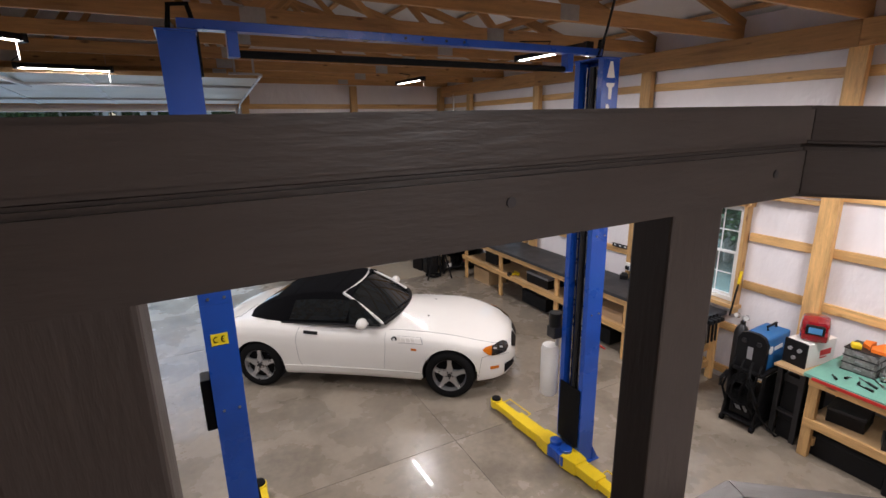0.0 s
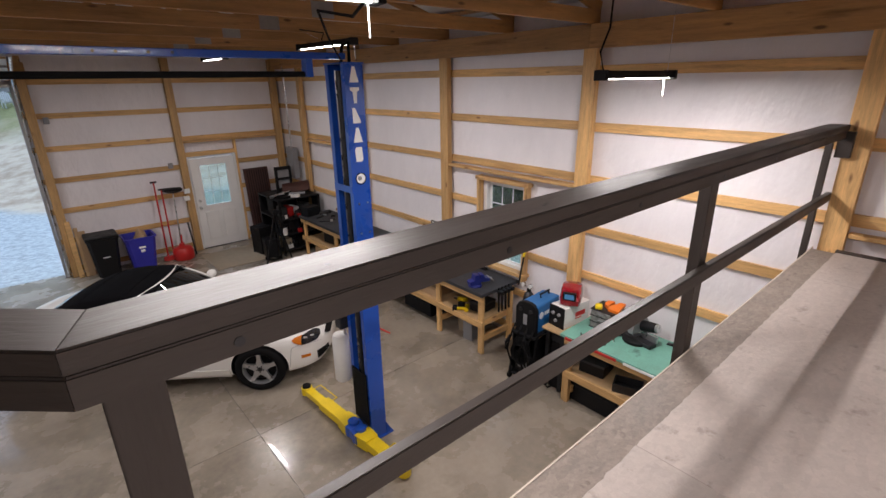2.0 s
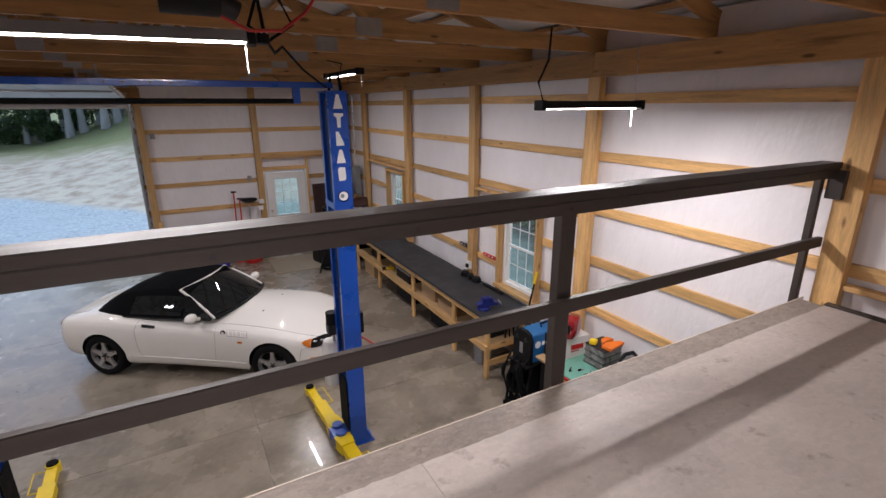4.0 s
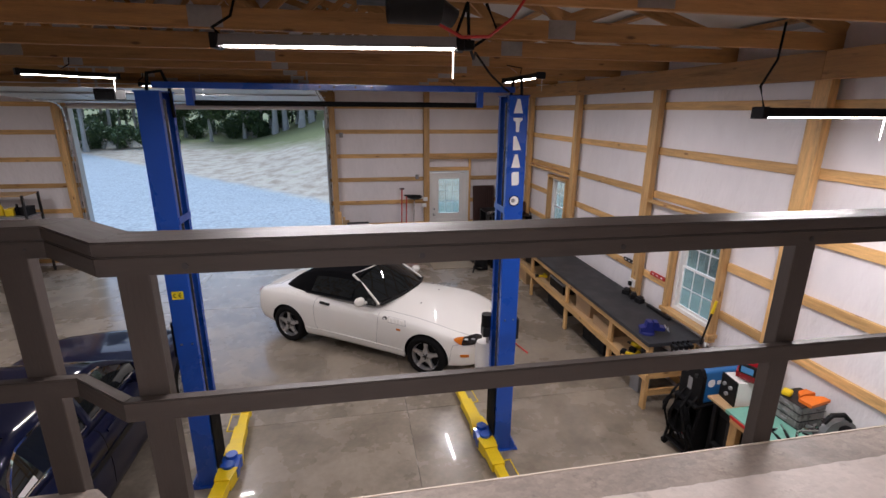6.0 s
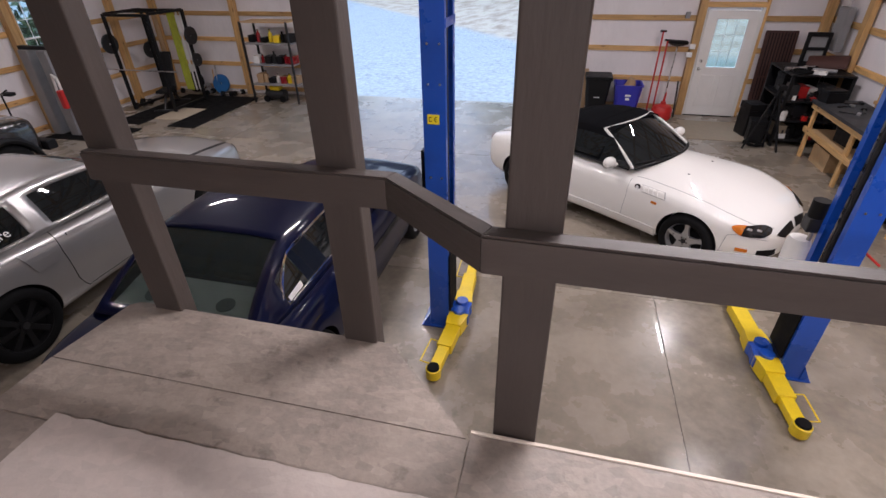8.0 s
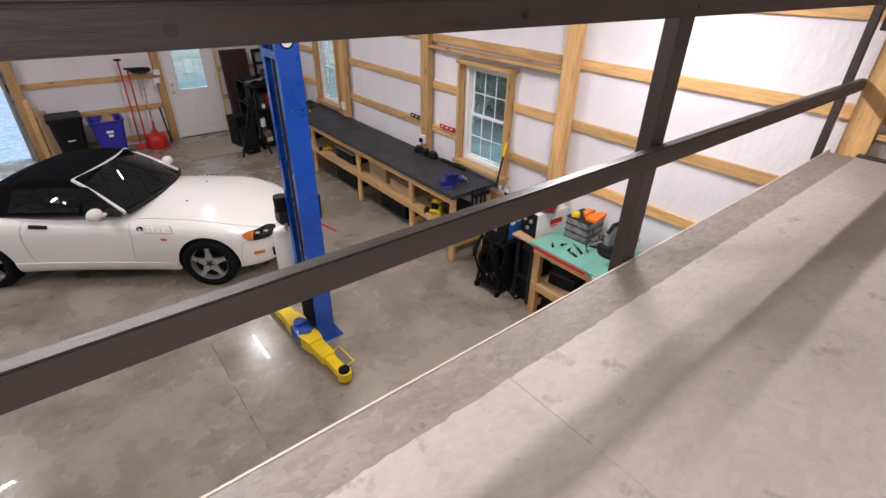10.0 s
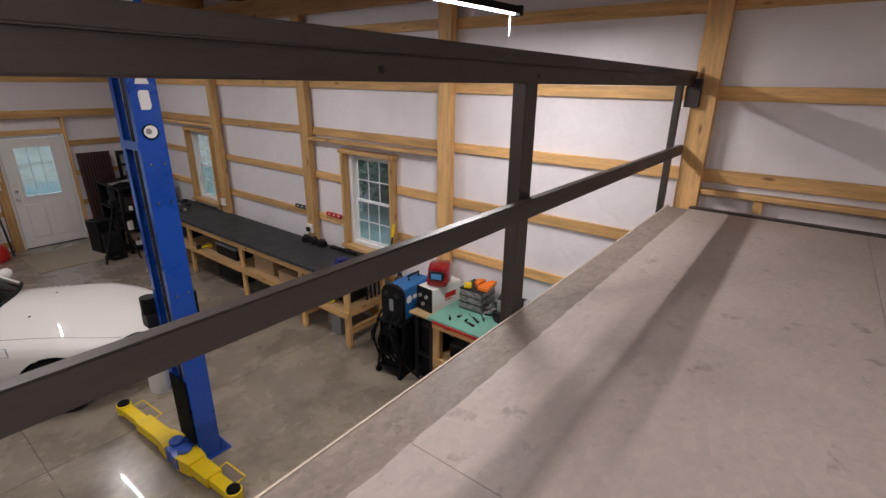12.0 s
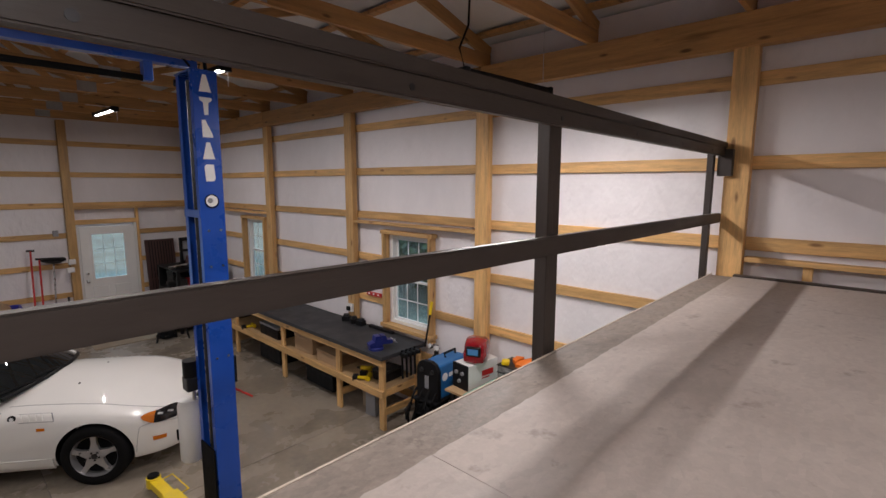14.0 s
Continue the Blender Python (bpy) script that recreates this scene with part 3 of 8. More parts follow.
RAILT = 3.315
rail = thing("guard_rail", "dark brown painted timber guard rail with bolt heads", "railing")
PTS = [(0.81, 0.200), (1.585, 0.200), (1.812, 0.003), (6.70, 0.0)]
def rail_lift(x):
    """The rail falls a little towards the wall."""
    return float(np.interp(x, (0.8, 1.58, 1.81, 6.7), (0.004, 0.012, 0.001, -0.023)))
def mid_lift(x):
    return float(np.interp(x, (0.8, 1.58, 1.81, 6.7), (0.014, 0.012, 0.021, -0.016)))
def rail_run(name, inner, outer, z0, z1, pts, lift_at=rail_lift):
    """A mitred run along the rail's line, from inner to outer beside it."""
    def off(d):
        out = []
        for i, p in enumerate(pts):
            ns = []
            for a, b in ((pts[i - 1], p) if i else (None, None), (p, pts[i + 1]) if i + 1 < len(pts) else (None, None)):
                if a:
                    u = Vector((b[0] - a[0], b[1] - a[1])).normalized()
                    ns.append(Vector((-u.y, u.x)))
            n = sum(ns, Vector((0, 0))).normalized()
            out.append(Vector(p) + n * d / max(0.3, n.dot(ns[0])))
        return out
    A, B = off(inner), off(outer)
    for i in range(len(pts) - 1):
        a0, a1, b1, b0 = A[i], A[i + 1], B[i + 1], B[i]
        u = (a1 - a0).normalized() * 0.0008
        L = (a1 - a0).length
        ang = math.degrees(math.atan2(u.y, u.x))
        m = pose(a0.x, a0.y, 0, 0, 0, ang)
        inv = m.inverted()
        pl = [inv @ Vector((v.x, v.y, 0)) for v in (a0 + u, a1 - u, b1 - u, b0 + u)]
        bm = prism([(v.x, v.y) for v in pl], z0, z1)
        for v in bm.verts:
            v.co.z += lift_at((m @ v.co).x)
        long_edges = [e for e in bm.edges if abs((e.verts[1].co - e.verts[0].co).normalized().x) > 0.7]
        bmesh.ops.bevel(bm, geom=long_edges, offset=min(0.004, (z1 - z0) * 0.3), segments=2, affect="EDGES")
        part(name, bm, DARKPAINT, rail, m=m)
rail_run("rail_cap", 0.0, 0.135, RAILT - 0.042, RAILT, PTS)
rail_run("upper_rail", 0.003, 0.041, RAILT - 0.104, RAILT - 0.046, PTS)
rail_run("packing_strip", 0.010, 0.034, RAILT - 0.0461, RAILT - 0.0419, PTS)
MIDZ = 2.744
rail_run("middle_rail", 0.003, 0.041, MIDZ - 0.036, MIDZ + 0.036, [(0.84, 0.200), (1.585, 0.200), (1.812, 0.003), (6.66, 0.0)], mid_lift)
for x, y in ((0.865, 0.2695), (1.463, 0.2695), (1.89, 0.0725), (4.25, 0.0725)):
    board("rail_post", (x, y, 1.98), (x, y, RAILT - 0.043 + rail_lift(x)), 0.09, 0.055, DARKPAINT, rail, up=(1, 0, 0))
board("rail_post", (6.63, 0.09, 2.1), (6.63, 0.09, RAILT - 0.073), 0.05, 0.047, DARKPAINT, rail, up=(1, 0, 0))
board("wall_block", (6.645, 0.0, 3.14), (6.70, 0.0, 3.14), 0.2, 0.1, DARKPAINT, rail)
for x in (2.05, 2.75, 3.45, 4.22, 4.95, 5.65, 6.3):
    for dz in (0.078,):
        part("bolt_head", cyl((x, 0.0062 - 0.0006 * (x - 1.81), RAILT - dz + rail_lift(x)), (x, 0.0042 - 0.0006 * (x - 1.81), RAILT - dz + rail_lift(x)), 0.010, n=10), DARKSTEEL, rail)
    part("bolt_head", cyl((x + 0.2, 0.05, RAILT - 0.002 + rail_lift(x + 0.2)), (x + 0.2, 0.05, RAILT + 0.0006 + rail_lift(x + 0.2)), 0.007, n=10), DARKSTEEL, rail)
for x in (1.17, 1.53):
    for dz in (0.072,):
        part("bolt_head", cyl((x, 0.205, RAILT - dz + 0.01), (x, 0.202, RAILT - dz + 0.01), 0.0045, n=10), DARKSTEEL, rail)

# ---------------------------------------------------------------- hanging lights
def shop_light(x, y, z, length, ang, drop, label="hanging shop light with a lit white tube, on a cord", power=LAMP_W, tilt=0, hang=0.0, sh=0.0, shell=None):
    t = thing("shop_light", label, "light", pose(x, y, z, 0, tilt, ang), group="hanging shop lights")
    h = length / 2
    bm = prism([(-0.05, -0.022), (-0.044, -0.022), (-0.026, 0.02), (0.026, 0.02), (0.044, -0.022), (0.05, -0.022), (0.032, 0.03), (-0.032, 0.03)], -h, h, Matrix.Rotation(radians(90), 4, "Y") @ Matrix.Rotation(radians(90), 4, "Z"))
    part("housing", bm, shell or BLACKPL, t, "grey metal housing" if shell else "black metal housing")
    for s in (-1, 1):
        part("end_cap", box(s * h - 0.02, -0.05, -0.035, s * h + 0.02, 0.05, 0.035, 0.006), BLACKPL, t)
    part("tube", cyl((-h + 0.03, 0, -0.014), (h - 0.03, 0, -0.014), 0.015, n=12), LED, t, "glowing white tube", smooth=True)
    part("pull_chain", tube([(h - 0.03, 0.03, -0.02), (h - 0.028, 0.03, -0.16)], 0.004, 6), WHITEPAINT, t, "white pull cord")
    c = 1.0 if abs(math.sin(radians(ang))) < 0.3 else 0.1
    part("cord", tube([(-c * h + 0.02, 0, 0.025), (-c * h - 0.02, 0.01, 0.3 * drop), (-c * h + 0.05, hang * 0.6, 0.6 * drop), (-c * h + 0.06 + sh, hang, drop)], 0.007, 6), BLACK, t, "black cord")
    part("wire", tube([(c * h - 0.05, 0, 0.025), (c * h - 0.05 + sh, hang, drop)], 0.002, 5), STEEL, t)
    la = new("lamp_light", bpy.data.lights.new("lamp_light", "AREA"))
    la.data.shape, la.data.size, la.data.size_y = "RECTANGLE", length - 0.1, 0.035
    la.data.energy, la.data.color = power, (1.0, 0.915, 0.90)
    la.matrix_basis = pose(0, 0, -0.034)
    la.parent = t
    return t
shop_light(5.417, 1.103, 3.675, 0.93, -3, 0.50)
shop_light(2.51, 1.144, 3.992, 1.18, -8, 0.21, hang=0.12, shell=GREY)
shop_light(4.545, 4.23, 4.04, 1.1, -88, 0.19, sh=-0.545)
shop_light(4.535, 7.96, 4.055, 0.98, -88, 0.17, power=26.0, sh=-0.445)
shop_light(-0.45, 4.77, 4.03, 0.9, 40, 0.17)
shop_light(-0.2, 7.19, 4.03, 0.9, 8, 0.17, power=32.0)
shop_light(-5.2, 7.19, 4.03, 0.9, 20, 0.17, power=32.0)
shop_light(-5.0, 3.56, 4.03, 1.1, 0, 0.17, power=36.0)
# unseen lamp over the deck, added to brighten the rail's inner faces and boards
shop_light(2.4, -2.49, 4.03, 1.1, 0, 0.17, power=60.0)

# ---------------------------------------------------------------- outdoors
def noise2(x, y, s):
    return noise.noise(Vector((x * s, y * s, 3.1)))
def ground_z(x, y):
    e = y + 1.2 * min(x, 2.0) - 20.9
    slope = max(0.03, min(0.14, 0.075 + 0.011 * (x + 3)))
    rise = slope * max(0.0, e) * (1 - math.exp(-max(0.0, e) / 3.0))
    return -0.03 - 0.008 * min(max(y - YN, 0), 8) + min(rise, 3.6) + 0.06 * noise2(x, y, 0.3) * min(1, max(0, (y - YN) / 8))
def ground():
    bm = bmesh.new()
    ysteps = [YN + 0.09, 11.6, 12.2, 13, 14, 15, 16.2, 17.5, 19, 20.5, 22, 24, 26, 28, 30, 33, 36, 40, 45, 52, 62, 80, 110, 160, 400, 2000]
    xsteps = [-2000, -300, -120, -80, -60, -48] + [-40 + 2 * i for i in range(36)] + [34, 40, 50, 65, 90, 130, 300, 2000]
    grid = [[bm.verts.new((x, y, ground_z(max(-60, min(60, x)), min(y, 110)))) for x in xsteps] for y in ysteps]
    for a, b in zip(grid, grid[1:]):
        for i in range(len(a) - 1):
            bm.faces.new((a[i], a[i + 1], b[i + 1], b[i]))
    # the sheet goes on round the building
    w = [bm.verts.new(p) for p in ((-2000, -2000, -0.2), (2000, -2000, -0.2), (2000, YN + 0.09, -0.2), (-2000, YN + 0.09, -0.2))]
    bm.faces.new(w)
    m = bpy.data.materials.new("gravel_dirt_grass")
    m.use_nodes = True
    nt = m.node_tree
    b = nt.nodes["Principled BSDF"]
    geo = nt.nodes.new("ShaderNodeNewGeometry")
    sep = nt.nodes.new("ShaderNodeSeparateXYZ")
    nt.links.new(geo.outputs["Position"], sep.inputs[0])
    def noise_node(s, d=6.0):
        n = nt.nodes.new("ShaderNodeTexNoise")
        n.inputs["Scale"].default_value, n.inputs["Detail"].default_value, n.inputs["Roughness"].default_value = s, d, 0.65
        nt.links.new(geo.outputs["Position"], n.inputs["Vector"])
        return n
    def math_node(op, a, bb):
        n = nt.nodes.new("ShaderNodeMath")
        n.operation = op
        for k, v in enumerate((a, bb)):
            if isinstance(v, (int, float)):
                n.inputs[k].default_value = v
            else:
                nt.links.new(v, n.inputs[k])
        return n.outputs[0]
    def ramp(v, lo, hi):
        n = nt.nodes.new("ShaderNodeMapRange")
        n.inputs[1].default_value, n.inputs[2].default_value = lo, hi
        nt.links.new(v, n.inputs[0])
        return n.outputs[0]
    def mix(f, a, c):
        n = nt.nodes.new("ShaderNodeMix")
        n.data_type = "RGBA"
        nt.links.new(f, n.inputs[0])
        for k, v in ((6, a), (7, c)):
            if isinstance(v, tuple):
                n.inputs[k].default_value = (*v, 1)
            else:
                nt.links.new(v, n.inputs[k])
        return n.outputs[2]
    big, fine, mid = noise_node(0.25), noise_node(9.0), noise_node(1.2)
    tracks = mix(ramp(mid.outputs[0], 0.35, 0.68), (0.23, 0.245, 0.25), (0.30, 0.32, 0.33))
    gravel = mix(ramp(fine.outputs[0], 0.38, 0.66), tracks, (0.43, 0.455, 0.47))
    dirt = mix(ramp(mid.outputs[0], 0.35, 0.65), (0.30, 0.22, 0.15), (0.55, 0.46, 0.36))
    grass = mix(ramp(fine.outputs[0], 0.3, 0.7), (0.11, 0.12, 0.035), (0.26, 0.25, 0.10))
    # the drive ends at the foot of the bank, on a line that runs aslant
    xm = math_node("MULTIPLY", math_node("MINIMUM", sep.outputs[0], 2.0), 1.2)
    edge = math_node("ADD", math_node("ADD", sep.outputs[1], xm), math_node("MULTIPLY", mid.outputs[0], 1.6))
    on_bank = ramp(edge, 21.0, 22.0)
    up = math_node("ADD", edge, math_node("MULTIPLY", big.outputs[0], 14.0))
    green = ramp(up, 39.0, 45.0)
    bank = mix(green, dirt, grass)
    patch = mix(math_node("MULTIPLY", ramp(mid.outputs[0], 0.56, 0.7), 0.4), bank, grass)
    col = mix(on_bank, gravel, patch)
    # rough grass along the building's sides and below the bank by the entry door
    mead = mix(ramp(mid.outputs[0], 0.35, 0.65), (0.13, 0.15, 0.12), (0.27, 0.29, 0.24))
    flank = math_node("MAXIMUM", ramp(sep.outputs[0], 7.4, 8.4), ramp(sep.outputs[0], -9.6, -10.8))
    near = ramp(sep.outputs[1], 19.5, 17.5)
    by_door = math_node("MULTIPLY", ramp(math_node("ADD", sep.outputs[0], mid.outputs[0]), 5.3, 6.3), near)
    col = mix(math_node("MAXIMUM", math_node("MULTIPLY", flank, near), by_door), col, mead)
    nt.links.new(col, b.inputs["Base Color"])
    b.inputs["Roughness"].default_value = 0.9
    bp = nt.nodes.new("ShaderNodeBump")
    bp.inputs["Strength"].default_value, bp.inputs["Distance"].default_value = 0.6, 0.03
    nt.links.new(fine.outputs[0], bp.inputs["Height"])
    nt.links.new(bp.outputs[0], b.inputs["Normal"])
    g = part("ground", bm, m, label="grey gravel drive below a bare dirt and grass bank", smooth=True)
    tagged(g, category="ground", kind="structure")
ground()

# ---------------------------------------------------------------- two-post lift
def lift():
    L = thing("two_post_lift", "blue steel two-post car lift with yellow swing arms, lowered", "car lift")
    TOP = 3.80
    for s, xc, lab in ((1, 4.055, "right"), (-1, 0.973, "left")):
        # an open channel: the mouth looks at the other column
        w, y0, y1 = 0.09, 2.88, 3.20
        c = [(s * w, y0), (s * w, y1), (-s * w, y1), (-s * w, y1 - 0.055), (-s * (w - 0.008), y1 - 0.055), (-s * (w - 0.008), y1 - 0.008),
             (s * (w - 0.008), y1 - 0.008), (s * (w - 0.008), y0 + 0.008), (-s * (w - 0.008), y0 + 0.008), (-s * (w - 0.008), y0 + 0.055), (-s * w, y0 + 0.055), (-s * w, y0)]
        col = part("column", prism([(xc + a, b) for a, b in c], 0.012, TOP), BLUE, L)
        part("base_plate", box(xc - 0.175, 2.86, 0.0, xc + 0.175, 3.26, 0.014, 0.003), BLUE, L)
        for yy in (2.875, 3.195):
            part("base_gusset", prism([(xc + s * 0.09, 0.014), (xc + s * 0.165, 0.014), (xc + s * 0.09, 0.16)], -yy - 0.006, -yy + 0.006, Matrix.Rotation(radians(90), 4, "X")), BLUE, L)
        for bx_, by_ in ((0.145, 2.9), (0.145, 3.23), (-0.145, 2.9), (-0.145, 3.23)):
            part("anchor_bolt", cyl((xc + bx_, by_, 0.014), (xc + bx_, by_, 0.045), 0.013, n=6), STEEL, L)
        # carriage, cables and chain inside the channel
        part("carriage", box(xc - s * 0.075 - 0.02, 2.945, 0.08, xc - s * 0.075 + 0.02, 3.12, 0.75, 0.004), DARKSTEEL, L)
        part("chain_guard", box(xc - s * 0.10 - 0.008, 2.90, 0.2, xc - s * 0.10 + 0.008, 3.17, 0.82, 0.003), BLACK, L, "black rubber door guard")
        for yy in (2.975, 3.035, 3.09):
            part("lift_cable", cyl((xc - s * 0.055, yy, 0.7), (xc - s * 0.055, yy, TOP - 0.05), 0.006 if yy != 3.035 else 0.022, n=8), STEEL if yy != 3.035 else DARKSTEEL, L)
        # black block set in the depth of the channel, before its blue wall
        part("channel_back", box(xc + s * 0.03 - 0.004, 2.95, 0.1, xc + s * 0.06 + 0.004, 3.12, TOP - 0.04), BLACK, L)
        for zz in (2.72,):
            part("cross_strap", box(xc - s * 0.093 - 0.004, 2.885, zz, xc - s * 0.093 + 0.004, 3.195, zz + 0.06), BLUE, L)
        # upper section overlaps the lower one
        part("column_sleeve", box(xc - 0.0905, 2.877, 2.30, xc + 0.0905, 2.8795, 2.303), BLUE, L)
        for zz in (2.34, 2.62, 1.6):
            for xx in (-0.04, 0.05):
                part("bolt", cyl((xc + xx, 2.88, zz), (xc + xx, 2.872, zz), 0.009, n=6), STEEL, L)
        part("top_cap", box(xc - 0.1, 2.87, TOP, xc + 0.1, 3.21, TOP + 0.012, 0.003), BLUE, L)
        # swing arms
        px, py = xc - s * 0.18, 3.03
        part("arm_bracket", prism([(xc - s * 0.112, 2.86), (xc - s * 0.112, 3.2), (px - s * 0.08, 3.17), (px - s * 0.1, 2.9)], 0.05, 0.15), BLUE, L)
        part("pivot_bracket", lathe([(0.0, 0.19), (0.055, 0.19), (0.06, 0.185), (0.06, 0.155), (0.10, 0.152), (0.10, 0.04)], 18, pose(px, py - 0.07, 0)), BLUE, L, smooth=True)
        part("pivot_bracket", lathe([(0.0, 0.19), (0.055, 0.19), (0.06, 0.185), (0.06, 0.155), (0.10, 0.152), (0.10, 0.04)], 18, pose(px, py + 0.08, 0)), BLUE, L, smooth=True)
        ends = ((3.92, 2.25), (3.80, 4.08)) if s > 0 else ((1.09, 2.19), (1.12, 3.98))
        for (ex, ey), (sx, sy) in zip(ends, ((px, py - 0.07), (px, py + 0.08))):
            d = Vector((ex - sx, ey - sy))
            ang = math.degrees(math.atan2(d.y, d.x))
            n = d.length
            arm = part("swing_arm", box(0.06, -0.07, 0.045, n * 0.62, 0.07, 0.145, 0.006), YELLOW, L, "scuffed yellow telescoping arm", m=pose(sx, sy, 0, 0, 0, ang))
            part("arm_extension", box(n * 0.35, -0.05, 0.055, n - 0.02, 0.05, 0.13, 0.005), YELLOW, arm)
            part("arm_shoulder", prism([(0.02, -0.1), (0.2, -0.075), (0.2, 0.075), (0.02, 0.1)], 0.03, 0.16), YELLOW, arm)
            part("pad_cup", lathe([(0.0, 0.045), (0.062, 0.045), (0.066, 0.05), (0.066, 0.14), (0.055, 0.145), (0.055, 0.13)], 20, pose(n, 0, 0)), YELLOW, arm, smooth=True)
            part("rubber_pad", lathe([(0.0, 0.166), (0.05, 0.164), (0.053, 0.158), (0.053, 0.125)], 20, pose(n, 0, 0)), BLACK, arm, "round black rubber pad", smooth=True)
            gy = 0.055 * (s if ey < 3 else -s)
            part("arm_guard", tube([(n * 0.55, gy, 0.12), (n * 0.55, gy * 2.6, 0.13), (n * 0.92, gy * 2.6, 0.13), (n * 0.92, gy, 0.12)], 0.007, 6), YELLOW, arm, "thin yellow hoop")
    # the crossbeam with its padded shut-off bar
    part("crossbeam", box(0.98, 2.98, 3.835, 4.05, 3.07, 3.886, 0.004), BLUE, L)
    part("beam_splice", box(2.2, 2.976, 3.838, 2.85, 2.98, 3.883, 0.001), BLUE, L)
    for x in (2.3, 2.42, 2.6, 2.74):
        part("bolt", cyl((x, 2.977, 3.86), (x, 2.968, 3.86), 0.010, n=6), DARKSTEEL, L)
    for x in (1.25, 3.72):
        part("beam_bracket", box(x - 0.03, 2.985, 3.70, x + 0.03, 3.065, 3.835, 0.004), BLUE, L)
    part("shutoff_bar", cyl((1.25, 3.03, 3.722), (3.72, 3.03, 3.722), 0.022, n=12), BLACK, L, "padded black shut-off bar", smooth=True)
    for x in (0.973, 4.055):
        part("hose_loop", tube([(x - 0.04, 3.0, 3.81), (x - 0.02, 3.0, 3.95), (x + 0.07, 3.05, 3.97), (x + 0.1, 3.1, 3.85), (x + 0.1, 3.12, 3.6)], 0.014, 8), BLACK, L, "looped black hose", smooth=True)
    # power unit
    pu = part("power_unit", cyl((3.945, 3.28, 1.36), (3.945, 3.28, 1.50), 0.062, n=20), BLACKPL, L, "black electric motor", smooth=True)
    part("pump_block", box(3.89, 3.22, 1.24, 4.01, 3.34, 1.36, 0.01), DARKSTEEL, pu)
    part("hose_fitting", cyl((3.95, 3.25, 1.16), (3.95, 3.25, 1.24), 0.016, n=10), STEEL, pu)
    part("reservoir", lathe([(0.0, 0.60), (0.075, 0.60), (0.09, 0.62), (0.09, 1.10), (0.075, 1.15), (0.0, 1.16)], 20, pose(3.92, 3.31, 0)), WHITEPAINT, pu, "translucent white oil tank", smooth=True)
    part("switch_box", box(4.146, 3.05, 1.28, 4.24, 3.17, 1.52, 0.008), BLACKPL, L)
    part("release_lever", cyl((4.16, 3.06, 1.27), (4.33, 2.98, 1.14), 0.009, n=8), RED, L, "red release lever")
    part("lock_cover", box(0.82, 2.98, 1.42, 0.882, 3.12, 1.78, 0.01), BLACKPL, L, "black latch cover")
    # decals
    part("safety_sticker", box(0.918, 2.8765, 2.042, 1.013, 2.8795, 2.117), material("sticker_yellow", (0.85, 0.68, 0.02), 0.5, bump=0), L, "yellow conformity sticker")
    bm = bmesh.new()
    for cx in (0.945, 0.988):
        for k in range(7):
            a0, a1 = radians(60 + k * 34.2), radians(60 + (k + 1) * 34.2)
            pts = [(cx + r * math.cos(a), 2.0795 + r * 1.3 * math.sin(a)) for r, a in ((0.011, a0), (0.016, a0), (0.016, a1), (0.011, a1))]
            add_prism(bm, pts, -2.8764, -2.8745, Matrix(((1, 0, 0, 0), (0, 0, -1, 0), (0, 1, 0, 0), (0, 0, 0, 1))))
        if cx > 0.96:
            add_box(bm, cx - 0.014, 2.8745, 2.077, cx + 0.004, 2.8764, 2.082)
    part("sticker_mark", bm, BLACK, L)
    return L
lift()

# ---------------------------------------------------------------- cars
def keyed(keys):
    xs, vs = [k[0] for k in keys], [k[1] for k in keys]
    def f(x):
        i = min(max(int(np.searchsorted(xs, x)) - 1, 0), len(xs) - 2)
        h = xs[i + 1] - xs[i]
        t = min(max((x - xs[i]) / h, 0.0), 1.0)
        def slope(j):
            if j == 0 or j == len(xs) - 1:
                a, b = max(j - 1, 0), min(j + 1, len(xs) - 1)
                return (vs[b] - vs[a]) / (xs[b] - xs[a])
            l, r = (vs[j] - vs[j - 1]) / (xs[j] - xs[j - 1]), (vs[j + 1] - vs[j]) / (xs[j + 1] - xs[j])
            return 0.0 if l * r <= 0 else 2 * l * r / (l + r)
        m0, m1 = slope(i) * h, slope(i + 1) * h
        return (2 * t ** 3 - 3 * t ** 2 + 1) * vs[i] + (t ** 3 - 2 * t ** 2 + t) * m0 + (-2 * t ** 3 + 3 * t ** 2) * vs[i + 1] + (t ** 3 - t ** 2) * m1
    return f


SEC = [(0.0, 0.0), (0.55, 0.0), (0.88, 0.0), (0.955, 0.06), (0.985, 0.2), (1.0, 0.45), (0.995, 0.65), (0.975, 0.82), (0.94, 0.93), (0.86, 1.0)]
def body_surface(P):
    """A function of (x, s, side) on a car body: s runs from the belly's middle (0) over the sill and shoulder to the top's middle (1)."""
    W, ZB, ZS, ZT = (keyed(P[k]) for k in ("W", "ZB", "ZS", "ZT"))
    ns = len(SEC)
    crown = P.get("crown", 1.6)
    cut = 0.68
    def f(x, s, side=1):
        w, zb, zs, zt = W(x), ZB(x), ZS(x), ZT(x)
        if s < cut:
            u = s / cut * (ns - 1)
            i = min(int(u), ns - 2)
            t = u - i
            p, q = SEC[i], SEC[i + 1]
            a, b = p[0] + (q[0] - p[0]) * t, p[1] + (q[1] - p[1]) * t
            return Vector((x, side * w * a, zb + (zs - zb) * b))
        t = (s - cut) / (1 - cut)
        a = 0.86 * (1 - t)
        return Vector((x, side * w * a, zs + (zt - zs) * (1 - (1 - t) ** crown)))
    return f


def at_u(v, u):
    return v(u) if callable(v) else v


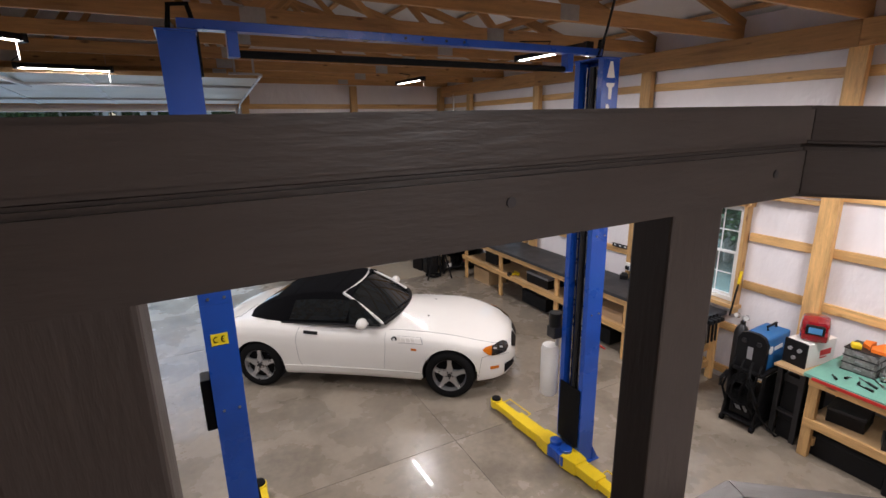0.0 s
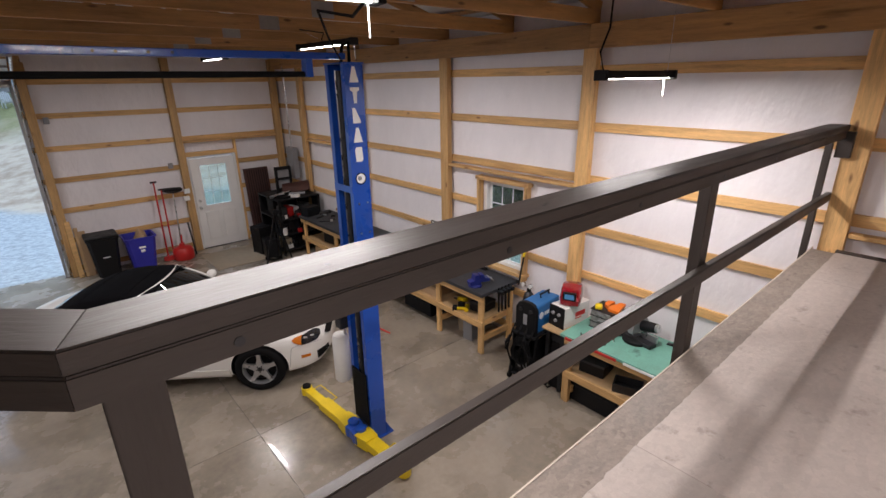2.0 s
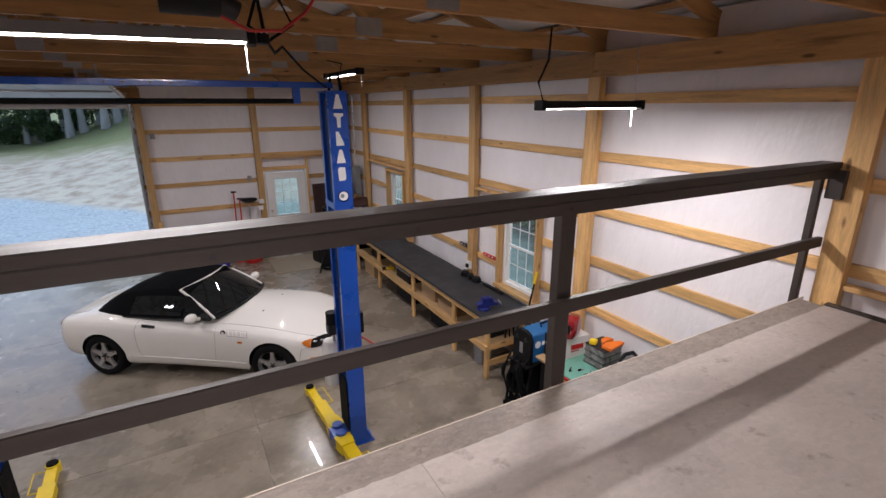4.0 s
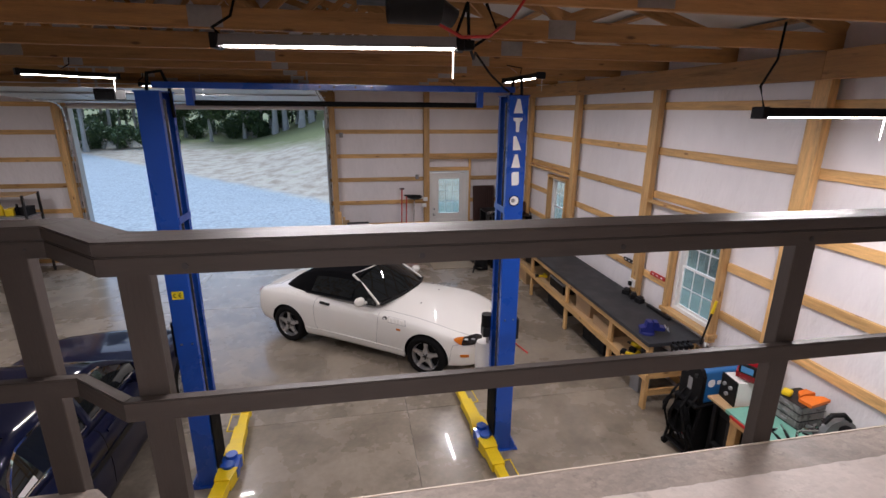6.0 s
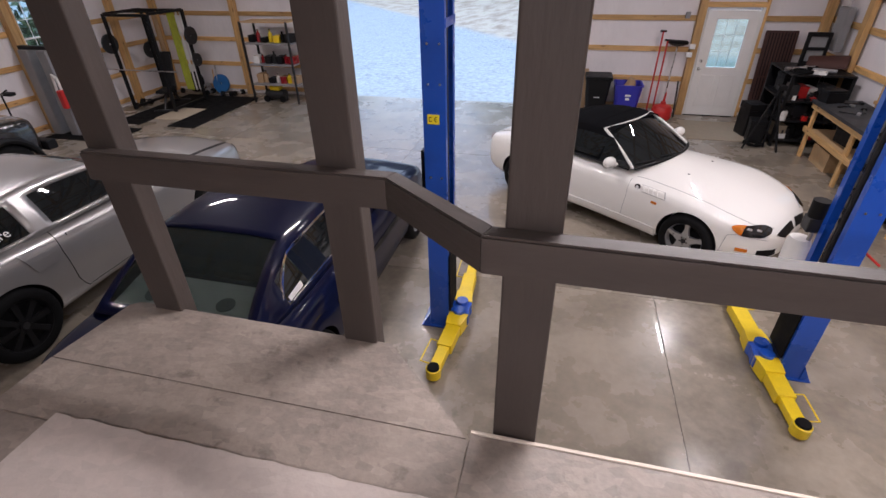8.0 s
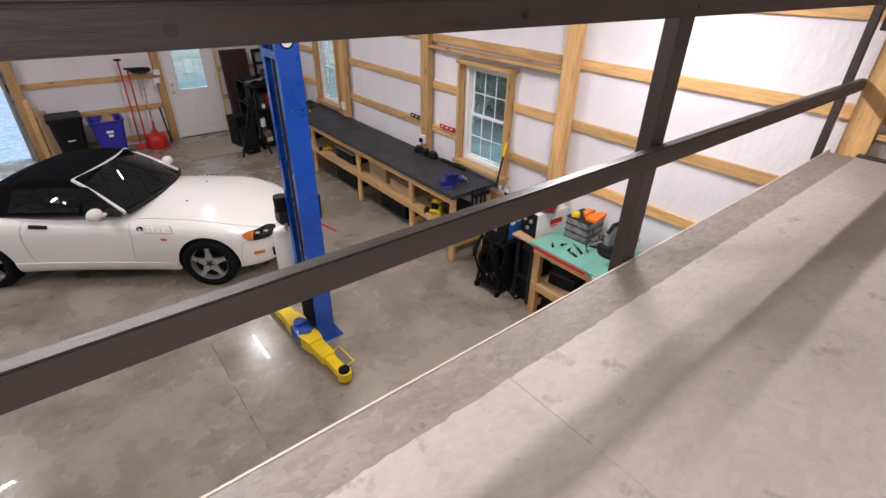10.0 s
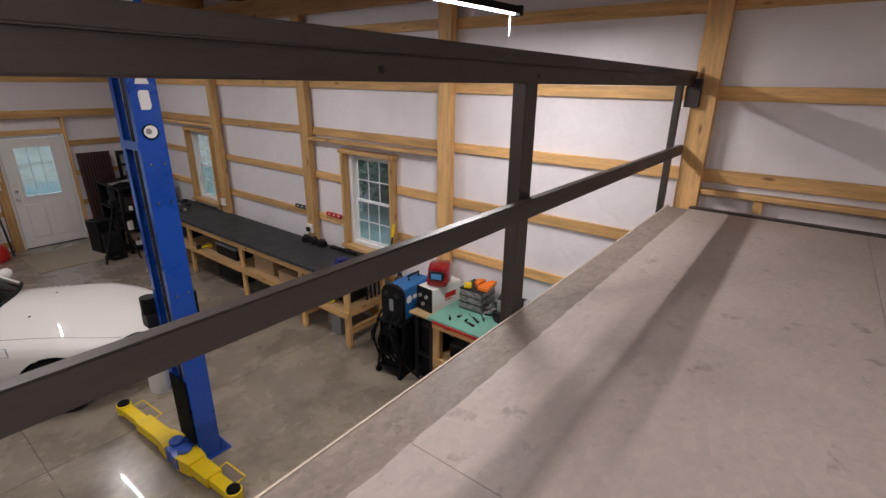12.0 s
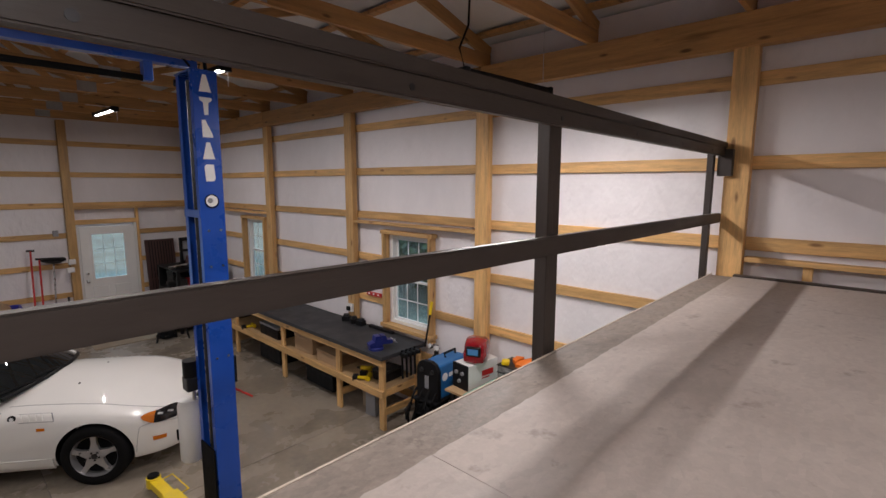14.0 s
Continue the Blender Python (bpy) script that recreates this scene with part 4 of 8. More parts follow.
def patch(f, x0, x1, s0, s1, side, off=0.004, nx=8, ns=5, shear=0.0, thick=0.004):
    """A thin piece that lies on a car's surface."""
    bm = bmesh.new()
    def at(x, s, d):
        e = 1e-3
        p = f(x, s, side)
        n = (f(x + e, s, side) - f(x - e, s, side)).cross(f(x, min(s + e, 1), side) - f(x, s - e, side))
        if n.length < 1e-9:
            n = Vector((0, side, 0))
        n.normalize()
        if n.y * side < -0.2 or (abs(n.y) < 0.3 and n.z < 0 and s > 0.3):
            n = -n
        return p + n * d
    lay = []
    for d in (off - thick, off):
        lay.append([[bm.verts.new(at(x0 + (x1 - x0) * i / nx + shear * j / ns, at_u(s0, i / nx) + (at_u(s1, i / nx) - at_u(s0, i / nx)) * j / ns, d)) for j in range(ns + 1)] for i in range(nx + 1)])
    for i in range(nx):
        for j in range(ns):
            for g in lay:
                bm.faces.new((g[i][j], g[i + 1][j], g[i + 1][j + 1], g[i][j + 1]))
    for i in range(nx):
        for j in (0, ns):
            bm.faces.new((lay[0][i][j], lay[0][i + 1][j], lay[1][i + 1][j], lay[1][i][j]))
    for j in range(ns):
        for i in (0, nx):
            bm.faces.new((lay[0][i][j], lay[0][i][j + 1], lay[1][i][j + 1], lay[1][i][j]))
    return bm


def seam(f, pts, side, r=0.0045):
    fine = []
    for (xa, sa), (xb, sb) in zip(pts, pts[1:]):
        fine += [(xa + (xb - xa) * i / 5, sa + (sb - sa) * i / 5) for i in range(5)]
    return tube([f(x, s, side) for x, s in fine + [pts[-1]]], r, 5)


def car_body(P, paint, parent, axles, arch_r, name="body"):
    f = body_surface(P)
    x0, x1 = P["W"][0][0], P["W"][-1][0]
    n = int((x1 - x0) / 0.06)
    xs = [x0 + (x1 - x0) * i / n for i in range(n + 1)]
    m = 36
    bm = bmesh.new()
    rings = []
    for x in xs:
        right = [bm.verts.new(f(x, k / m, -1)) for k in range(m + 1)]
        left = [bm.verts.new(f(x, k / m, 1)) for k in range(m - 1, 0, -1)]
        rings.append(right + left)
    k = len(rings[0])
    for a, b in zip(rings, rings[1:]):
        for i in range(k):
            bm.faces.new((a[i], a[(i + 1) % k], b[(i + 1) % k], b[i]))
    bm.faces.new(rings[0])
    bm.faces.new(rings[-1][::-1])
    ob = part(name, bm, [paint, BLACK], parent)
    cut = bmesh.new()
    for ax in axles:
        for s in (1, -1):
            add_cyl(cut, (ax, s * 0.5, P["axle_z"]), (ax, s * 1.3, P["axle_z"]), arch_r, n=40)
    cu = part("cutter", cut, BLACK, parent)
    md = ob.modifiers.new("arches", "BOOLEAN")
    md.operation, md.solver, md.object = "DIFFERENCE", "EXACT", cu
    bpy.context.view_layer.update()
    me = bpy.data.meshes.new_from_object(ob.evaluated_get(bpy.context.evaluated_depsgraph_get()))
    ob.modifiers.clear()
    ob.data = me
    bpy.data.objects.remove(cu)
    me.materials.clear()
    me.materials.append(paint)
    me.materials.append(BLACK)
    for p in me.polygons:
        c = p.center
        well = any(math.hypot(c.x - ax, c.z - P["axle_z"]) < arch_r + 0.004 for ax in axles) and abs(c.y) > 0.5 and abs(p.normal.y) < 0.6
        p.material_index = 1 if well or c.z < P.get("dark_below", 0.17) else 0
    me.shade_smooth()
    me.set_sharp_from_angle(angle=radians(40))
    return ob, f


def wheel(parent, x, y, z, r, width, side, spokes=5, rim_mat=None, rim_ratio=0.66):
    """A road wheel; side: +1 when its face looks along +y."""
    rim_mat = rim_mat or ALLOY
    m = Matrix.Translation((x, y, z)) @ Matrix.Rotation(radians(-90 * side), 4, "X")
    R = r * rim_ratio
    w = width
    barrel = part("wheel", lathe([(R * 0.96, 0.0), (R, -0.006), (R, -w), (R * 0.9, -w), (R * 0.9, -0.09), (R * 0.93, -0.07), (R * 0.93, -0.012), (R * 0.96, 0.0)], 40, m), rim_mat, parent, smooth=True)
    part("tyre", lathe([(R * 0.97, 0.002), (R * 1.06, 0.014), (r * 0.88, 0.012), (r * 0.97, -0.008), (r, -0.035), (r, -w + 0.02), (r * 0.95, -w), (R * 0.98, -w)], 48, m), BLACK, barrel, "black rubber tyre", smooth=True)
    bm = bmesh.new()
    for k in range(spokes):
        a = 2 * math.pi * k / spokes + math.pi / 2
        out = [(0.02, -R * 0.21), (R * 0.30, -R * 0.20), (R * 0.62, -R * 0.105), (R * 0.94, -R * 0.12), (R * 0.94, R * 0.12), (R * 0.62, R * 0.105), (R * 0.30, R * 0.20), (0.02, R * 0.21)] if spokes == 5 else [(0.03, -R * 0.12), (R * 0.35, -R * 0.09), (R * 0.94, -R * 0.12), (R * 0.94, R * 0.12), (R * 0.35, R * 0.09), (0.03, R * 0.12)]
        add_prism(bm, out, -0.045, -0.012, m @ Matrix.Rotation(a, 4, "Z"))
    add_cyl(bm, m @ Vector((0, 0, -0.06)), m @ Vector((0, 0, -0.006)), R * 0.24, R * 0.2, n=24)
    part("rim_spokes", bm, rim_mat, barrel, "silver alloy spokes" if rim_mat is ALLOY else "", smooth=True)
    part("hub_cap", cyl(m @ Vector((0, 0, -0.012)), m @ Vector((0, 0, -0.001)), R * 0.13, n=20), DARKSTEEL, barrel)
    part("brake_disc", cyl(m @ Vector((0, 0, -0.10)), m @ Vector((0, 0, -0.085)), R * 0.78, n=32), DARKSTEEL, barrel)
    # added black disc behind the spokes stands in for the wheel well's shade
    part("wheel_well_shade", cyl(m @ Vector((0, 0, -0.075)), m @ Vector((0, 0, -0.07)), R * 0.9, n=32), BLACK, barrel)
    for k in range(5):
        a = 2 * math.pi * (k + 0.5) / 5 + math.pi / 2
        part("lug_nut", cyl(m @ Vector((R * 0.19 * math.cos(a), R * 0.19 * math.sin(a), -0.012)), m @ Vector((R * 0.19 * math.cos(a), R * 0.19 * math.sin(a), -0.003)), R * 0.045, n=6), BLACKPL, barrel)
    return barrel


def greenhouse(parent, G, paint, glass_mat=None, dark_b=True):
    """Roof, pillars and glass. Keys: rg0 (rear glass foot), rg1 (its head), ws1 (windscreen head), ws0 (its foot), zb, zr, wb, wt, side windows from q0 to q1."""
    glass_mat = glass_mat or CARGLASS
    rg0, rg1, ws1, ws0 = G["rg0"], G["rg1"], G["ws1"], G["ws0"]
    ZT = keyed([(rg0, G["zb0"]), ((rg0 + rg1) / 2, (G["zb0"] + G["zr"]) / 2 + 0.035), (rg1, G["zr"] - 0.02), ((rg1 + ws1) / 2, G["zr"]), (ws1, G["zr"] - 0.025), ((ws0 + ws1) / 2, (G["zb1"] + G["zr"]) / 2 + 0.02), (ws0, G["zb1"])])
    def f(x, s, side=1):
        zt = ZT(x)
        t = (x - rg0) / (ws0 - rg0)
        zb = G["zb0"] + (G["zb1"] - G["zb0"]) * t - 0.05
        h = max(zt - zb, 0.0)
        full = max(0.02, h / (G["zr"] - zb))
        wb = G["wb"] * (1 - 0.10 * abs(2 * t - 1) ** 3)
        wt = wb + (G["wt"] - G["wb"]) * full
        if s < 0.5:
            u = s / 0.5
            return Vector((x, side * (wb + (wt - wb) * u ** 1.25), zb + h * 0.90 * u))
        u = (s - 0.5) / 0.5
        return Vector((x, side * wt * math.cos(u * math.pi / 2) ** 0.8, zb + h * (0.90 + 0.10 * math.sin(u * math.pi / 2))))
    marks = sorted({rg0, rg1, ws1, ws0, G["q0"], G["q1"], G["bp"] - G.get("bw", 0.04), G["bp"] + G.get("bw", 0.04)})
    xs = []
    for a, b in zip(marks, marks[1:]):
        k = max(1, int((b - a) / 0.07))
        xs += [a + (b - a) * i / k for i in range(k)]
    xs.append(ws0)
    ss = [0, 0.07, 0.15, 0.25, 0.35, 0.43, 0.47, 0.52, 0.58, 0.66, 0.74, 0.82, 0.9, 1.0]
    bins = {}
    def put(key, quad):
        bins.setdefault(key, []).append(quad)
    for i in range(len(xs) - 1):
        for j in range(len(ss) - 1):
            xc, sc = (xs[i] + xs[i + 1]) / 2, (ss[j] + ss[j + 1]) / 2
            for side in (1, -1):
                q = [f(xs[i], ss[j], side), f(xs[i + 1], ss[j], side), f(xs[i + 1], ss[j + 1], side), f(xs[i], ss[j + 1], side)]
                if sc > (G.get("cp", 0.58) if xc < rg1 else 0.58):
                    key = "windscreen" if xc > ws1 else ("rear_window" if xc < rg1 and xc > rg0 + 0.05 else "roof")
                elif sc > 0.43 or sc < 0.07:
                    key = "roof"
                elif xc < G["q0"] or xc > G["q1"]:
                    key = "roof"
                elif abs(xc - G["bp"]) < G.get("bw", 0.04):
                    key = "roof"
                else:
                    key = "side_window" + ("_a" if side > 0 else "_b") + ("f" if xc > G["bp"] else "r")
                put(key, q)
    for key, quads in bins.items():
        bm = bmesh.new()
        for q in quads:
            bm.faces.new([bm.verts.new(v) for v in q])
        bmesh.ops.remove_doubles(bm, verts=bm.verts, dist=0.0005)
        bmesh.ops.recalc_face_normals(bm, faces=bm.faces)
        ob = part(key.split("_a")[0].split("_b")[0] if key.startswith("side") else key, bm, paint if key == "roof" else G.get("rear_glass", glass_mat) if key == "rear_window" else glass_mat, parent, smooth=True)
        if key == "roof":
            sm = ob.modifiers.new("thick", "SOLIDIFY")
            sm.thickness, sm.offset = 0.012, 1.0
    return f


def mirror(parent, x, y, z, side, mat):
    bm = bmesh.new()
    bmesh.ops.create_icosphere(bm, subdivisions=3, radius=1.0, matrix=Matrix.Translation((x, y + side * 0.12, z)) @ Matrix.Diagonal((0.068, 0.102, 0.066, 1)))
    add_cyl(bm, (x + 0.02, y - side * 0.02, z - 0.06), (x + 0.01, y + side * 0.07, z - 0.03), 0.025, n=10)
    part("door_mirror", bm, mat, parent, smooth=True)


# the white roadster
def roadster():
    c = thing("sports_car", "white two-seat roadster with its black fabric roof closed", "car", pose(1.915, 6.735, 0, 0, 0, -36.2))
    P = dict(axle_z=0.305, dark_below=0.165, crown=1.7,
             W=[(-0.84, 0.50), (-0.80, 0.66), (-0.66, 0.79), (-0.35, 0.865), (0.0, 0.89), (0.38, 0.875), (0.75, 0.835), (1.3, 0.82), (1.9, 0.825), (2.25, 0.845), (2.5, 0.86), (2.75, 0.835), (3.0, 0.745), (3.17, 0.60), (3.26, 0.45), (3.30, 0.30)],
             ZB=[(-0.84, 0.36), (-0.7, 0.28), (-0.4, 0.24), (0.3, 0.20), (1.2, 0.19), (2.2, 0.19), (2.8, 0.19), (3.15, 0.20), (3.30, 0.28)],
             ZS=[(-0.84, 0.60), (-0.78, 0.72), (-0.6, 0.80), (-0.2, 0.865), (0.1, 0.875), (0.5, 0.84), (1.0, 0.80), (1.7, 0.79), (2.2, 0.785), (2.5, 0.77), (2.8, 0.71), (3.05, 0.635), (3.2, 0.57), (3.30, 0.46)],
             ZT=[(-0.84, 0.62), (-0.78, 0.76), (-0.6, 0.85), (-0.2, 0.915), (0.2, 0.93), (0.8, 0.92), (1.4, 0.92), (1.7, 0.935), (2.0, 0.905), (2.4, 0.86), (2.75, 0.79), (3.0, 0.725), (3.17, 0.65), (3.26, 0.575), (3.30, 0.50)])
    body, f = car_body(P, WHITECAR, c, (0.0, 2.5), 0.345)
    for ax, hw in ((0.0, 0.865), (2.5, 0.845)):
        for s in (1, -1):
            wheel(c, ax, s * hw, 0.305, 0.31, 0.2, s, rim_ratio=0.70)
    # windscreen with its white surround
    zc, zh = 0.93, 1.255
    def ws(u, v):
        y = (0.665 + (0.535 - 0.665) * v) * u
        return Vector((1.80 + (1.20 - 1.80) * v - 0.16 * u * u * (1 - 0.35 * v), y, zc - 0.045 * u * u * (1 - v) + (zh - zc) * v + 0.02 * math.sin(math.pi * v) - 0.03 * u * u * v))
    bm = bmesh.new()
    N, M = 16, 8
    g = [[bm.verts.new(ws(-1 + 2 * i / N, j / M)) for j in range(M + 1)] for i in range(N + 1)]
    for i in range(N):
        for j in range(M):
            bm.faces.new((g[i][j], g[i + 1][j], g[i + 1][j + 1], g[i][j + 1]))
    part("windscreen", bm, CARGLASS, c, smooth=True)
    bm = bmesh.new()
    for u in (-1, 1):
        add_tube(bm, [ws(u * 1.01, j / M) for j in range(M + 1)], 0.019, 10)
    add_tube(bm, [ws(-1 + 2 * i / N, 1.0) for i in range(N + 1)], 0.015, 10)
    part("windscreen_frame", bm, WHITECAR, c, smooth=True)
    part("cowl_strip", tube([ws(-1 + 2 * i / N, 0.0) + Vector((0.02, 0, -0.002)) for i in range(N + 1)], 0.02, 8), BLACKPL, c, "black cowl trim", smooth=True)
    for k in (-0.4, 0.15):
        part("wiper", tube([ws(k, 0.0) + Vector((0.03, 0, 0.015)), ws(k - 0.25, 0.05) + Vector((0.02, 0, 0.012)), ws(k - 0.55, 0.08) + Vector((0.02, 0, 0.012))], 0.008, 6), BLACKPL, c)
    # folding roof
    ZR = keyed([(-0.28, 0.90), (-0.12, 1.0), (0.1, 1.12), (0.4, 1.225), (0.75, 1.275), (1.0, 1.28), (1.22, 1.258)])
    WT = keyed([(-0.28, 0.50), (0.1, 0.54), (0.6, 0.56), (1.22, 0.54)])
    def top(x, s, side=1):
        z, t = ZR(x), WT(x)
        wb = 0.72 - 0.10 * max(0, (0.1 - x) / 0.38)
        zb = 0.865
        if s < 0.5:
            u = s / 0.5
            return Vector((x, side * (wb + (t - wb) * u ** 1.4), zb + (z - 0.05 - zb) * u))
        u = (s - 0.5) / 0.5
        return Vector((x, side * t * math.cos(u * math.pi / 2), z - 0.05 + 0.05 * math.sin(u * math.pi / 2)))
    bm = bmesh.new()
    xs = [-0.28 + 1.5 * i / 30 for i in range(31)]
    ss = [i / 20 for i in range(21)]
    ringl = [[bm.verts.new(top(x, s, -1)) for s in ss] + [bm.verts.new(top(x, s, 1)) for s in ss[-2::-1]] for x in xs]
    for a, b in zip(ringl, ringl[1:]):
        for i in range(len(a) - 1):
            bm.faces.new((a[i], a[i + 1], b[i + 1], b[i]))
    bm.faces.new(ringl[0])
    roof_ = part("fabric_roof", bm, CLOTH, c, "taut black fabric roof", smooth=True)
    part("rear_window", patch(top, -0.2, 0.12, 0.72, 1.0, -1, 0.006), CARGLASS, roof_)
    part("rear_window", patch(top, -0.2, 0.12, 0.72, 1.0, 1, 0.006), CARGLASS, roof_)
    for x in (0.42, 0.95):
        part("roof_bow_seam", tube([top(x, s, -1) for s in ss[10:]] + [top(x, s, 1) for s in ss[-2:9:-1]], 0.006, 6), CLOTH, roof_, smooth=True)
    for side in (1, -1):
        part("side_window", patch(top, 0.40, 1.16, 0.06, 0.40, side, 0.008, 10, 5, shear=0.06), CARGLASS, c)
        tri = [Vector((1.20, side * 0.728, 0.88)), Vector((1.62, side * 0.712, 0.885)), Vector((1.27, side * 0.60, 1.16)), Vector((1.20, side * 0.60, 1.17))]
        bm = bmesh.new()
        bm.faces.new([bm.verts.new(v) for v in tri])
        sv = bmesh.ops.extrude_face_region(bm, geom=bm.faces[:])
        bmesh.ops.translate(bm, vec=(0, -side * 0.008, 0), verts=[v for v in sv["geom"] if isinstance(v, bmesh.types.BMVert)])
        part("quarter_window", bm, CARGLASS, c)
        part("belt_trim", tube([Vector((0.30 + 1.32 * i / 8, side * (0.742 - 0.01 * i / 8), 0.872 + 0.008 * i / 8)) for i in range(9)], 0.010, 6), BLACKPL, c, smooth=True)
        mirror(c, 1.42, side * 0.74, 0.95, side, WHITECAR)
        # door gaps, handle, side vents, markers
        part("door_gap", seam(f, [(0.55, 0.66), (0.52, 0.5), (0.55, 0.34), (0.62, 0.27)] + [(0.7 + 0.1 * i, 0.265) for i in range(10)] + [(1.66, 0.3), (1.69, 0.45), (1.68, 0.66)], side, 0.003), GREY, c)
        part("door_handle", patch(f, 0.62, 0.80, 0.575, 0.61, side, 0.014, thick=0.02), BLACKPL, c, "black door handle")
        part("side_vent", patch(f, 1.86, 2.16, 0.545, 0.625, side, 0.006, shear=-0.03), WHITECAR, c)
        # grey line painted round the vent for the shadow of its embossed edge
        part("vent_gap", seam(f, [(1.86, 0.545), (2.17, 0.545), (2.14, 0.627), (1.84, 0.627)], side, 0.0055), GREY, c)
        for k in range(4):
            part("vent_slot", patch(f, 1.88 + 0.06 * k, 1.90 + 0.06 * k, 0.555, 0.615, side, 0.018, 3, 4, shear=-0.02, thick=0.014), WHITECAR, c)
        q = f(1.80, 0.585, side)
        bdg = part("maker_badge", cyl(q - Vector((0, side * 0.01, 0)), q + Vector((0, side * 0.007, 0)), 0.034, n=24), BLACKPL, c, "small round badge")
        part("badge_disc", cyl(q + Vector((0, side * 0.007, 0)), q + Vector((0, side * 0.009, 0)), 0.019, n=20), LETTER, bdg)
        part("side_repeater", patch(f, 2.02, 2.09, 0.475, 0.495, side, 0.008, 3, 3), AMBER, c, "amber repeater lamp")
        part("side_marker", patch(f, 3.0, 3.10, 0.36, 0.39, side, 0.008, 5, 3), AMBER, c, "amber marker lamp")
        lo = keyed([(0.0, 0.570), (0.12, 0.535), (0.35, 0.515), (0.8, 0.545), (0.94, 0.59), (1.0, 0.66)])
        hi = keyed([(0.0, 0.590), (0.15, 0.63), (0.4, 0.675), (0.8, 0.74), (0.94, 0.735), (1.0, 0.69)])
        part("turn_lamp", patch(f, 2.905, 3.01, lambda u: lo(u * 0.35), lambda u: hi(u * 0.35), side, 0.011, 10, 6), AMBER, c, "amber turn lamp")
        hl = part("headlamp", patch(f, 2.99, 3.205, lambda u: lo(0.28 + u * 0.72), lambda u: hi(0.28 + u * 0.72), side, 0.009, 22, 12), CLEARLENS, c, "dark glazed headlamp", smooth=True)
        for x, s_ in ((3.05, 0.625), (3.12, 0.655)):
            part("bulb_cup", patch(f, x - 0.02, x + 0.02, s_ - 0.016, s_ + 0.016, side, 0.0105, 4, 4), STEEL, hl)
        part("tail_lamp", patch(f, -0.815, -0.72, 0.55, 0.68, side, 0.008), TAIL, c, "red tail lamp")
        part("grille_kidney", patch(f, 3.245, 3.297, 0.70, 0.96, side, 0.008, 5, 6), BLACKPL, c, "black kidney-shaped grille half")
        part("lower_intake", patch(f, 3.17, 3.285, 0.28, 0.39, side, 0.006, 5, 4), BLACK, c)
        part("bumper_gap", seam(f, [(2.86, 0.3), (2.9, 0.48), (3.0, 0.52), (3.12, 0.52), (3.22, 0.53)], side, 0.0025), GREY, c)
        part("bonnet_gap", seam(f, [(1.72, 0.70)] + [(1.85 + 0.12 * i, 0.705) for i in range(11)] + [(3.2, 0.75)], side, 0.003), GREY, c)
        part("boot_gap", seam(f, [(-0.30, 0.9), (-0.35, 0.74), (-0.55, 0.72), (-0.74, 0.74)], side, 0.003), BLACK, c)
        part("side_skirt", patch(f, 0.36, 2.14, 0.215, 0.31, side, 0.024, 20, 3, thick=0.016), WHITECAR, c)
        for x, s_ in ((2.15, 0.86),):
            part("washer_jet", patch(f, x, x + 0.018, s_, s_ + 0.008, side, 0.006, 2, 2, thick=0.008), BLACKPL, c)
    part("fuel_flap", patch(f, 0.03, 0.17, 0.635, 0.665, -1, 0.003), WHITECAR, c)
    return c
roadster()


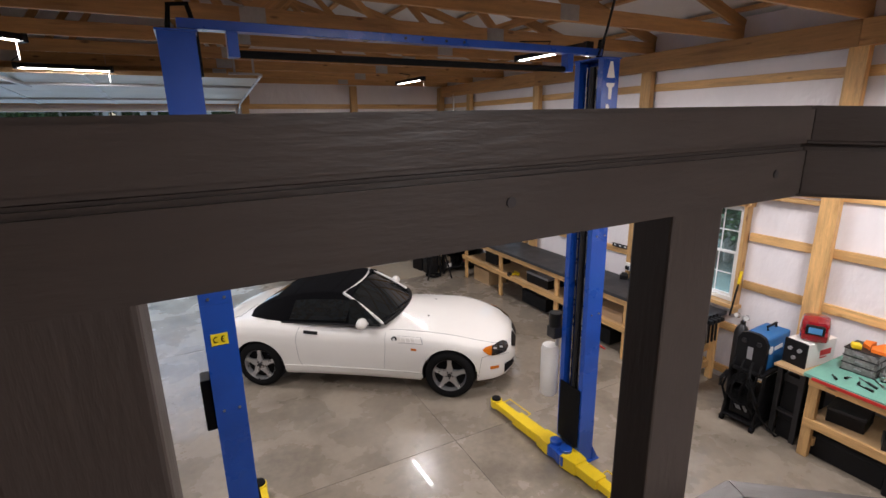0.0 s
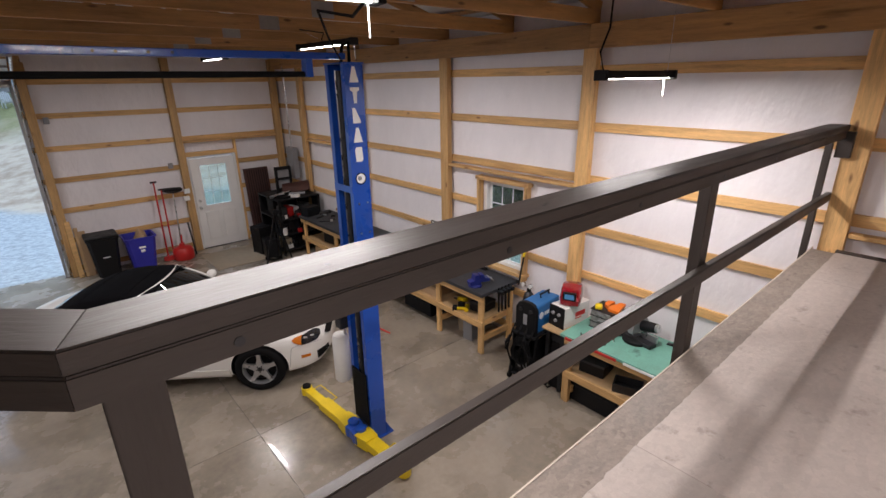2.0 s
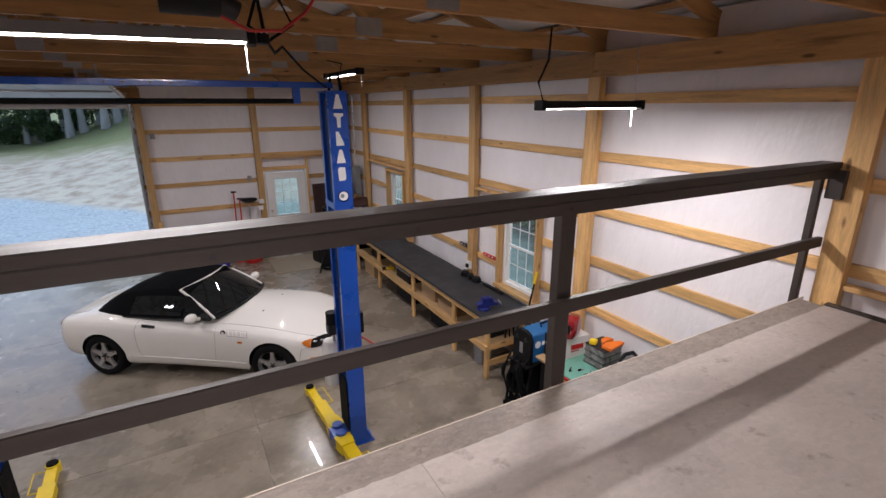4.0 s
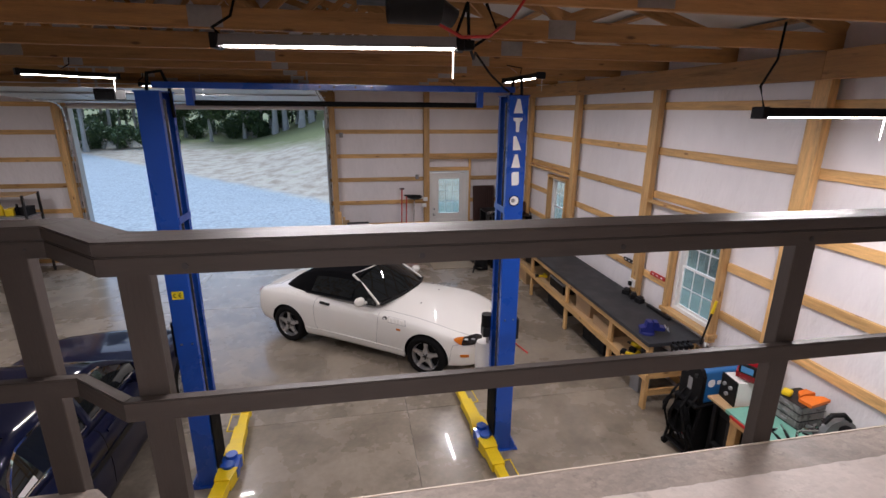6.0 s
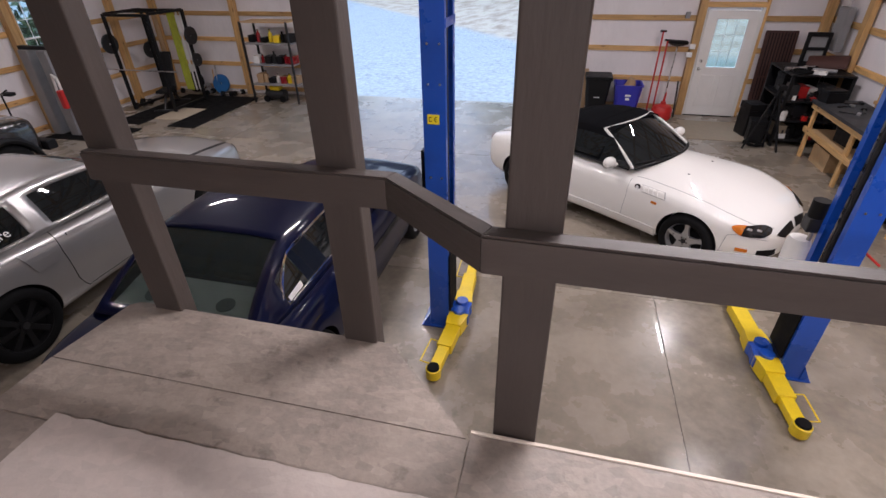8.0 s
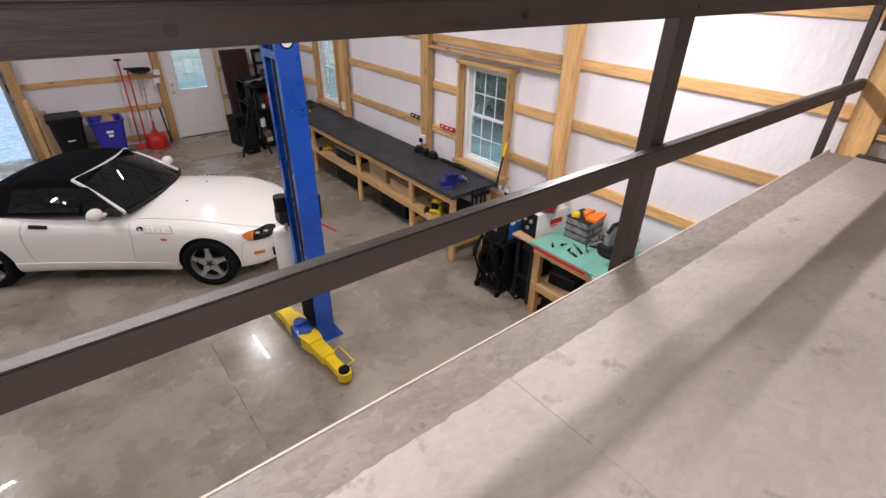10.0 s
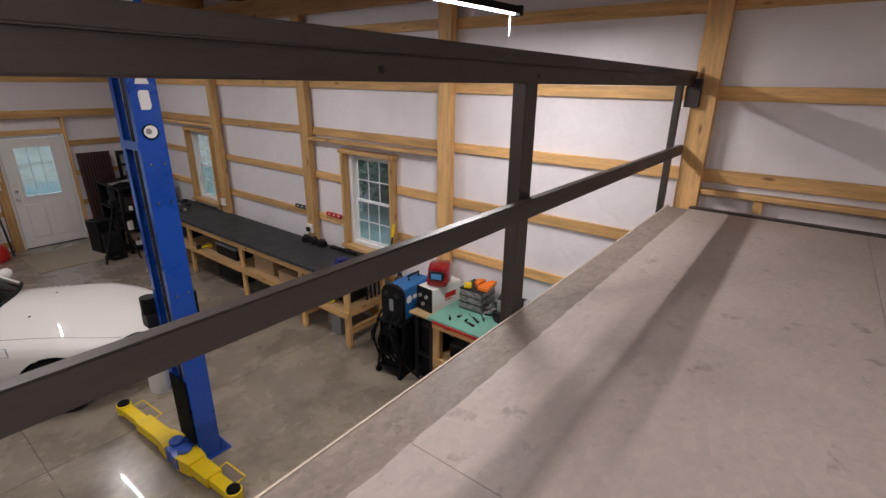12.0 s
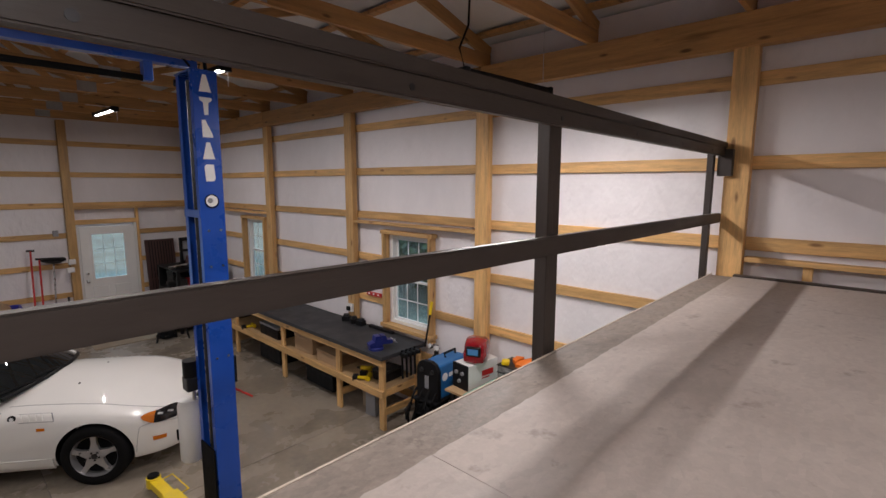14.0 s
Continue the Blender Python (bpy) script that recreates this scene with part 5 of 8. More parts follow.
# the silver coupe
def silver_coupe():
    c = thing("coupe", "silver two-door coupe with black wheels and tinted glass", "car", pose(-3.52, 1.68, 0, 0, 0, 90))
    P = dict(axle_z=0.35, dark_below=0.2, crown=1.8,
             W=[(-1.02, 0.6), (-0.98, 0.78), (-0.8, 0.88), (-0.4, 0.925), (0.0, 0.945), (0.45, 0.935), (1.0, 0.9), (1.8, 0.895), (2.4, 0.92), (2.72, 0.93), (3.1, 0.91), (3.5, 0.84), (3.68, 0.72), (3.74, 0.6)],
             ZB=[(-1.02, 0.4), (-0.7, 0.3), (-0.4, 0.24), (1.2, 0.2), (3.0, 0.22), (3.74, 0.3)],
             ZS=[(-1.02, 0.85), (-0.95, 0.95), (-0.6, 0.99), (0, 1.01), (0.5, 0.98), (1.2, 0.94), (2.0, 0.93), (2.7, 0.92), (3.3, 0.86), (3.65, 0.78), (3.74, 0.68)],
             ZT=[(-1.02, 0.88), (-0.95, 1.0), (-0.6, 1.04), (0, 1.05), (1.2, 1.0), (2.1, 1.01), (2.7, 0.99), (3.3, 0.93), (3.65, 0.84), (3.74, 0.72)])
    _, f = car_body(P, SILVERCAR, c, (0.0, 2.72), 0.38)
    for ax in (0.0, 2.72):
        for s in (1, -1):
            wheel(c, ax, s * 0.935, 0.35, 0.35, 0.25, s, 8, BLACKPL, 0.72)
    g = greenhouse(c, dict(rg0=-0.72, rg1=0.40, ws1=1.40, ws0=2.15, zb0=1.03, zb1=1.0, zr=1.385, wb=0.80, wt=0.58, q0=0.06, q1=2.0, bp=0.60, bw=0.11, cp=0.62), SILVERCAR)
    for side in (1, -1):
        part("door_gap", seam(f, [(0.62, 0.67), (0.6, 0.5), (0.62, 0.34)] + [(0.7 + 0.12 * i, 0.27) for i in range(9)] + [(1.78, 0.32), (1.84, 0.5), (1.86, 0.67)], side), BLACK, c)
        h = part("door_handle", patch(f, 0.72, 0.92, 0.575, 0.60, side, 0.02, thick=0.022), SILVERCAR, c)
        part("quarter_scoop", patch(f, 0.30, 0.52, 0.46, 0.60, side, 0.010, shear=-0.08), SILVERCAR, c)
        mirror(c, 1.75, side * 0.80, 1.06, side, SILVERCAR)
        part("tail_lamp", patch(f, -1.015, -0.965, 0.5, 0.66, side, 0.008), TAIL, c, "red tail lamp")
        part("headlamp", patch(f, 3.6, 3.70, 0.5, 0.66, side, 0.008), CLEARLENS, c)
        part("bonnet_stripe", patch(f, 2.25, 3.6, 0.70, 0.72, side, 0.004, 20, 2), BLACKPL, c, "thin black stripe")
        part("body_crease", seam(f, [(-0.5 + 0.2 * i, 0.585) for i in range(18)], side, 0.004), SILVERCAR, c)
    part("spoiler", box(-1.0, -0.72, 1.09, -0.86, 0.72, 1.12, 0.01), SILVERCAR, c)
    for s in (1, -1):
        part("spoiler_foot", box(-0.97, s * 0.6 - 0.03, 1.0, -0.9, s * 0.6 + 0.03, 1.095, 0.006), SILVERCAR, c)
    tc = bpy.data.curves.new("window_lettering", "FONT")
    tc.body, tc.size, tc.extrude, tc.align_x = "rdare", 0.115, 0.001, "CENTER"
    tob = new("window_lettering", tc)
    bpy.context.view_layer.update()
    me = bpy.data.meshes.new_from_object(tob.evaluated_get(bpy.context.evaluated_depsgraph_get()))
    bpy.data.objects.remove(tob)
    me.materials.clear()
    me.materials.append(LETTER)
    lo = new("window_lettering", me)
    a, b = g(0.18, 0.2, -1), g(0.42, 0.2, -1)
    up = (g(0.3, 0.35, -1) - g(0.3, 0.1, -1)).normalized()
    xd = (b - a).normalized()
    nn = xd.cross(up).normalized()
    mm = Matrix((xd, nn.cross(xd), nn)).transposed().to_4x4()
    mm.translation = g(0.24, 0.14, -1) + nn * 0.006
    lo.matrix_basis = mm
    lo.parent = c
    lo["label"] = "white lettering on the quarter window"
    return c
silver_coupe()


# the dark blue saloon
def blue_saloon():
    c = thing("saloon", "dark blue saloon car with chrome window trim, seen from behind", "car", pose(-0.58, 1.84, 0, 0, 0, 90))
    P = dict(axle_z=0.31, dark_below=0.2, crown=1.8,
             W=[(-0.98, 0.55), (-0.94, 0.7), (-0.8, 0.79), (-0.4, 0.845), (0.0, 0.855), (1.0, 0.85), (2.0, 0.85), (2.7, 0.855), (3.1, 0.82), (3.35, 0.72), (3.43, 0.58)],
             ZB=[(-0.98, 0.4), (-0.7, 0.3), (-0.3, 0.22), (1.5, 0.2), (3.0, 0.22), (3.43, 0.3)],
             ZS=[(-0.98, 0.8), (-0.9, 0.9), (-0.5, 0.93), (0.5, 0.94), (1.5, 0.92), (2.3, 0.90), (3.0, 0.82), (3.3, 0.74), (3.43, 0.6)],
             ZT=[(-0.98, 0.83), (-0.9, 0.95), (-0.5, 0.985), (0.5, 0.99), (1.5, 0.97), (2.2, 0.965), (2.8, 0.90), (3.25, 0.81), (3.43, 0.65)])
    _, f = car_body(P, BLUECAR, c, (0.0, 2.7), 0.345)
    for ax in (0.0, 2.7):
        for s in (1, -1):
            wheel(c, ax, s * 0.845, 0.31, 0.31, 0.21, s, 10, ALLOY, 0.68)
    G = dict(rg0=-0.45, rg1=0.24, ws1=1.32, ws0=2.02, zb0=0.985, zb1=0.965, zr=1.375, wb=0.735, wt=0.565, q0=-0.05, q1=1.92, bp=0.86, cp=0.66, rear_glass=TINTED)
    g = greenhouse(c, G, BLUECAR)
    for side in (1, -1):
        part("window_trim", tube([g(x, 0.08, side) for x in [0.0 + 0.1 * i for i in range(19)]], 0.009, 6), CHROME, c, "bright trim strip", smooth=True)
        part("window_trim", tube([g(-0.04, 0.09, side), g(-0.075, 0.2, side), g(0.0, 0.33, side), g(0.12, 0.42, side)] + [g(0.2 + 0.1 * i, 0.445, side) for i in range(13)], 0.016, 6), CHROME, c, "bright trim strip", smooth=True)
        part("door_gap", seam(f, [(0.86, 0.67), (0.84, 0.5), (0.86, 0.3)], side), BLACK, c)
        part("door_handle", patch(f, 0.93, 1.1, 0.56, 0.585, side, 0.016, thick=0.02), BLUECAR, c)
        part("rub_strip", patch(f, 0.4, 2.3, 0.44, 0.47, side, 0.012, 20, 2, thick=0.014), BLACKPL, c)
        mirror(c, 1.62, side * 0.74, 1.0, side, BLUECAR)
        part("tail_lamp", patch(f, -0.97, -0.9, 0.5, 0.66, side, 0.008), TAIL, c, "red tail lamp")
        part("headlamp", patch(f, 3.32, 3.41, 0.52, 0.66, side, 0.008), CLEARLENS, c)
        part("bonnet_gap", seam(f, [(2.0 + 0.13 * i, 0.71) for i in range(11)], side, 0.003), BLACK, c)
    part("window_sticker", patch(g, -0.02, 0.16, 0.10, 0.16, -1, 0.006, 4, 2), LETTER, c, "white sticker with unreadable print")
    part("parcel_shelf", box(-0.36, -0.56, 0.992, 0.02, 0.56, 1.004, 0.003), WHITEPAINT, c, "pale parcel shelf")
    for s_ in (-0.3, 0.3):
        part("speaker_grille", cyl((-0.2, s_, 1.004), (-0.2, s_, 1.012), 0.07, n=20), GREY, c)
        part("rear_seat", box(0.06, s_ - 0.27, 0.992, 0.2, s_ + 0.27, 1.08, 0.03), BLACKPL, c)
    return c
blue_saloon()


# the black off-roader's front corner
def off_roader():
    c = thing("off_roader", "black off-road car with chunky tyres", "car", pose(-6.98, 2.05, 0, 0, 0, 90))
    P = dict(axle_z=0.40, dark_below=0.3, crown=3.0,
             W=[(-0.9, 0.74), (-0.85, 0.78), (0.0, 0.80), (1.5, 0.80), (2.6, 0.78), (3.0, 0.76), (3.05, 0.72)],
             ZB=[(-0.9, 0.5), (1.0, 0.46), (3.05, 0.5)],
             ZS=[(-0.9, 1.1), (0.5, 1.12), (1.7, 1.1), (2.6, 1.06), (3.05, 1.02)],
             ZT=[(-0.9, 1.14), (0.5, 1.16), (1.7, 1.15), (2.6, 1.11), (3.05, 1.06)])
    _, f = car_body(P, BLACKCAR, c, (0.0, 2.42), 0.45)
    for ax in (0.0, 2.42):
        for s in (1, -1):
            wheel(c, ax, s * 0.88, 0.40, 0.40, 0.26, s, 5, BLACKCAR, 0.56)
            part("fender_flare", tube([(ax + 0.47 * math.cos(a), s * 0.86, 0.40 + 0.47 * math.sin(a)) for a in [radians(10 + 16 * i) for i in range(11)]], 0.055, 8), BLACKPL, c, smooth=True)
    greenhouse(c, dict(rg0=-0.85, rg1=-0.7, ws1=1.35, ws0=1.65, zb0=1.14, zb1=1.14, zr=1.78, wb=0.76, wt=0.66, q0=-0.6, q1=1.5, bp=0.5), BLACKCAR)
    part("front_bumper", box(3.08, -0.8, 0.5, 3.25, 0.8, 0.66, 0.02), BLACKPL, c)
    for s in (1, -1):
        part("headlamp", cyl((3.04, s * 0.55, 0.88), (3.07, s * 0.55, 0.88), 0.085, n=20), STEEL, c)
    return c
off_roader()

# ---------------------------------------------------------------- long workbench
def workbench():
    b = thing("workbench", "long pine workbench with a dark matted top, lower shelf half full", "workbench")
    x0, x1, y0, y1 = 6.02, 6.73, 3.27, 8.75
    part("bench_top", box(x0 - 0.03, y0 - 0.03, 0.915, x1, y1, 0.965, 0.004), BENCHTOP, b, "dark grey rubber-matted top")
    board("apron", (x0 + 0.02, y0, 0.87), (x0 + 0.02, y1, 0.87), 0.089, 0.038, PINE, b)
    for y in (3.335, 4.23, 5.69, 7.33, 8.66):
        board("front_leg", (x0 + 0.06, y, 0), (x0 + 0.06, y, 0.913), 0.089, 0.042, PINE, b, up=(0, 1, 0))
        board("rear_leg", (x1 - 0.06, y, 0), (x1 - 0.06, y, 0.913), 0.089, 0.042, PINE, b, up=(0, 1, 0))
        board("cross_piece", (x0 + 0.08, y + 0.045, 0.43), (x1 - 0.06, y + 0.045, 0.43), 0.089, 0.036, PINE, b)
    board("front_stretcher", (x0 + 0.02, y0, 0.47), (x0 + 0.02, y1, 0.47), 0.089, 0.036, PINE, b)
    part("lower_shelf", box(x0 + 0.045, y0 + 0.1, 0.475, x1 - 0.03, y1 - 0.1, 0.49), PLY, b)
    board("foot_rail", (x0 + 0.08, y0 + 0.09, 0.2), (x1 - 0.05, y0 + 0.09, 0.2), 0.089, 0.036, PINE, b)
    board("foot_rail", (x0 + 0.08, y0 + 0.97, 0.2), (x1 - 0.05, y0 + 0.97, 0.2), 0.089, 0.036, PINE, b)
workbench()


def bench_vise():
    v = thing("bench_vise", "dark blue cast-iron bench vise bolted to the bench", "vise", pose(6.14, 3.52, 0.965, 0, 0, 160))
    NAVY = material("vise_blue", (0.012, 0.02, 0.16), 0.45, vary=0.15, scale=8, bump=0.1)
    part("base", lathe([(0.0, 0.03), (0.085, 0.03), (0.095, 0.02), (0.095, 0.0)], 24), NAVY, v, smooth=True)
    part("fixed_jaw", prism([(-0.07, 0.03), (0.09, 0.03), (0.1, 0.08), (0.03, 0.1), (0.02, 0.17), (-0.04, 0.17), (-0.06, 0.09)], -0.055, 0.055, Matrix.Rotation(radians(90), 4, "X")), NAVY, v)
    part("moving_jaw", prism([(-0.2, 0.06), (-0.06, 0.06), (-0.06, 0.17), (-0.11, 0.17), (-0.13, 0.11), (-0.2, 0.1)], -0.05, 0.05, Matrix.Rotation(radians(90), 4, "X")), NAVY, v)
    part("screw_bar", cyl((-0.23, -0.1, 0.08), (-0.23, 0.1, 0.08), 0.008, n=10), STEEL, v)
    part("screw", cyl((-0.25, 0, 0.08), (-0.1, 0, 0.08), 0.014, n=12), STEEL, v)
bench_vise()


def crate(name, label, cat, x, y, z, lx, ly, lz, mat, ang=0, lid=None, group=""):
    """A box with a lid line or open top."""
    t = thing(name, label, cat, pose(x, y, z, 0, 0, ang), group=group)
    w = 0.012
    if lid:
        part("body", box(-lx / 2, -ly / 2, 0, lx / 2, ly / 2, lz * 0.8, 0.008), mat, t)
        part("lid", box(-lx / 2 - 0.006, -ly / 2 - 0.006, lz * 0.8 + 0.001, lx / 2 + 0.006, ly / 2 + 0.006, lz, 0.008), lid, t)
    else:
        part("floor", box(-lx / 2, -ly / 2, 0, lx / 2, ly / 2, w), mat, t)
        for a, b, c, d in ((-lx / 2, -ly / 2, lx / 2, -ly / 2 + w), (-lx / 2, ly / 2 - w, lx / 2, ly / 2), (-lx / 2, -ly / 2 + w, -lx / 2 + w, ly / 2 - w), (lx / 2 - w, -ly / 2 + w, lx / 2, ly / 2 - w)):
            part("side", box(a, b, w, c, d, lz, 0.002), mat, t)
    return t


def hand_drill(x, y, z, ang, mat):
    t = thing("hand_drill", "yellow cordless drill lying on a shelf", "power tool", pose(x, y, z, 0, 0, ang))
    part("motor_body", cyl((-0.08, 0, 0.035), (0.07, 0, 0.035), 0.034, 0.03, n=16), mat, t, smooth=True)
    part("grip", box(-0.06, 0.02, 0.015, -0.015, 0.14, 0.055, 0.012), mat, t)
    part("battery", box(-0.08, 0.135, 0.0, 0.01, 0.2, 0.07, 0.008), BLACKPL, t)
    part("chuck", cyl((0.07, 0, 0.035), (0.13, 0, 0.035), 0.022, 0.012, n=12), DARKSTEEL, t)


# things on and under the bench
hand_drill(6.2, 3.75, 0.49, 40, YELLOW)
hand_drill(6.35, 4.0, 0.49, 120, YELLOW)
hand_drill(6.22, 7.0, 0.49, 80, YELLOW)
for x, y, lx, ly, lz, mat, lid, a, nm in ((6.4, 3.62, 0.3, 0.24, 0.14, BLACKPL, DARKSTEEL, 5, "black tool case on the bench's lower shelf"), (6.3, 4.6, 0.34, 0.5, 0.16, CARD, CARD, 0, "brown cardboard box on the lower shelf"),
                                      (6.35, 5.25, 0.4, 0.45, 0.26, CARD, CARD, 3, "brown cardboard box on the lower shelf"), (6.35, 6.3, 0.4, 0.6, 0.2, BLACKPL, GREY, 0, "black tool case on the lower shelf"),
                                      (6.4, 7.9, 0.36, 0.4, 0.25, BLACKPL, BLACKPL, 6, "black storage tub on the lower shelf")):
    crate("storage_box", nm, "box", x, y, 0.49, lx, ly, lz, mat, a, lid)
for x, y, lx, ly, lz, mat, lid, a, nm in ((6.3, 3.75, 0.2, 0.16, 0.3, GREY, None, 10, "grey open bin on the floor"), (6.4, 3.98, 0.16, 0.14, 0.32, TAN, None, 0, "tan carton on the floor"), (6.5, 4.1, 0.2, 0.1, 0.28, CARD, CARD, 0, "brown carton on the floor"),
                                      (6.4, 8.2, 0.45, 0.6, 0.3, PLY, None, 0, "open plywood box on the floor"), (6.45, 5.0, 0.4, 0.7, 0.25, BLACKPL, BLACKPL, 0, "black storage tub on the floor"),
                                      (6.45, 6.5, 0.4, 0.7, 0.25, BLACKPL, BLACKPL, 0, "black storage tub on the floor")):
    crate("storage_box", nm, "box", x, y, 0.0, lx, ly, lz, mat, a, lid)
for y, a in ((4.45, 10), (4.62, -20), (4.8, 40)):
    t = thing("tool_battery", "black battery charger block on the bench top", "charger", pose(6.62, y, 0.965, 0, 0, a))
    part("case", box(-0.05, -0.06, 0, 0.05, 0.06, 0.07, 0.01), BLACKPL, t)
    part("cradle", box(-0.03, -0.04, 0.07, 0.04, 0.04, 0.1, 0.006), DARKSTEEL, t)
st = thing("power_strip", "black power strip lying along the wall on the bench", "power strip", pose(6.66, 4.05, 0.965))
part("body", box(-0.025, -0.25, 0, 0.025, 0.25, 0.04, 0.006), BLACKPL, st)
for k in range(5):
    part("outlet", box(-0.015, -0.2 + 0.09 * k, 0.041, 0.015, -0.16 + 0.09 * k, 0.044), DARKSTEEL, st)
for y, mat, lab in ((4.33, RED, "red spirit level resting on a girt"), (5.05, DARKSTEEL, "grey spirit level resting on a girt")):
    lv = thing("spirit_level", lab, "level", pose(XE - 0.055, y, 1.3855))
    part("bar", box(-0.012, -0.16, 0.0, 0.012, 0.16, 0.055, 0.003), mat, lv)
    for k in (-0.1, 0, 0.1):
        part("vial", box(-0.014, k - 0.02, 0.02, 0.014, k + 0.02, 0.04, 0.003), LETTER, lv)
ob = thing("outlet_box", "white outlet box with a plug on a post", "outlet", pose(6.69, 4.77, 1.16))
part("box", box(-0.035, -0.06, -0.06, 0.0, 0.06, 0.06, 0.004), WHITEPAINT, ob)
part("plug", box(-0.07, -0.03, -0.04, -0.035, 0.03, 0.02, 0.006), BLACKPL, ob)
ob2 = thing("outlet_box", "white outlet box with a plug on a post", "outlet", pose(6.69, 7.19, 1.16))
part("box", box(-0.035, -0.06, -0.06, 0.0, 0.06, 0.06, 0.004), WHITEPAINT, ob2)
bar = thing("pry_bar", "black pry bar with a yellow grip leaning by the window", "pry bar")
part("shaft", tube([(6.60, 3.13, 0.966), (6.69, 3.13, 1.36)], 0.012, 8), BLACKPL, bar)
part("grip", tube([(6.69, 3.13, 1.36), (6.725, 3.13, 1.52)], 0.018, 8), YELLOW, bar, "yellow grip")
caddy = thing("clamp_rack", "black clamps hanging at the bench's end", "clamps")
for k in range(4):
    part("clamp", tube([(6.3 + 0.07 * k, 3.225, 0.98), (6.3 + 0.07 * k, 3.215, 0.62)], 0.014, 6), BLACKPL, caddy)
    part("clamp_jaw", box(6.275 + 0.07 * k, 3.14, 0.9, 6.325 + 0.07 * k, 3.235, 0.95, 0.006), BLACKPL, caddy)
for k, (x, y, a) in enumerate(((6.3, 8.3, 20), (6.45, 8.05, 70), (6.2, 7.9, -30), (6.5, 8.5, 5))):
    t = thing("hand_tool", "dark steel hand tool lying on the bench", "hand tool", pose(x, y, 0.965, 0, 0, a))
    part("shank", box(-0.14, -0.012, 0, 0.08, 0.012, 0.02, 0.004), DARKSTEEL, t)
    part("head", box(0.08, -0.04, 0, 0.13, 0.04, 0.035, 0.006), BLACKPL if k % 2 else STEEL, t)

# ---------------------------------------------------------------- welding corner
def welding_stand():
    s = thing("welder_stand", "low stand with a pine top that carries a welder", "stand")
    part("top", box(6.06, 2.02, 0.83, 6.68, 2.30, 0.855, 0.003), PLY, s)
    for x in (6.16, 6.62):
        for y in (2.06, 2.27):
            board("leg", (x, y, 0), (x, y, 0.829), 0.05, 0.034, DARKSTEEL, s, up=(0, 1, 0))
    part("shelf", box(6.14, 2.08, 0.3, 6.64, 2.25, 0.32), DARKSTEEL, s)
welding_stand()
w1 = thing("welder", "white welding machine with a black front and red lettering", "welder", pose(6.40, 2.155, 0.856, 0, 0, -6) @ Matrix.Diagonal((0.9, 0.9, 0.88, 1)))
part("case", box(-0.24, -0.12, 0.0, 0.25, 0.12, 0.3, 0.006), WHITEPAINT, w1)
part("front_panel", box(-0.262, -0.125, 0.0, -0.241, 0.125, 0.305, 0.006), BLACKPL, w1)
for k, (y, z) in enumerate(((-0.05, 0.2), (0.05, 0.2), (0.0, 0.1))):
    part("knob", cyl((-0.262, y, z), (-0.285, y, z), 0.022, n=14), GREY, w1)
part("side_mark", box(-0.02, -0.1225, 0.12, 0.17, -0.12, 0.19), RED, w1, "red print that cannot be read")
part("side_mark", box(-0.02, -0.1225, 0.09, 0.10, -0.12, 0.105), RED, w1)
part("carry_handle", tube([(-0.15, 0, 0.3), (-0.15, 0, 0.34), (0.15, 0, 0.34), (0.15, 0, 0.3)], 0.012), BLACKPL, w1)
hel = thing("welding_helmet", "glossy dark red welding helmet with a blue lens", "helmet", pose(6.40, 2.145, 1.157, 0, 0, 205) @ Matrix.Diagonal((1.05, 1.12, 1.1, 1)))
HR = material("helmet_red", (0.24, 0.006, 0.012), 0.2, vary=0.1, coat=0.8, bump=0)
bm = bmesh.new()
bmesh.ops.create_uvsphere(bm, u_segments=24, v_segments=16, radius=1.0)
for v in bm.verts:
    x, y, z = v.co
    k = 1 / max(abs(x), abs(y) * 0.9, abs(z) * 0.9, 0.62) ** 0.65
    x, y, z = x * k, y * k, z * k
    v.co = (x * 0.135 + (0.03 if x > 0.3 and z < 0.2 else 0), y * 0.105, max(-0.062, z * 0.115) + 0.062 - 0.02 * max(0, x))
part("shell", bm, HR, hel, smooth=True)
part("lens_frame", box(0.128, -0.07, 0.045, 0.168, 0.07, 0.135, 0.01), BLACKPL, hel)
part("lens", box(0.166, -0.05, 0.062, 0.172, 0.05, 0.118, 0.002), glass("weld_lens", (0.08, 0.25, 0.5)), hel, "blue lens")
w2 = thing("welder", "blue welding machine with a rounded black front, on a cart", "welder", pose(6.32, 2.545, 0.675, 0, 0, 4))
part("case", box(-0.24, -0.13, 0.0, 0.26, 0.13, 0.38, 0.02), LIGHTBLUE, w2)
part("front_panel", prism([(-0.145, 0.0), (0.145, 0.0), (0.15, 0.05), (0.15, 0.33), (0.11, 0.40), (0.05, 0.425), (-0.05, 0.425), (-0.11, 0.40), (-0.15, 0.33), (-0.15, 0.05)], 0.241, 0.29, Matrix(((0, 0, -1, 0), (1, 0, 0, 0), (0, 1, 0, 0), (0, 0, 0, 1)))), BLACKPL, w2, "rounded black front")
part("control_plate", box(-0.293, -0.02, 0.12, -0.29, 0.035, 0.26), GREY, w2, "grey control plate")
for k in (-1, 1):
    part("dial", cyl((-0.29, 0.075 * k, 0.32), (-0.312, 0.075 * k, 0.32), 0.024, n=16), DARKSTEEL, w2)
part("logo_patch", cyl((-0.15, -0.1301, 0.24), (-0.15, -0.133, 0.24), 0.045, n=24), LETTER, w2)
part("logo_bar", box(-0.08, -0.133, 0.22, 0.10, -0.1301, 0.265), LETTER, w2)
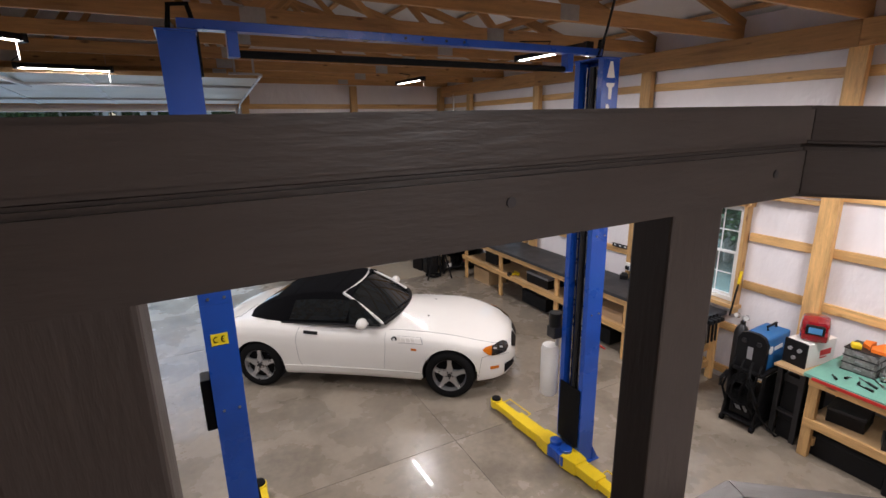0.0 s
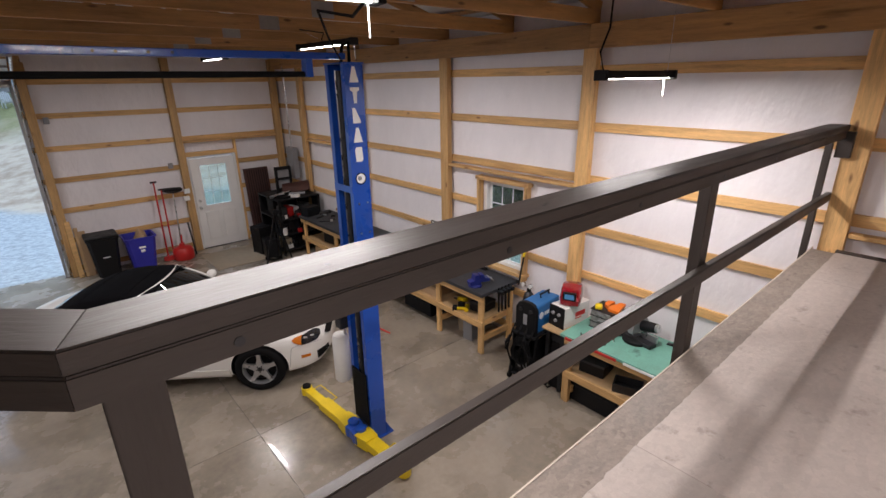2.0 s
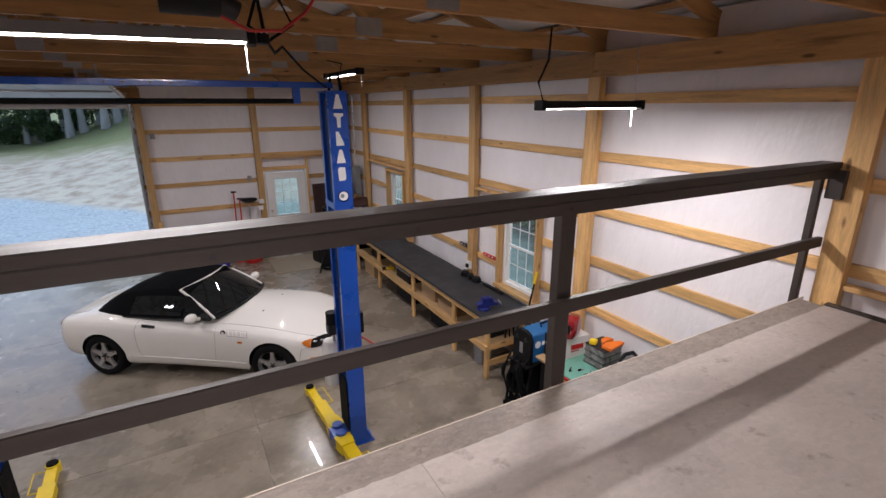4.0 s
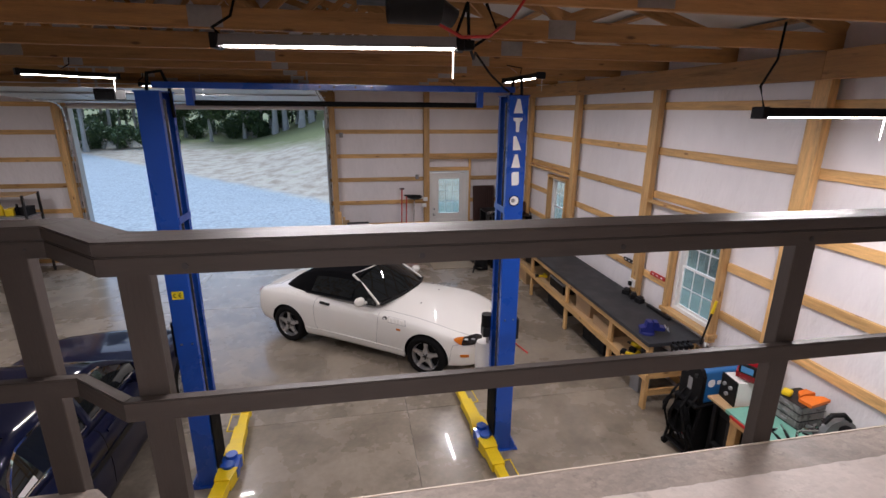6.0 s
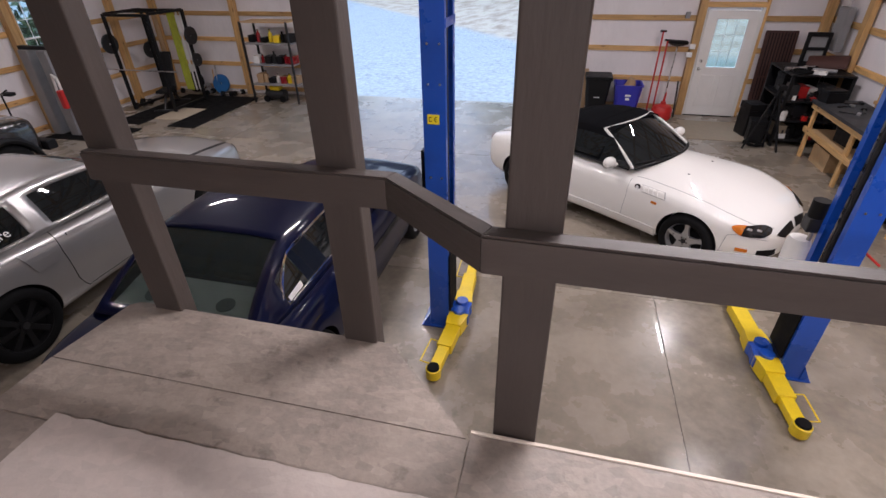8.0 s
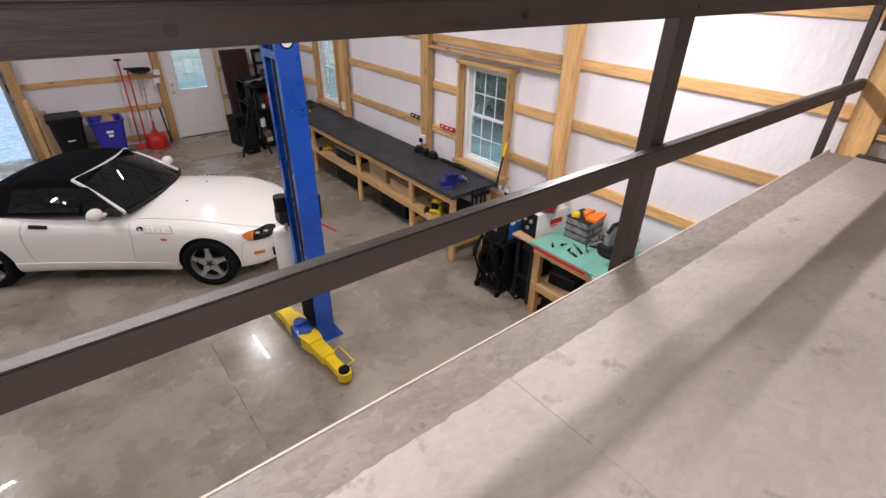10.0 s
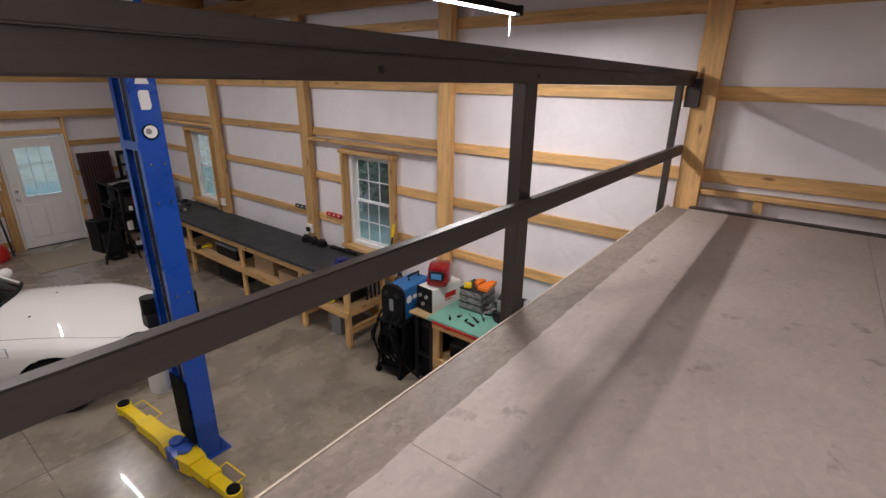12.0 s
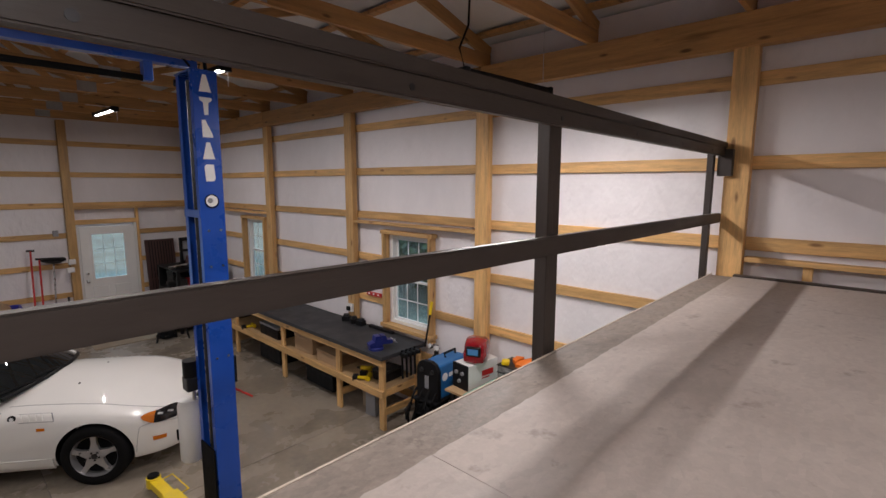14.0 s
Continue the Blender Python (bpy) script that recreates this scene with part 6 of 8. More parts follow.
part("carry_handle", tube([(0.02, 0, 0.38), (0.0, 0, 0.43), (0.2, 0, 0.43), (0.2, 0, 0.38)], 0.013), BLACKPL, w2, smooth=True)
crt = thing("welding_cart", "black wheeled cart hung with coiled welding cables", "cart", pose(6.28, 2.545, 0, 0, 0, 4))
for y in (-0.16, 0.16):
    for x0, x1 in ((-0.33, -0.22), (0.32, 0.28)):
        part("upright", tube([(x0, y, 0.05), (x1, y, 0.645)], 0.017), BLACKPL, crt)
    part("foot", tube([(-0.36, y, 0.06), (0.34, y, 0.06)], 0.02), BLACKPL, crt)
    for x in (-0.32, 0.30):
        part("caster", cyl((x, y - 0.015, 0.04), (x, y + 0.015, 0.04), 0.04, n=18), BLACK, crt)
part("tray", box(-0.33, -0.17, 0.075, 0.32, 0.17, 0.1, 0.004), BLACKPL, crt)
part("upper_tray", box(-0.30, -0.17, 0.645, 0.32, 0.17, 0.673, 0.004), BLACKPL, crt)
part("machine", box(-0.28, -0.13, 0.1, 0.16, 0.13, 0.38, 0.03), BLACKPL, crt, "small black plasma cutter")
part("machine_face", box(-0.286, -0.07, 0.19, -0.28, 0.07, 0.30, 0.002), GREY, crt)
part("machine_badge", box(-0.289, -0.05, 0.26, -0.286, 0.05, 0.285), RED, crt)
for k in range(5):
    part("cable_coil", tube([(-0.31 - 0.012 * k, 0.12 * math.cos(t), 0.50 + 0.13 * math.sin(t) - 0.02 * k) for t in [2 * math.pi * i / 20 for i in range(21)]], 0.012, 6), BLACK, crt, smooth=True)
for k in range(4):
    yy = -0.14 + 0.09 * k
    part("hanging_lead", tube([(-0.27, yy, 0.78), (-0.36, yy - 0.02, 0.72), (-0.38, yy + 0.03, 0.5), (-0.36, yy + 0.05, 0.3 + 0.04 * k), (-0.32, yy, 0.2)], 0.013, 6), BLACK, crt, smooth=True)
part("torch_cable", tube([(-0.30, -0.05, 0.74), (-0.42, -0.1, 0.66), (-0.43, -0.2, 0.42), (-0.34, -0.22, 0.24), (-0.30, -0.12, 0.33), (-0.34, -0.02, 0.56)], 0.016, 6), BLACK, crt, "thick black torch cable", smooth=True)
part("torch", tube([(-0.33, 0.16, 0.62), (-0.37, 0.2, 0.52), (-0.35, 0.21, 0.42)], 0.02, 8), BLACKPL, crt, smooth=True)
part("side_plate", box(-0.27, -0.165, 0.1, 0.28, -0.158, 0.63), BLACKPL, crt)
part("side_plate", box(-0.27, 0.158, 0.1, 0.28, 0.165, 0.63), BLACKPL, crt)
part("ground_lead", tube([(-0.3, -0.14, 0.4), (-0.3, -0.22, 0.2), (-0.2, -0.34, 0.02), (0.0, -0.38, 0.015), (0.1, -0.28, 0.015), (-0.06, -0.24, 0.015)], 0.01, 6), BLACK, crt, smooth=True)
gc = thing("gas_cylinder", "dark gas cylinder with brass regulator gauges", "gas cylinder", pose(6.66, 2.99, 0))
part("bottle", lathe([(0.0, 0.0), (0.075, 0.0), (0.08, 0.02), (0.08, 0.78), (0.06, 0.86), (0.03, 0.89), (0.03, 0.93)], 24), DARKSTEEL, gc, smooth=True)
part("valve", cyl((0, 0, 0.93), (0, 0, 1.0), 0.018, n=12), STEEL, gc)
for s in (-1, 1):
    part("gauge", cyl((-0.03, s * 0.05, 1.0), (-0.06, s * 0.06, 1.0), 0.035, n=20), STEEL, gc)
    part("gauge_face", cyl((-0.0605, s * 0.06, 1.0), (-0.064, s * 0.061, 1.0), 0.029, n=20), LETTER, gc)


def green_table():
    t = thing("welding_table", "pine table with a scuffed green top and a cluttered shelf", "table")
    x0, x1, y0, y1 = 6.01, 6.76, 0.42, 2.005
    part("table_top", box(x0, y0, 0.865, x1, y1, 0.9, 0.004), GREENTOP, t, "scuffed green board top")
    board("apron", (x0 + 0.05, y0 + 0.04, 0.82), (x0 + 0.05, y1 - 0.04, 0.82), 0.089, 0.038, PINE, t)
    for x in (x0 + 0.07, x1 - 0.07):
        for y in (y0 + 0.09, y1 - 0.09):
            board("leg", (x, y, 0), (x, y, 0.864), 0.089, 0.06, PINE, t, up=(0, 1, 0))
    board("shelf_rail", (x0 + 0.05, y0 + 0.05, 0.38), (x0 + 0.05, y1 - 0.05, 0.38), 0.089, 0.036, PINE, t)
    board("end_rail", (x0 + 0.1, y1 - 0.13, 0.16), (x1 - 0.1, y1 - 0.13, 0.16), 0.089, 0.036, PINE, t)
    part("shelf", box(x0 + 0.07, y0 + 0.06, 0.395, x1 - 0.05, y1 - 0.06, 0.412), PLY, t)
    part("edge_strip", box(x0 - 0.012, 1.30, 0.855, x0 - 0.001, 1.93, 0.885, 0.002), RED, t, "red magnetic strip")
    part("edge_tape", box(x0 - 0.008, 0.86, 0.855, x0 - 0.001, 1.22, 0.885, 0.001), LETTER, t, "white tape with unreadable print")
    part("edge_tape", box(x0 - 0.009, 0.66, 0.853, x0 - 0.001, 0.84, 0.89, 0.001), YELLOW, t, "yellow tape")
    part("edge_tape", box(x0 - 0.008, 0.45, 0.855, x0 - 0.001, 0.64, 0.885, 0.001), LIGHTBLUE, t, "blue tape")
green_table()
ORGANIZER = material("clear_drawer", (0.20, 0.19, 0.185), 0.3, vary=0.35, scale=9, fine=40, bump=0.05, spec=0.6)
org = thing("parts_organizer", "grey parts organizer with clear drawers under orange and yellow tools", "organizer", pose(6.54, 1.745, 0.9, 0, 0, 2))
part("case", box(-0.13, -0.135, 0, 0.15, 0.135, 0.235, 0.01), ORGANIZER, org)
for z in (0.003, 0.078, 0.153, 0.228):
    part("case_rim", box(-0.14, -0.139, z, 0.152, 0.139, z + 0.009, 0.002), DARKSTEEL, org)
for k in range(3):
    part("drawer", box(-0.142, -0.122, 0.014 + 0.075 * k, -0.13, 0.122, 0.074 + 0.075 * k, 0.004), ORGANIZER, org)
    part("drawer_pull", box(-0.152, -0.03, 0.04 + 0.075 * k, -0.142, 0.03, 0.052 + 0.075 * k, 0.003), GREY, org)
cap = thing("clamp", "orange spring clamp lying on the organizer", "clamp", pose(6.56, 1.70, 1.139, 0, 0, 15))
part("arm", prism([(-0.12, -0.1), (0.14, -0.12), (0.14, -0.06), (0.0, 0.02), (-0.1, 0.02)], 0.0, 0.03), ORANGE, cap)
part("arm", prism([(-0.06, 0.03), (0.02, 0.03), (0.13, 0.0), (0.12, 0.08), (0.02, 0.09)], 0.0, 0.035), ORANGE, cap)
yl = thing("tape_measure", "yellow tape measure on the organizer", "tape measure", pose(6.45, 1.805, 1.139, 0, 0, 30))
part("case", box(-0.045, -0.04, 0, 0.045, 0.04, 0.05, 0.015), YELLOW, yl)
saw = thing("chop_saw", "black and grey chop saw on the green table", "saw", pose(6.50, 1.34, 0.9, 0, 0, 170))
part("base", lathe([(0.0, 0.045), (0.13, 0.045), (0.15, 0.03), (0.15, 0.0)], 24), BLACKPL, saw, smooth=True)
part("base_wing", box(-0.05, -0.22, 0.0, 0.07, 0.22, 0.05, 0.012), DARKSTEEL, saw)
part("fence", prism([(-0.22, 0.05), (0.22, 0.05), (0.22, 0.12), (0.06, 0.12), (0.04, 0.08), (-0.04, 0.08), (-0.06, 0.12), (-0.22, 0.12)], 0.03, 0.055, Matrix(((0, 0, -1, 0), (1, 0, 0, 0), (0, 1, 0, 0), (0, 0, 0, 1)))), STEEL, saw)
part("hinge", cyl((-0.14, -0.05, 0.11), (-0.14, 0.05, 0.11), 0.05, n=16), GREY, saw, smooth=True)
part("blade", cyl((0.0, 0.006, 0.17), (0.0, 0.009, 0.17), 0.115, n=32), STEEL, saw)
part("blade_guard", prism([(0.135 * math.cos(radians(a)), 0.17 + 0.135 * math.sin(radians(a))) for a in range(-20, 201, 20)], -0.03, 0.035, Matrix(((1, 0, 0, 0), (0, 0, 1, 0), (0, 1, 0, 0), (0, 0, 0, 1)))), GREY, saw)
part("motor", cyl((-0.02, 0.04, 0.20), (-0.03, 0.20, 0.23), 0.06, 0.052, n=18), BLACKPL, saw, smooth=True)
part("motor_cap", cyl((-0.03, 0.20, 0.23), (-0.032, 0.225, 0.235), 0.045, n=18), STEEL, saw, smooth=True)
part("handle", tube([(-0.06, 0.02, 0.29), (0.0, 0.02, 0.35), (0.1, 0.02, 0.345), (0.16, 0.02, 0.27)], 0.02), BLACKPL, saw, smooth=True)
part("vise_screw", cyl((0.05, -0.12, 0.085), (0.24, -0.12, 0.085), 0.011, n=10), STEEL, saw)
gv = thing("drill_vice", "small grey drill vice on the green table", "vice", pose(6.50, 1.56, 0.9, 0, 0, 25))
part("bed", box(-0.08, -0.035, 0, 0.08, 0.035, 0.02, 0.004), DARKSTEEL, gv)
for x in (-0.06, 0.01):
    part("jaw", box(x - 0.012, -0.04, 0.02, x + 0.012, 0.04, 0.06, 0.004), STEEL, gv)
part("screw", cyl((0.02, 0, 0.035), (0.13, 0, 0.035), 0.009, n=8), STEEL, gv)
for k, (x, y, a, n, mat) in enumerate(((6.13, 1.80, 40, 0.07, BLACKPL), (6.22, 1.74, -10, 0.05, BLACKPL), (6.15, 1.56, 75, 0.11, BLACKPL), (6.27, 1.59, 60, 0.17, DARKSTEEL), (6.33, 1.53, 42, 0.15, STEEL), (6.20, 1.64, 15, 0.05, BLACKPL), (6.66, 1.52, 80, 0.1, DARKSTEEL))):
    t = thing("hand_tool", "small dark hand tool lying on the green table", "hand tool", pose(x, y, 0.9, 0, 0, a))
    part("grip", cyl((-n / 2, 0, 0.013), (n * 0.1, 0, 0.013), 0.013, 0.011, n=10), mat, t, smooth=True)
    part("shank", box(n * 0.1, -0.006, 0.004, n / 2 + 0.03, 0.006, 0.014, 0.002), STEEL if k % 2 else DARKSTEEL, t)
bb = thing("pry_bar", "flat black steel bar lying at the back of the green table", "bar", pose(6.68, 0.86, 0.9, 0, 0, 92))
part("bar", box(-0.17, -0.02, 0, 0.17, 0.02, 0.02, 0.004), BLACKPL, bb)
part("claw", prism([(0.17, -0.02), (0.21, -0.026), (0.21, -0.006), (0.19, 0.0), (0.21, 0.006), (0.21, 0.026), (0.17, 0.02)], 0.0, 0.014), DARKSTEEL, bb)
for x, y, lx, ly, lz, mat, lid, a, z, nm in ((6.35, 1.7, 0.3, 0.3, 0.16, BLACKPL, DARKSTEEL, 8, 0.412, "black case on the table's shelf"), (6.25, 1.25, 0.2, 0.3, 0.1, DARKSTEEL, None, 20, 0.412, "dark steel tray on the table's shelf"),
                                         (6.4, 0.85, 0.4, 0.35, 0.14, GREY, None, -10, 0.412, "grey parts tray on the table's shelf"), (6.15, 0.78, 0.16, 0.2, 0.12, WHITEPAINT, None, 25, 0.412, "white plastic tray with fittings"),
                                         (6.4, 1.6, 0.5, 0.6, 0.26, BLACKPL, BLACKPL, 0, 0, "black storage tub under the table"), (6.35, 1.05, 0.5, 0.5, 0.24, BLACKPL, BLACKPL, 4, 0, "black storage tub under the table"),
                                         (6.10, 0.72, 0.18, 0.3, 0.18, WHITEPAINT, CARD, -12, 0, "white carton on the floor"), (6.36, 2.165, 0.36, 0.15, 0.28, BLACKPL, BLACKPL, 0, 0, "black case under the welder stand"), (6.36, 2.165, 0.34, 0.15, 0.4, BLACKPL, DARKSTEEL, 0, 0.321, "black machine on the welder stand's shelf")):
    crate("storage_box", nm, "box", x, y, z, lx, ly, lz, mat, a, lid)
rc = thing("tool_chest", "red steel tool chest with drawers on the floor", "tool chest", pose(6.28, 0.12, 0, 0, 0, 0))
part("case", box(-0.3, -0.25, 0.04, 0.4, 0.22, 0.72, 0.008), RED, rc)
for k in range(4):
    part("drawer", box(-0.312, -0.23, 0.08 + 0.155 * k, -0.3, 0.2, 0.22 + 0.155 * k, 0.003), BLACKPL if k % 2 else RED, rc)
    part("drawer_pull", box(-0.326, -0.2, 0.19 + 0.155 * k, -0.312, 0.17, 0.205 + 0.155 * k, 0.002), STEEL, rc)
part("plinth", box(-0.28, -0.23, 0, 0.38, 0.2, 0.04), BLACK, rc)

# ---------------------------------------------------------------- far corner
def corner_shelving():
    s = thing("corner_shelving", "black shelving packed with dark parts in the far corner", "shelving")
    x0, x1, y0, y1 = 5.72, 6.7, 9.1, 10.25
    for x in (x0 + 0.03, x1 - 0.03):
        for y in (y0 + 0.03, y1 - 0.03):
            part("post", box(x - 0.025, y - 0.025, 0, x + 0.025, y + 0.025, 1.24), BLACKPL, s)
    for z in (0.1, 0.45, 0.8, 1.24):
        part("shelf", box(x0, y0, z, x1, y1, z + 0.03, 0.003), BLACKPL, s)
    part("back_sheet", box(x0 + 0.06, y1 - 0.004, 0.1, x1 - 0.06, y1 + 0.004, 1.2), BLACKPL, s)
    part("end_sheet", box(x1 - 0.004, y0 + 0.06, 0.1, x1 + 0.004, y1 - 0.06, 1.2), BLACKPL, s)
corner_shelving()
for x, y, z, lx, ly, lz, a in ((5.5, 9.75, 0.0, 0.3, 0.36, 0.62, 12), (5.52, 9.35, 0.0, 0.26, 0.3, 0.42, -8), (6.0, 9.85, 0.83, 0.36, 0.3, 0.34, 5), (6.4, 9.9, 0.48, 0.4, 0.3, 0.28, 0), (6.05, 9.9, 0.13, 0.5, 0.4, 0.28, 0), (6.2, 8.95, 0.965, 0.3, 0.22, 0.2, 14)):
    if y < 9.0:
        y = 8.6
    crate("tool_case", "black tool case among the corner clutter", "tool case", x, y, z, lx, ly, lz, BLACKPL, a, BLACKPL)
for k, (x, y, a, r) in enumerate(((5.45, 9.08, 0, 0.1), (6.1, 9.62, 20, 0.09), (5.9, 9.2, 60, 0.08))):
    t = thing("cable_coil", "coil of black cable in the corner clutter", "cable", pose(x, y, 0.012 if k == 0 else 1.282))
    part("coil", tube([((r + 0.01 * (i % 7)) * math.cos(0.45 * i), (r + 0.01 * (i % 7)) * math.sin(0.45 * i), 0.0 + 0.0012 * i) for i in range(50)], 0.011, 5), BLACK, t, smooth=True)
random.seed(5)
for z in (0.13, 0.48, 0.83):
    for k in range(5):
        mat, nm = random.choice(((BLACKPL, "black"), (DARKSTEEL, "dark steel"), (BLACKPL, "black"), (BLACKPL, "black")))
        if (z, k) == (0.83, 1):
            mat, nm = RED, "red"
        if (z, k) == (0.83, 2) or (z, k) == (0.13, 0):
            mat, nm = (WHITEPAINT, "white") if z > 0.5 else (TAN, "tan")
        crate("storage_box", nm + " box among parts on the corner shelving", "box", 5.88 + 0.17 * k, 9.35 + 0.1 * (k % 3), z, 0.14, 0.3, 0.14 + 0.12 * random.random(), mat, random.uniform(-12, 12), mat if k % 2 else None)
for k, (x, y, L, a, r) in enumerate(((5.95, 9.5, 0.55, 20, 0.035), (6.15, 9.7, 0.5, 35, 0.03), (6.3, 9.4, 0.35, -20, 0.03))):
    t = thing("pipe", "grey pipe lying on the corner shelving", "pipe", pose(x, y, 1.27 + r, 0, 0, a))
    bm = lathe([(r * 0.8, -L / 2), (r, -L / 2), (r, L / 2), (r * 0.8, L / 2), (r * 0.8, -L / 2)], 18, Matrix.Rotation(radians(90), 4, "Y"))
    part("tube", bm, GREY if k else STEEL, t, smooth=True)
for x, y in ((6.1, 9.25), (6.2, 9.2)):
    t = thing("tape_roll", "white roll of tape on the corner shelving", "tape", pose(x, y, 1.27))
    part("roll", lathe([(0.04, 0), (0.07, 0), (0.07, 0.05), (0.04, 0.05), (0.04, 0)], 20), WHITEPAINT, t, smooth=True)
random.seed(23)
for z, n in ((0.48, 9), (0.83, 11), (0.13, 7)):
    for k in range(n):
        mat, nm = ((BLACKPL, "black"), (DARKSTEEL, "dark steel"), (RED, "red"), (BLACK, "black"), (WHITEPAINT, "white"), (DARKSTEEL, "dark steel"), (BLACKPL, "black"))[(k * 3 + int(z * 10)) % 7]
        x, y = 5.80 + 0.8 * k / n, 9.15 + 0.08 * ((k * 5) % 4)
        if k % 3 == 0:
            r, h = random.uniform(0.03, 0.06), random.uniform(0.10, 0.2)
            t = thing("spray_can", nm + " can among the corner clutter", "can", pose(x, y - 0.02, z))
            part("can_body", lathe([(0.0, 0.0), (r, 0.0), (r, h * 0.8), (r * 0.75, h * 0.88), (r * 0.75, h * 0.9), (0.0, h * 0.9)], 14), mat, t, smooth=True)
            part("can_cap", cyl((0, 0, h * 0.9), (0, 0, h), r * 0.6, n=12), BLACKPL if mat is not BLACKPL else RED, t)
        else:
            t = thing("machine_part", nm + " machine part among the corner clutter", "machine part", pose(x, y, z, 0, 0, random.uniform(0, 180)))
            w = random.uniform(0.05, 0.09)
            part("block", prism([(-w, -w * 0.6), (w * 0.7, -w * 0.7), (w, w * 0.2), (w * 0.2, w * 0.8), (-w * 0.8, w * 0.5)], 0.0, random.uniform(0.04, 0.1)), mat, t)
            part("boss", cyl((0, 0, 0.02), (0, 0, random.uniform(0.11, 0.15)), w * 0.4, n=14), DARKSTEEL if mat is not DARKSTEEL else BLACKPL, t, smooth=True)
RUST = material("dark_red_panel", (0.055, 0.022, 0.018), 0.5, vary=0.25, scale=4, bump=0.1)
hood = thing("body_panel", "dark red car body panel leaning in the corner", "car part", pose(6.45, 9.75, 1.27, 0, 0, -25))
bm = bmesh.new()
g = [[bm.verts.new((-0.3 + 0.6 * i / 8, -0.25 + 0.5 * j / 6, 0.03 + 0.16 * math.sin(math.pi * j / 6) + 0.06 * i / 8)) for j in range(7)] for i in range(9)]
for i in range(8):
    for j in range(6):
        bm.faces.new((g[i][j], g[i + 1][j], g[i + 1][j + 1], g[i][j + 1]))
sv = bmesh.ops.extrude_face_region(bm, geom=bm.faces[:])
bmesh.ops.translate(bm, vec=(0, 0, -0.03), verts=[v for v in sv["geom"] if isinstance(v, bmesh.types.BMVert)])
part("skin", bm, RUST, hood, smooth=True)
grt = thing("steel_grate", "dark brown steel mesh gate leaning against the far wall", "grate", pose(5.98, 10.72, 0, -6, 0, 0))
for x in (-0.27, 0.27):
    part("side_bar", box(x - 0.02, -0.015, 0.0, x + 0.02, 0.015, 1.75), RUST, grt)
for z in (0.02, 0.88, 1.73):
    part("cross_bar", box(-0.25, -0.012, z - 0.02, 0.25, 0.012, z + 0.02), RUST, grt)
part("mesh_sheet", box(-0.25, -0.003, 0.04, 0.25, 0.003, 1.72), RUST, grt)
for k in range(9):
    part("mesh_bar", box(-0.22 + 0.055 * k, -0.009, 0.04, -0.205 + 0.055 * k, -0.003, 1.71), BLACKPL, grt)
frm = thing("metal_cage", "black metal cage standing on the corner shelving", "cage", pose(6.32, 10.1, 1.27, 0, 0, 0))
for a, b, c, d in ((-0.19, 0.0, -0.14, 0.55), (0.14, 0.0, 0.19, 0.55), (-0.14, 0.0, 0.14, 0.06), (-0.14, 0.48, 0.14, 0.55), (-0.14, 0.25, 0.14, 0.30)):
    part("frame_bar", box(a, -0.04, b, c, 0.04, d, 0.006), BLACKPL, frm)
part("inner_plate", box(-0.14, -0.01, 0.06, 0.14, 0.0, 0.48), GREY, frm)
elp = thing("electric_panel", "grey steel electric panel with conduit on a post", "electric panel", pose(6.71, 10.25, 1.5))
part("box", box(-0.1, -0.18, 0.0, 0.02, 0.18, 0.72, 0.006), GREY, elp)
part("door", box(-0.108, -0.16, 0.03, -0.1, 0.16, 0.69, 0.003), GREY, elp)
part("conduit", tube([(-0.04, 0.0, 0.72), (-0.04, 0.0, 2.5)], 0.02), STEEL, elp)
trp = thing("tripod_stand", "black tripod stand on the concrete floor", "stand")
for p in ((5.22, 8.87, 0.0), (5.75, 8.75, 0.0), (5.6, 9.0, 0.0)):
    part("leg", tube([p, (5.56, 8.98, 1.05)], 0.018), BLACKPL, trp)
part("head", box(5.5, 8.9, 1.04, 5.64, 9.04, 1.12, 0.01), BLACKPL, trp)
orx = thing("gas_can", "orange and black chainsaw case by the entry door", "tool case", pose(5.82, 10.35, 0, 0, 0, 10))
part("body", box(-0.12, -0.1, 0, 0.12, 0.1, 0.36, 0.03), ORANGE, orx)
part("top", box(-0.1, -0.08, 0.36, 0.1, 0.08, 0.5, 0.02), BLACKPL, orx)
mat_ = thing("door_mat", "tan woven mat in front of the entry door", "mat", pose(4.92, 9.85, 0))
part("fabric", box(-0.58, -0.62, 0.0005, 0.58, 0.62, 0.012, 0.004), TAN, mat_)

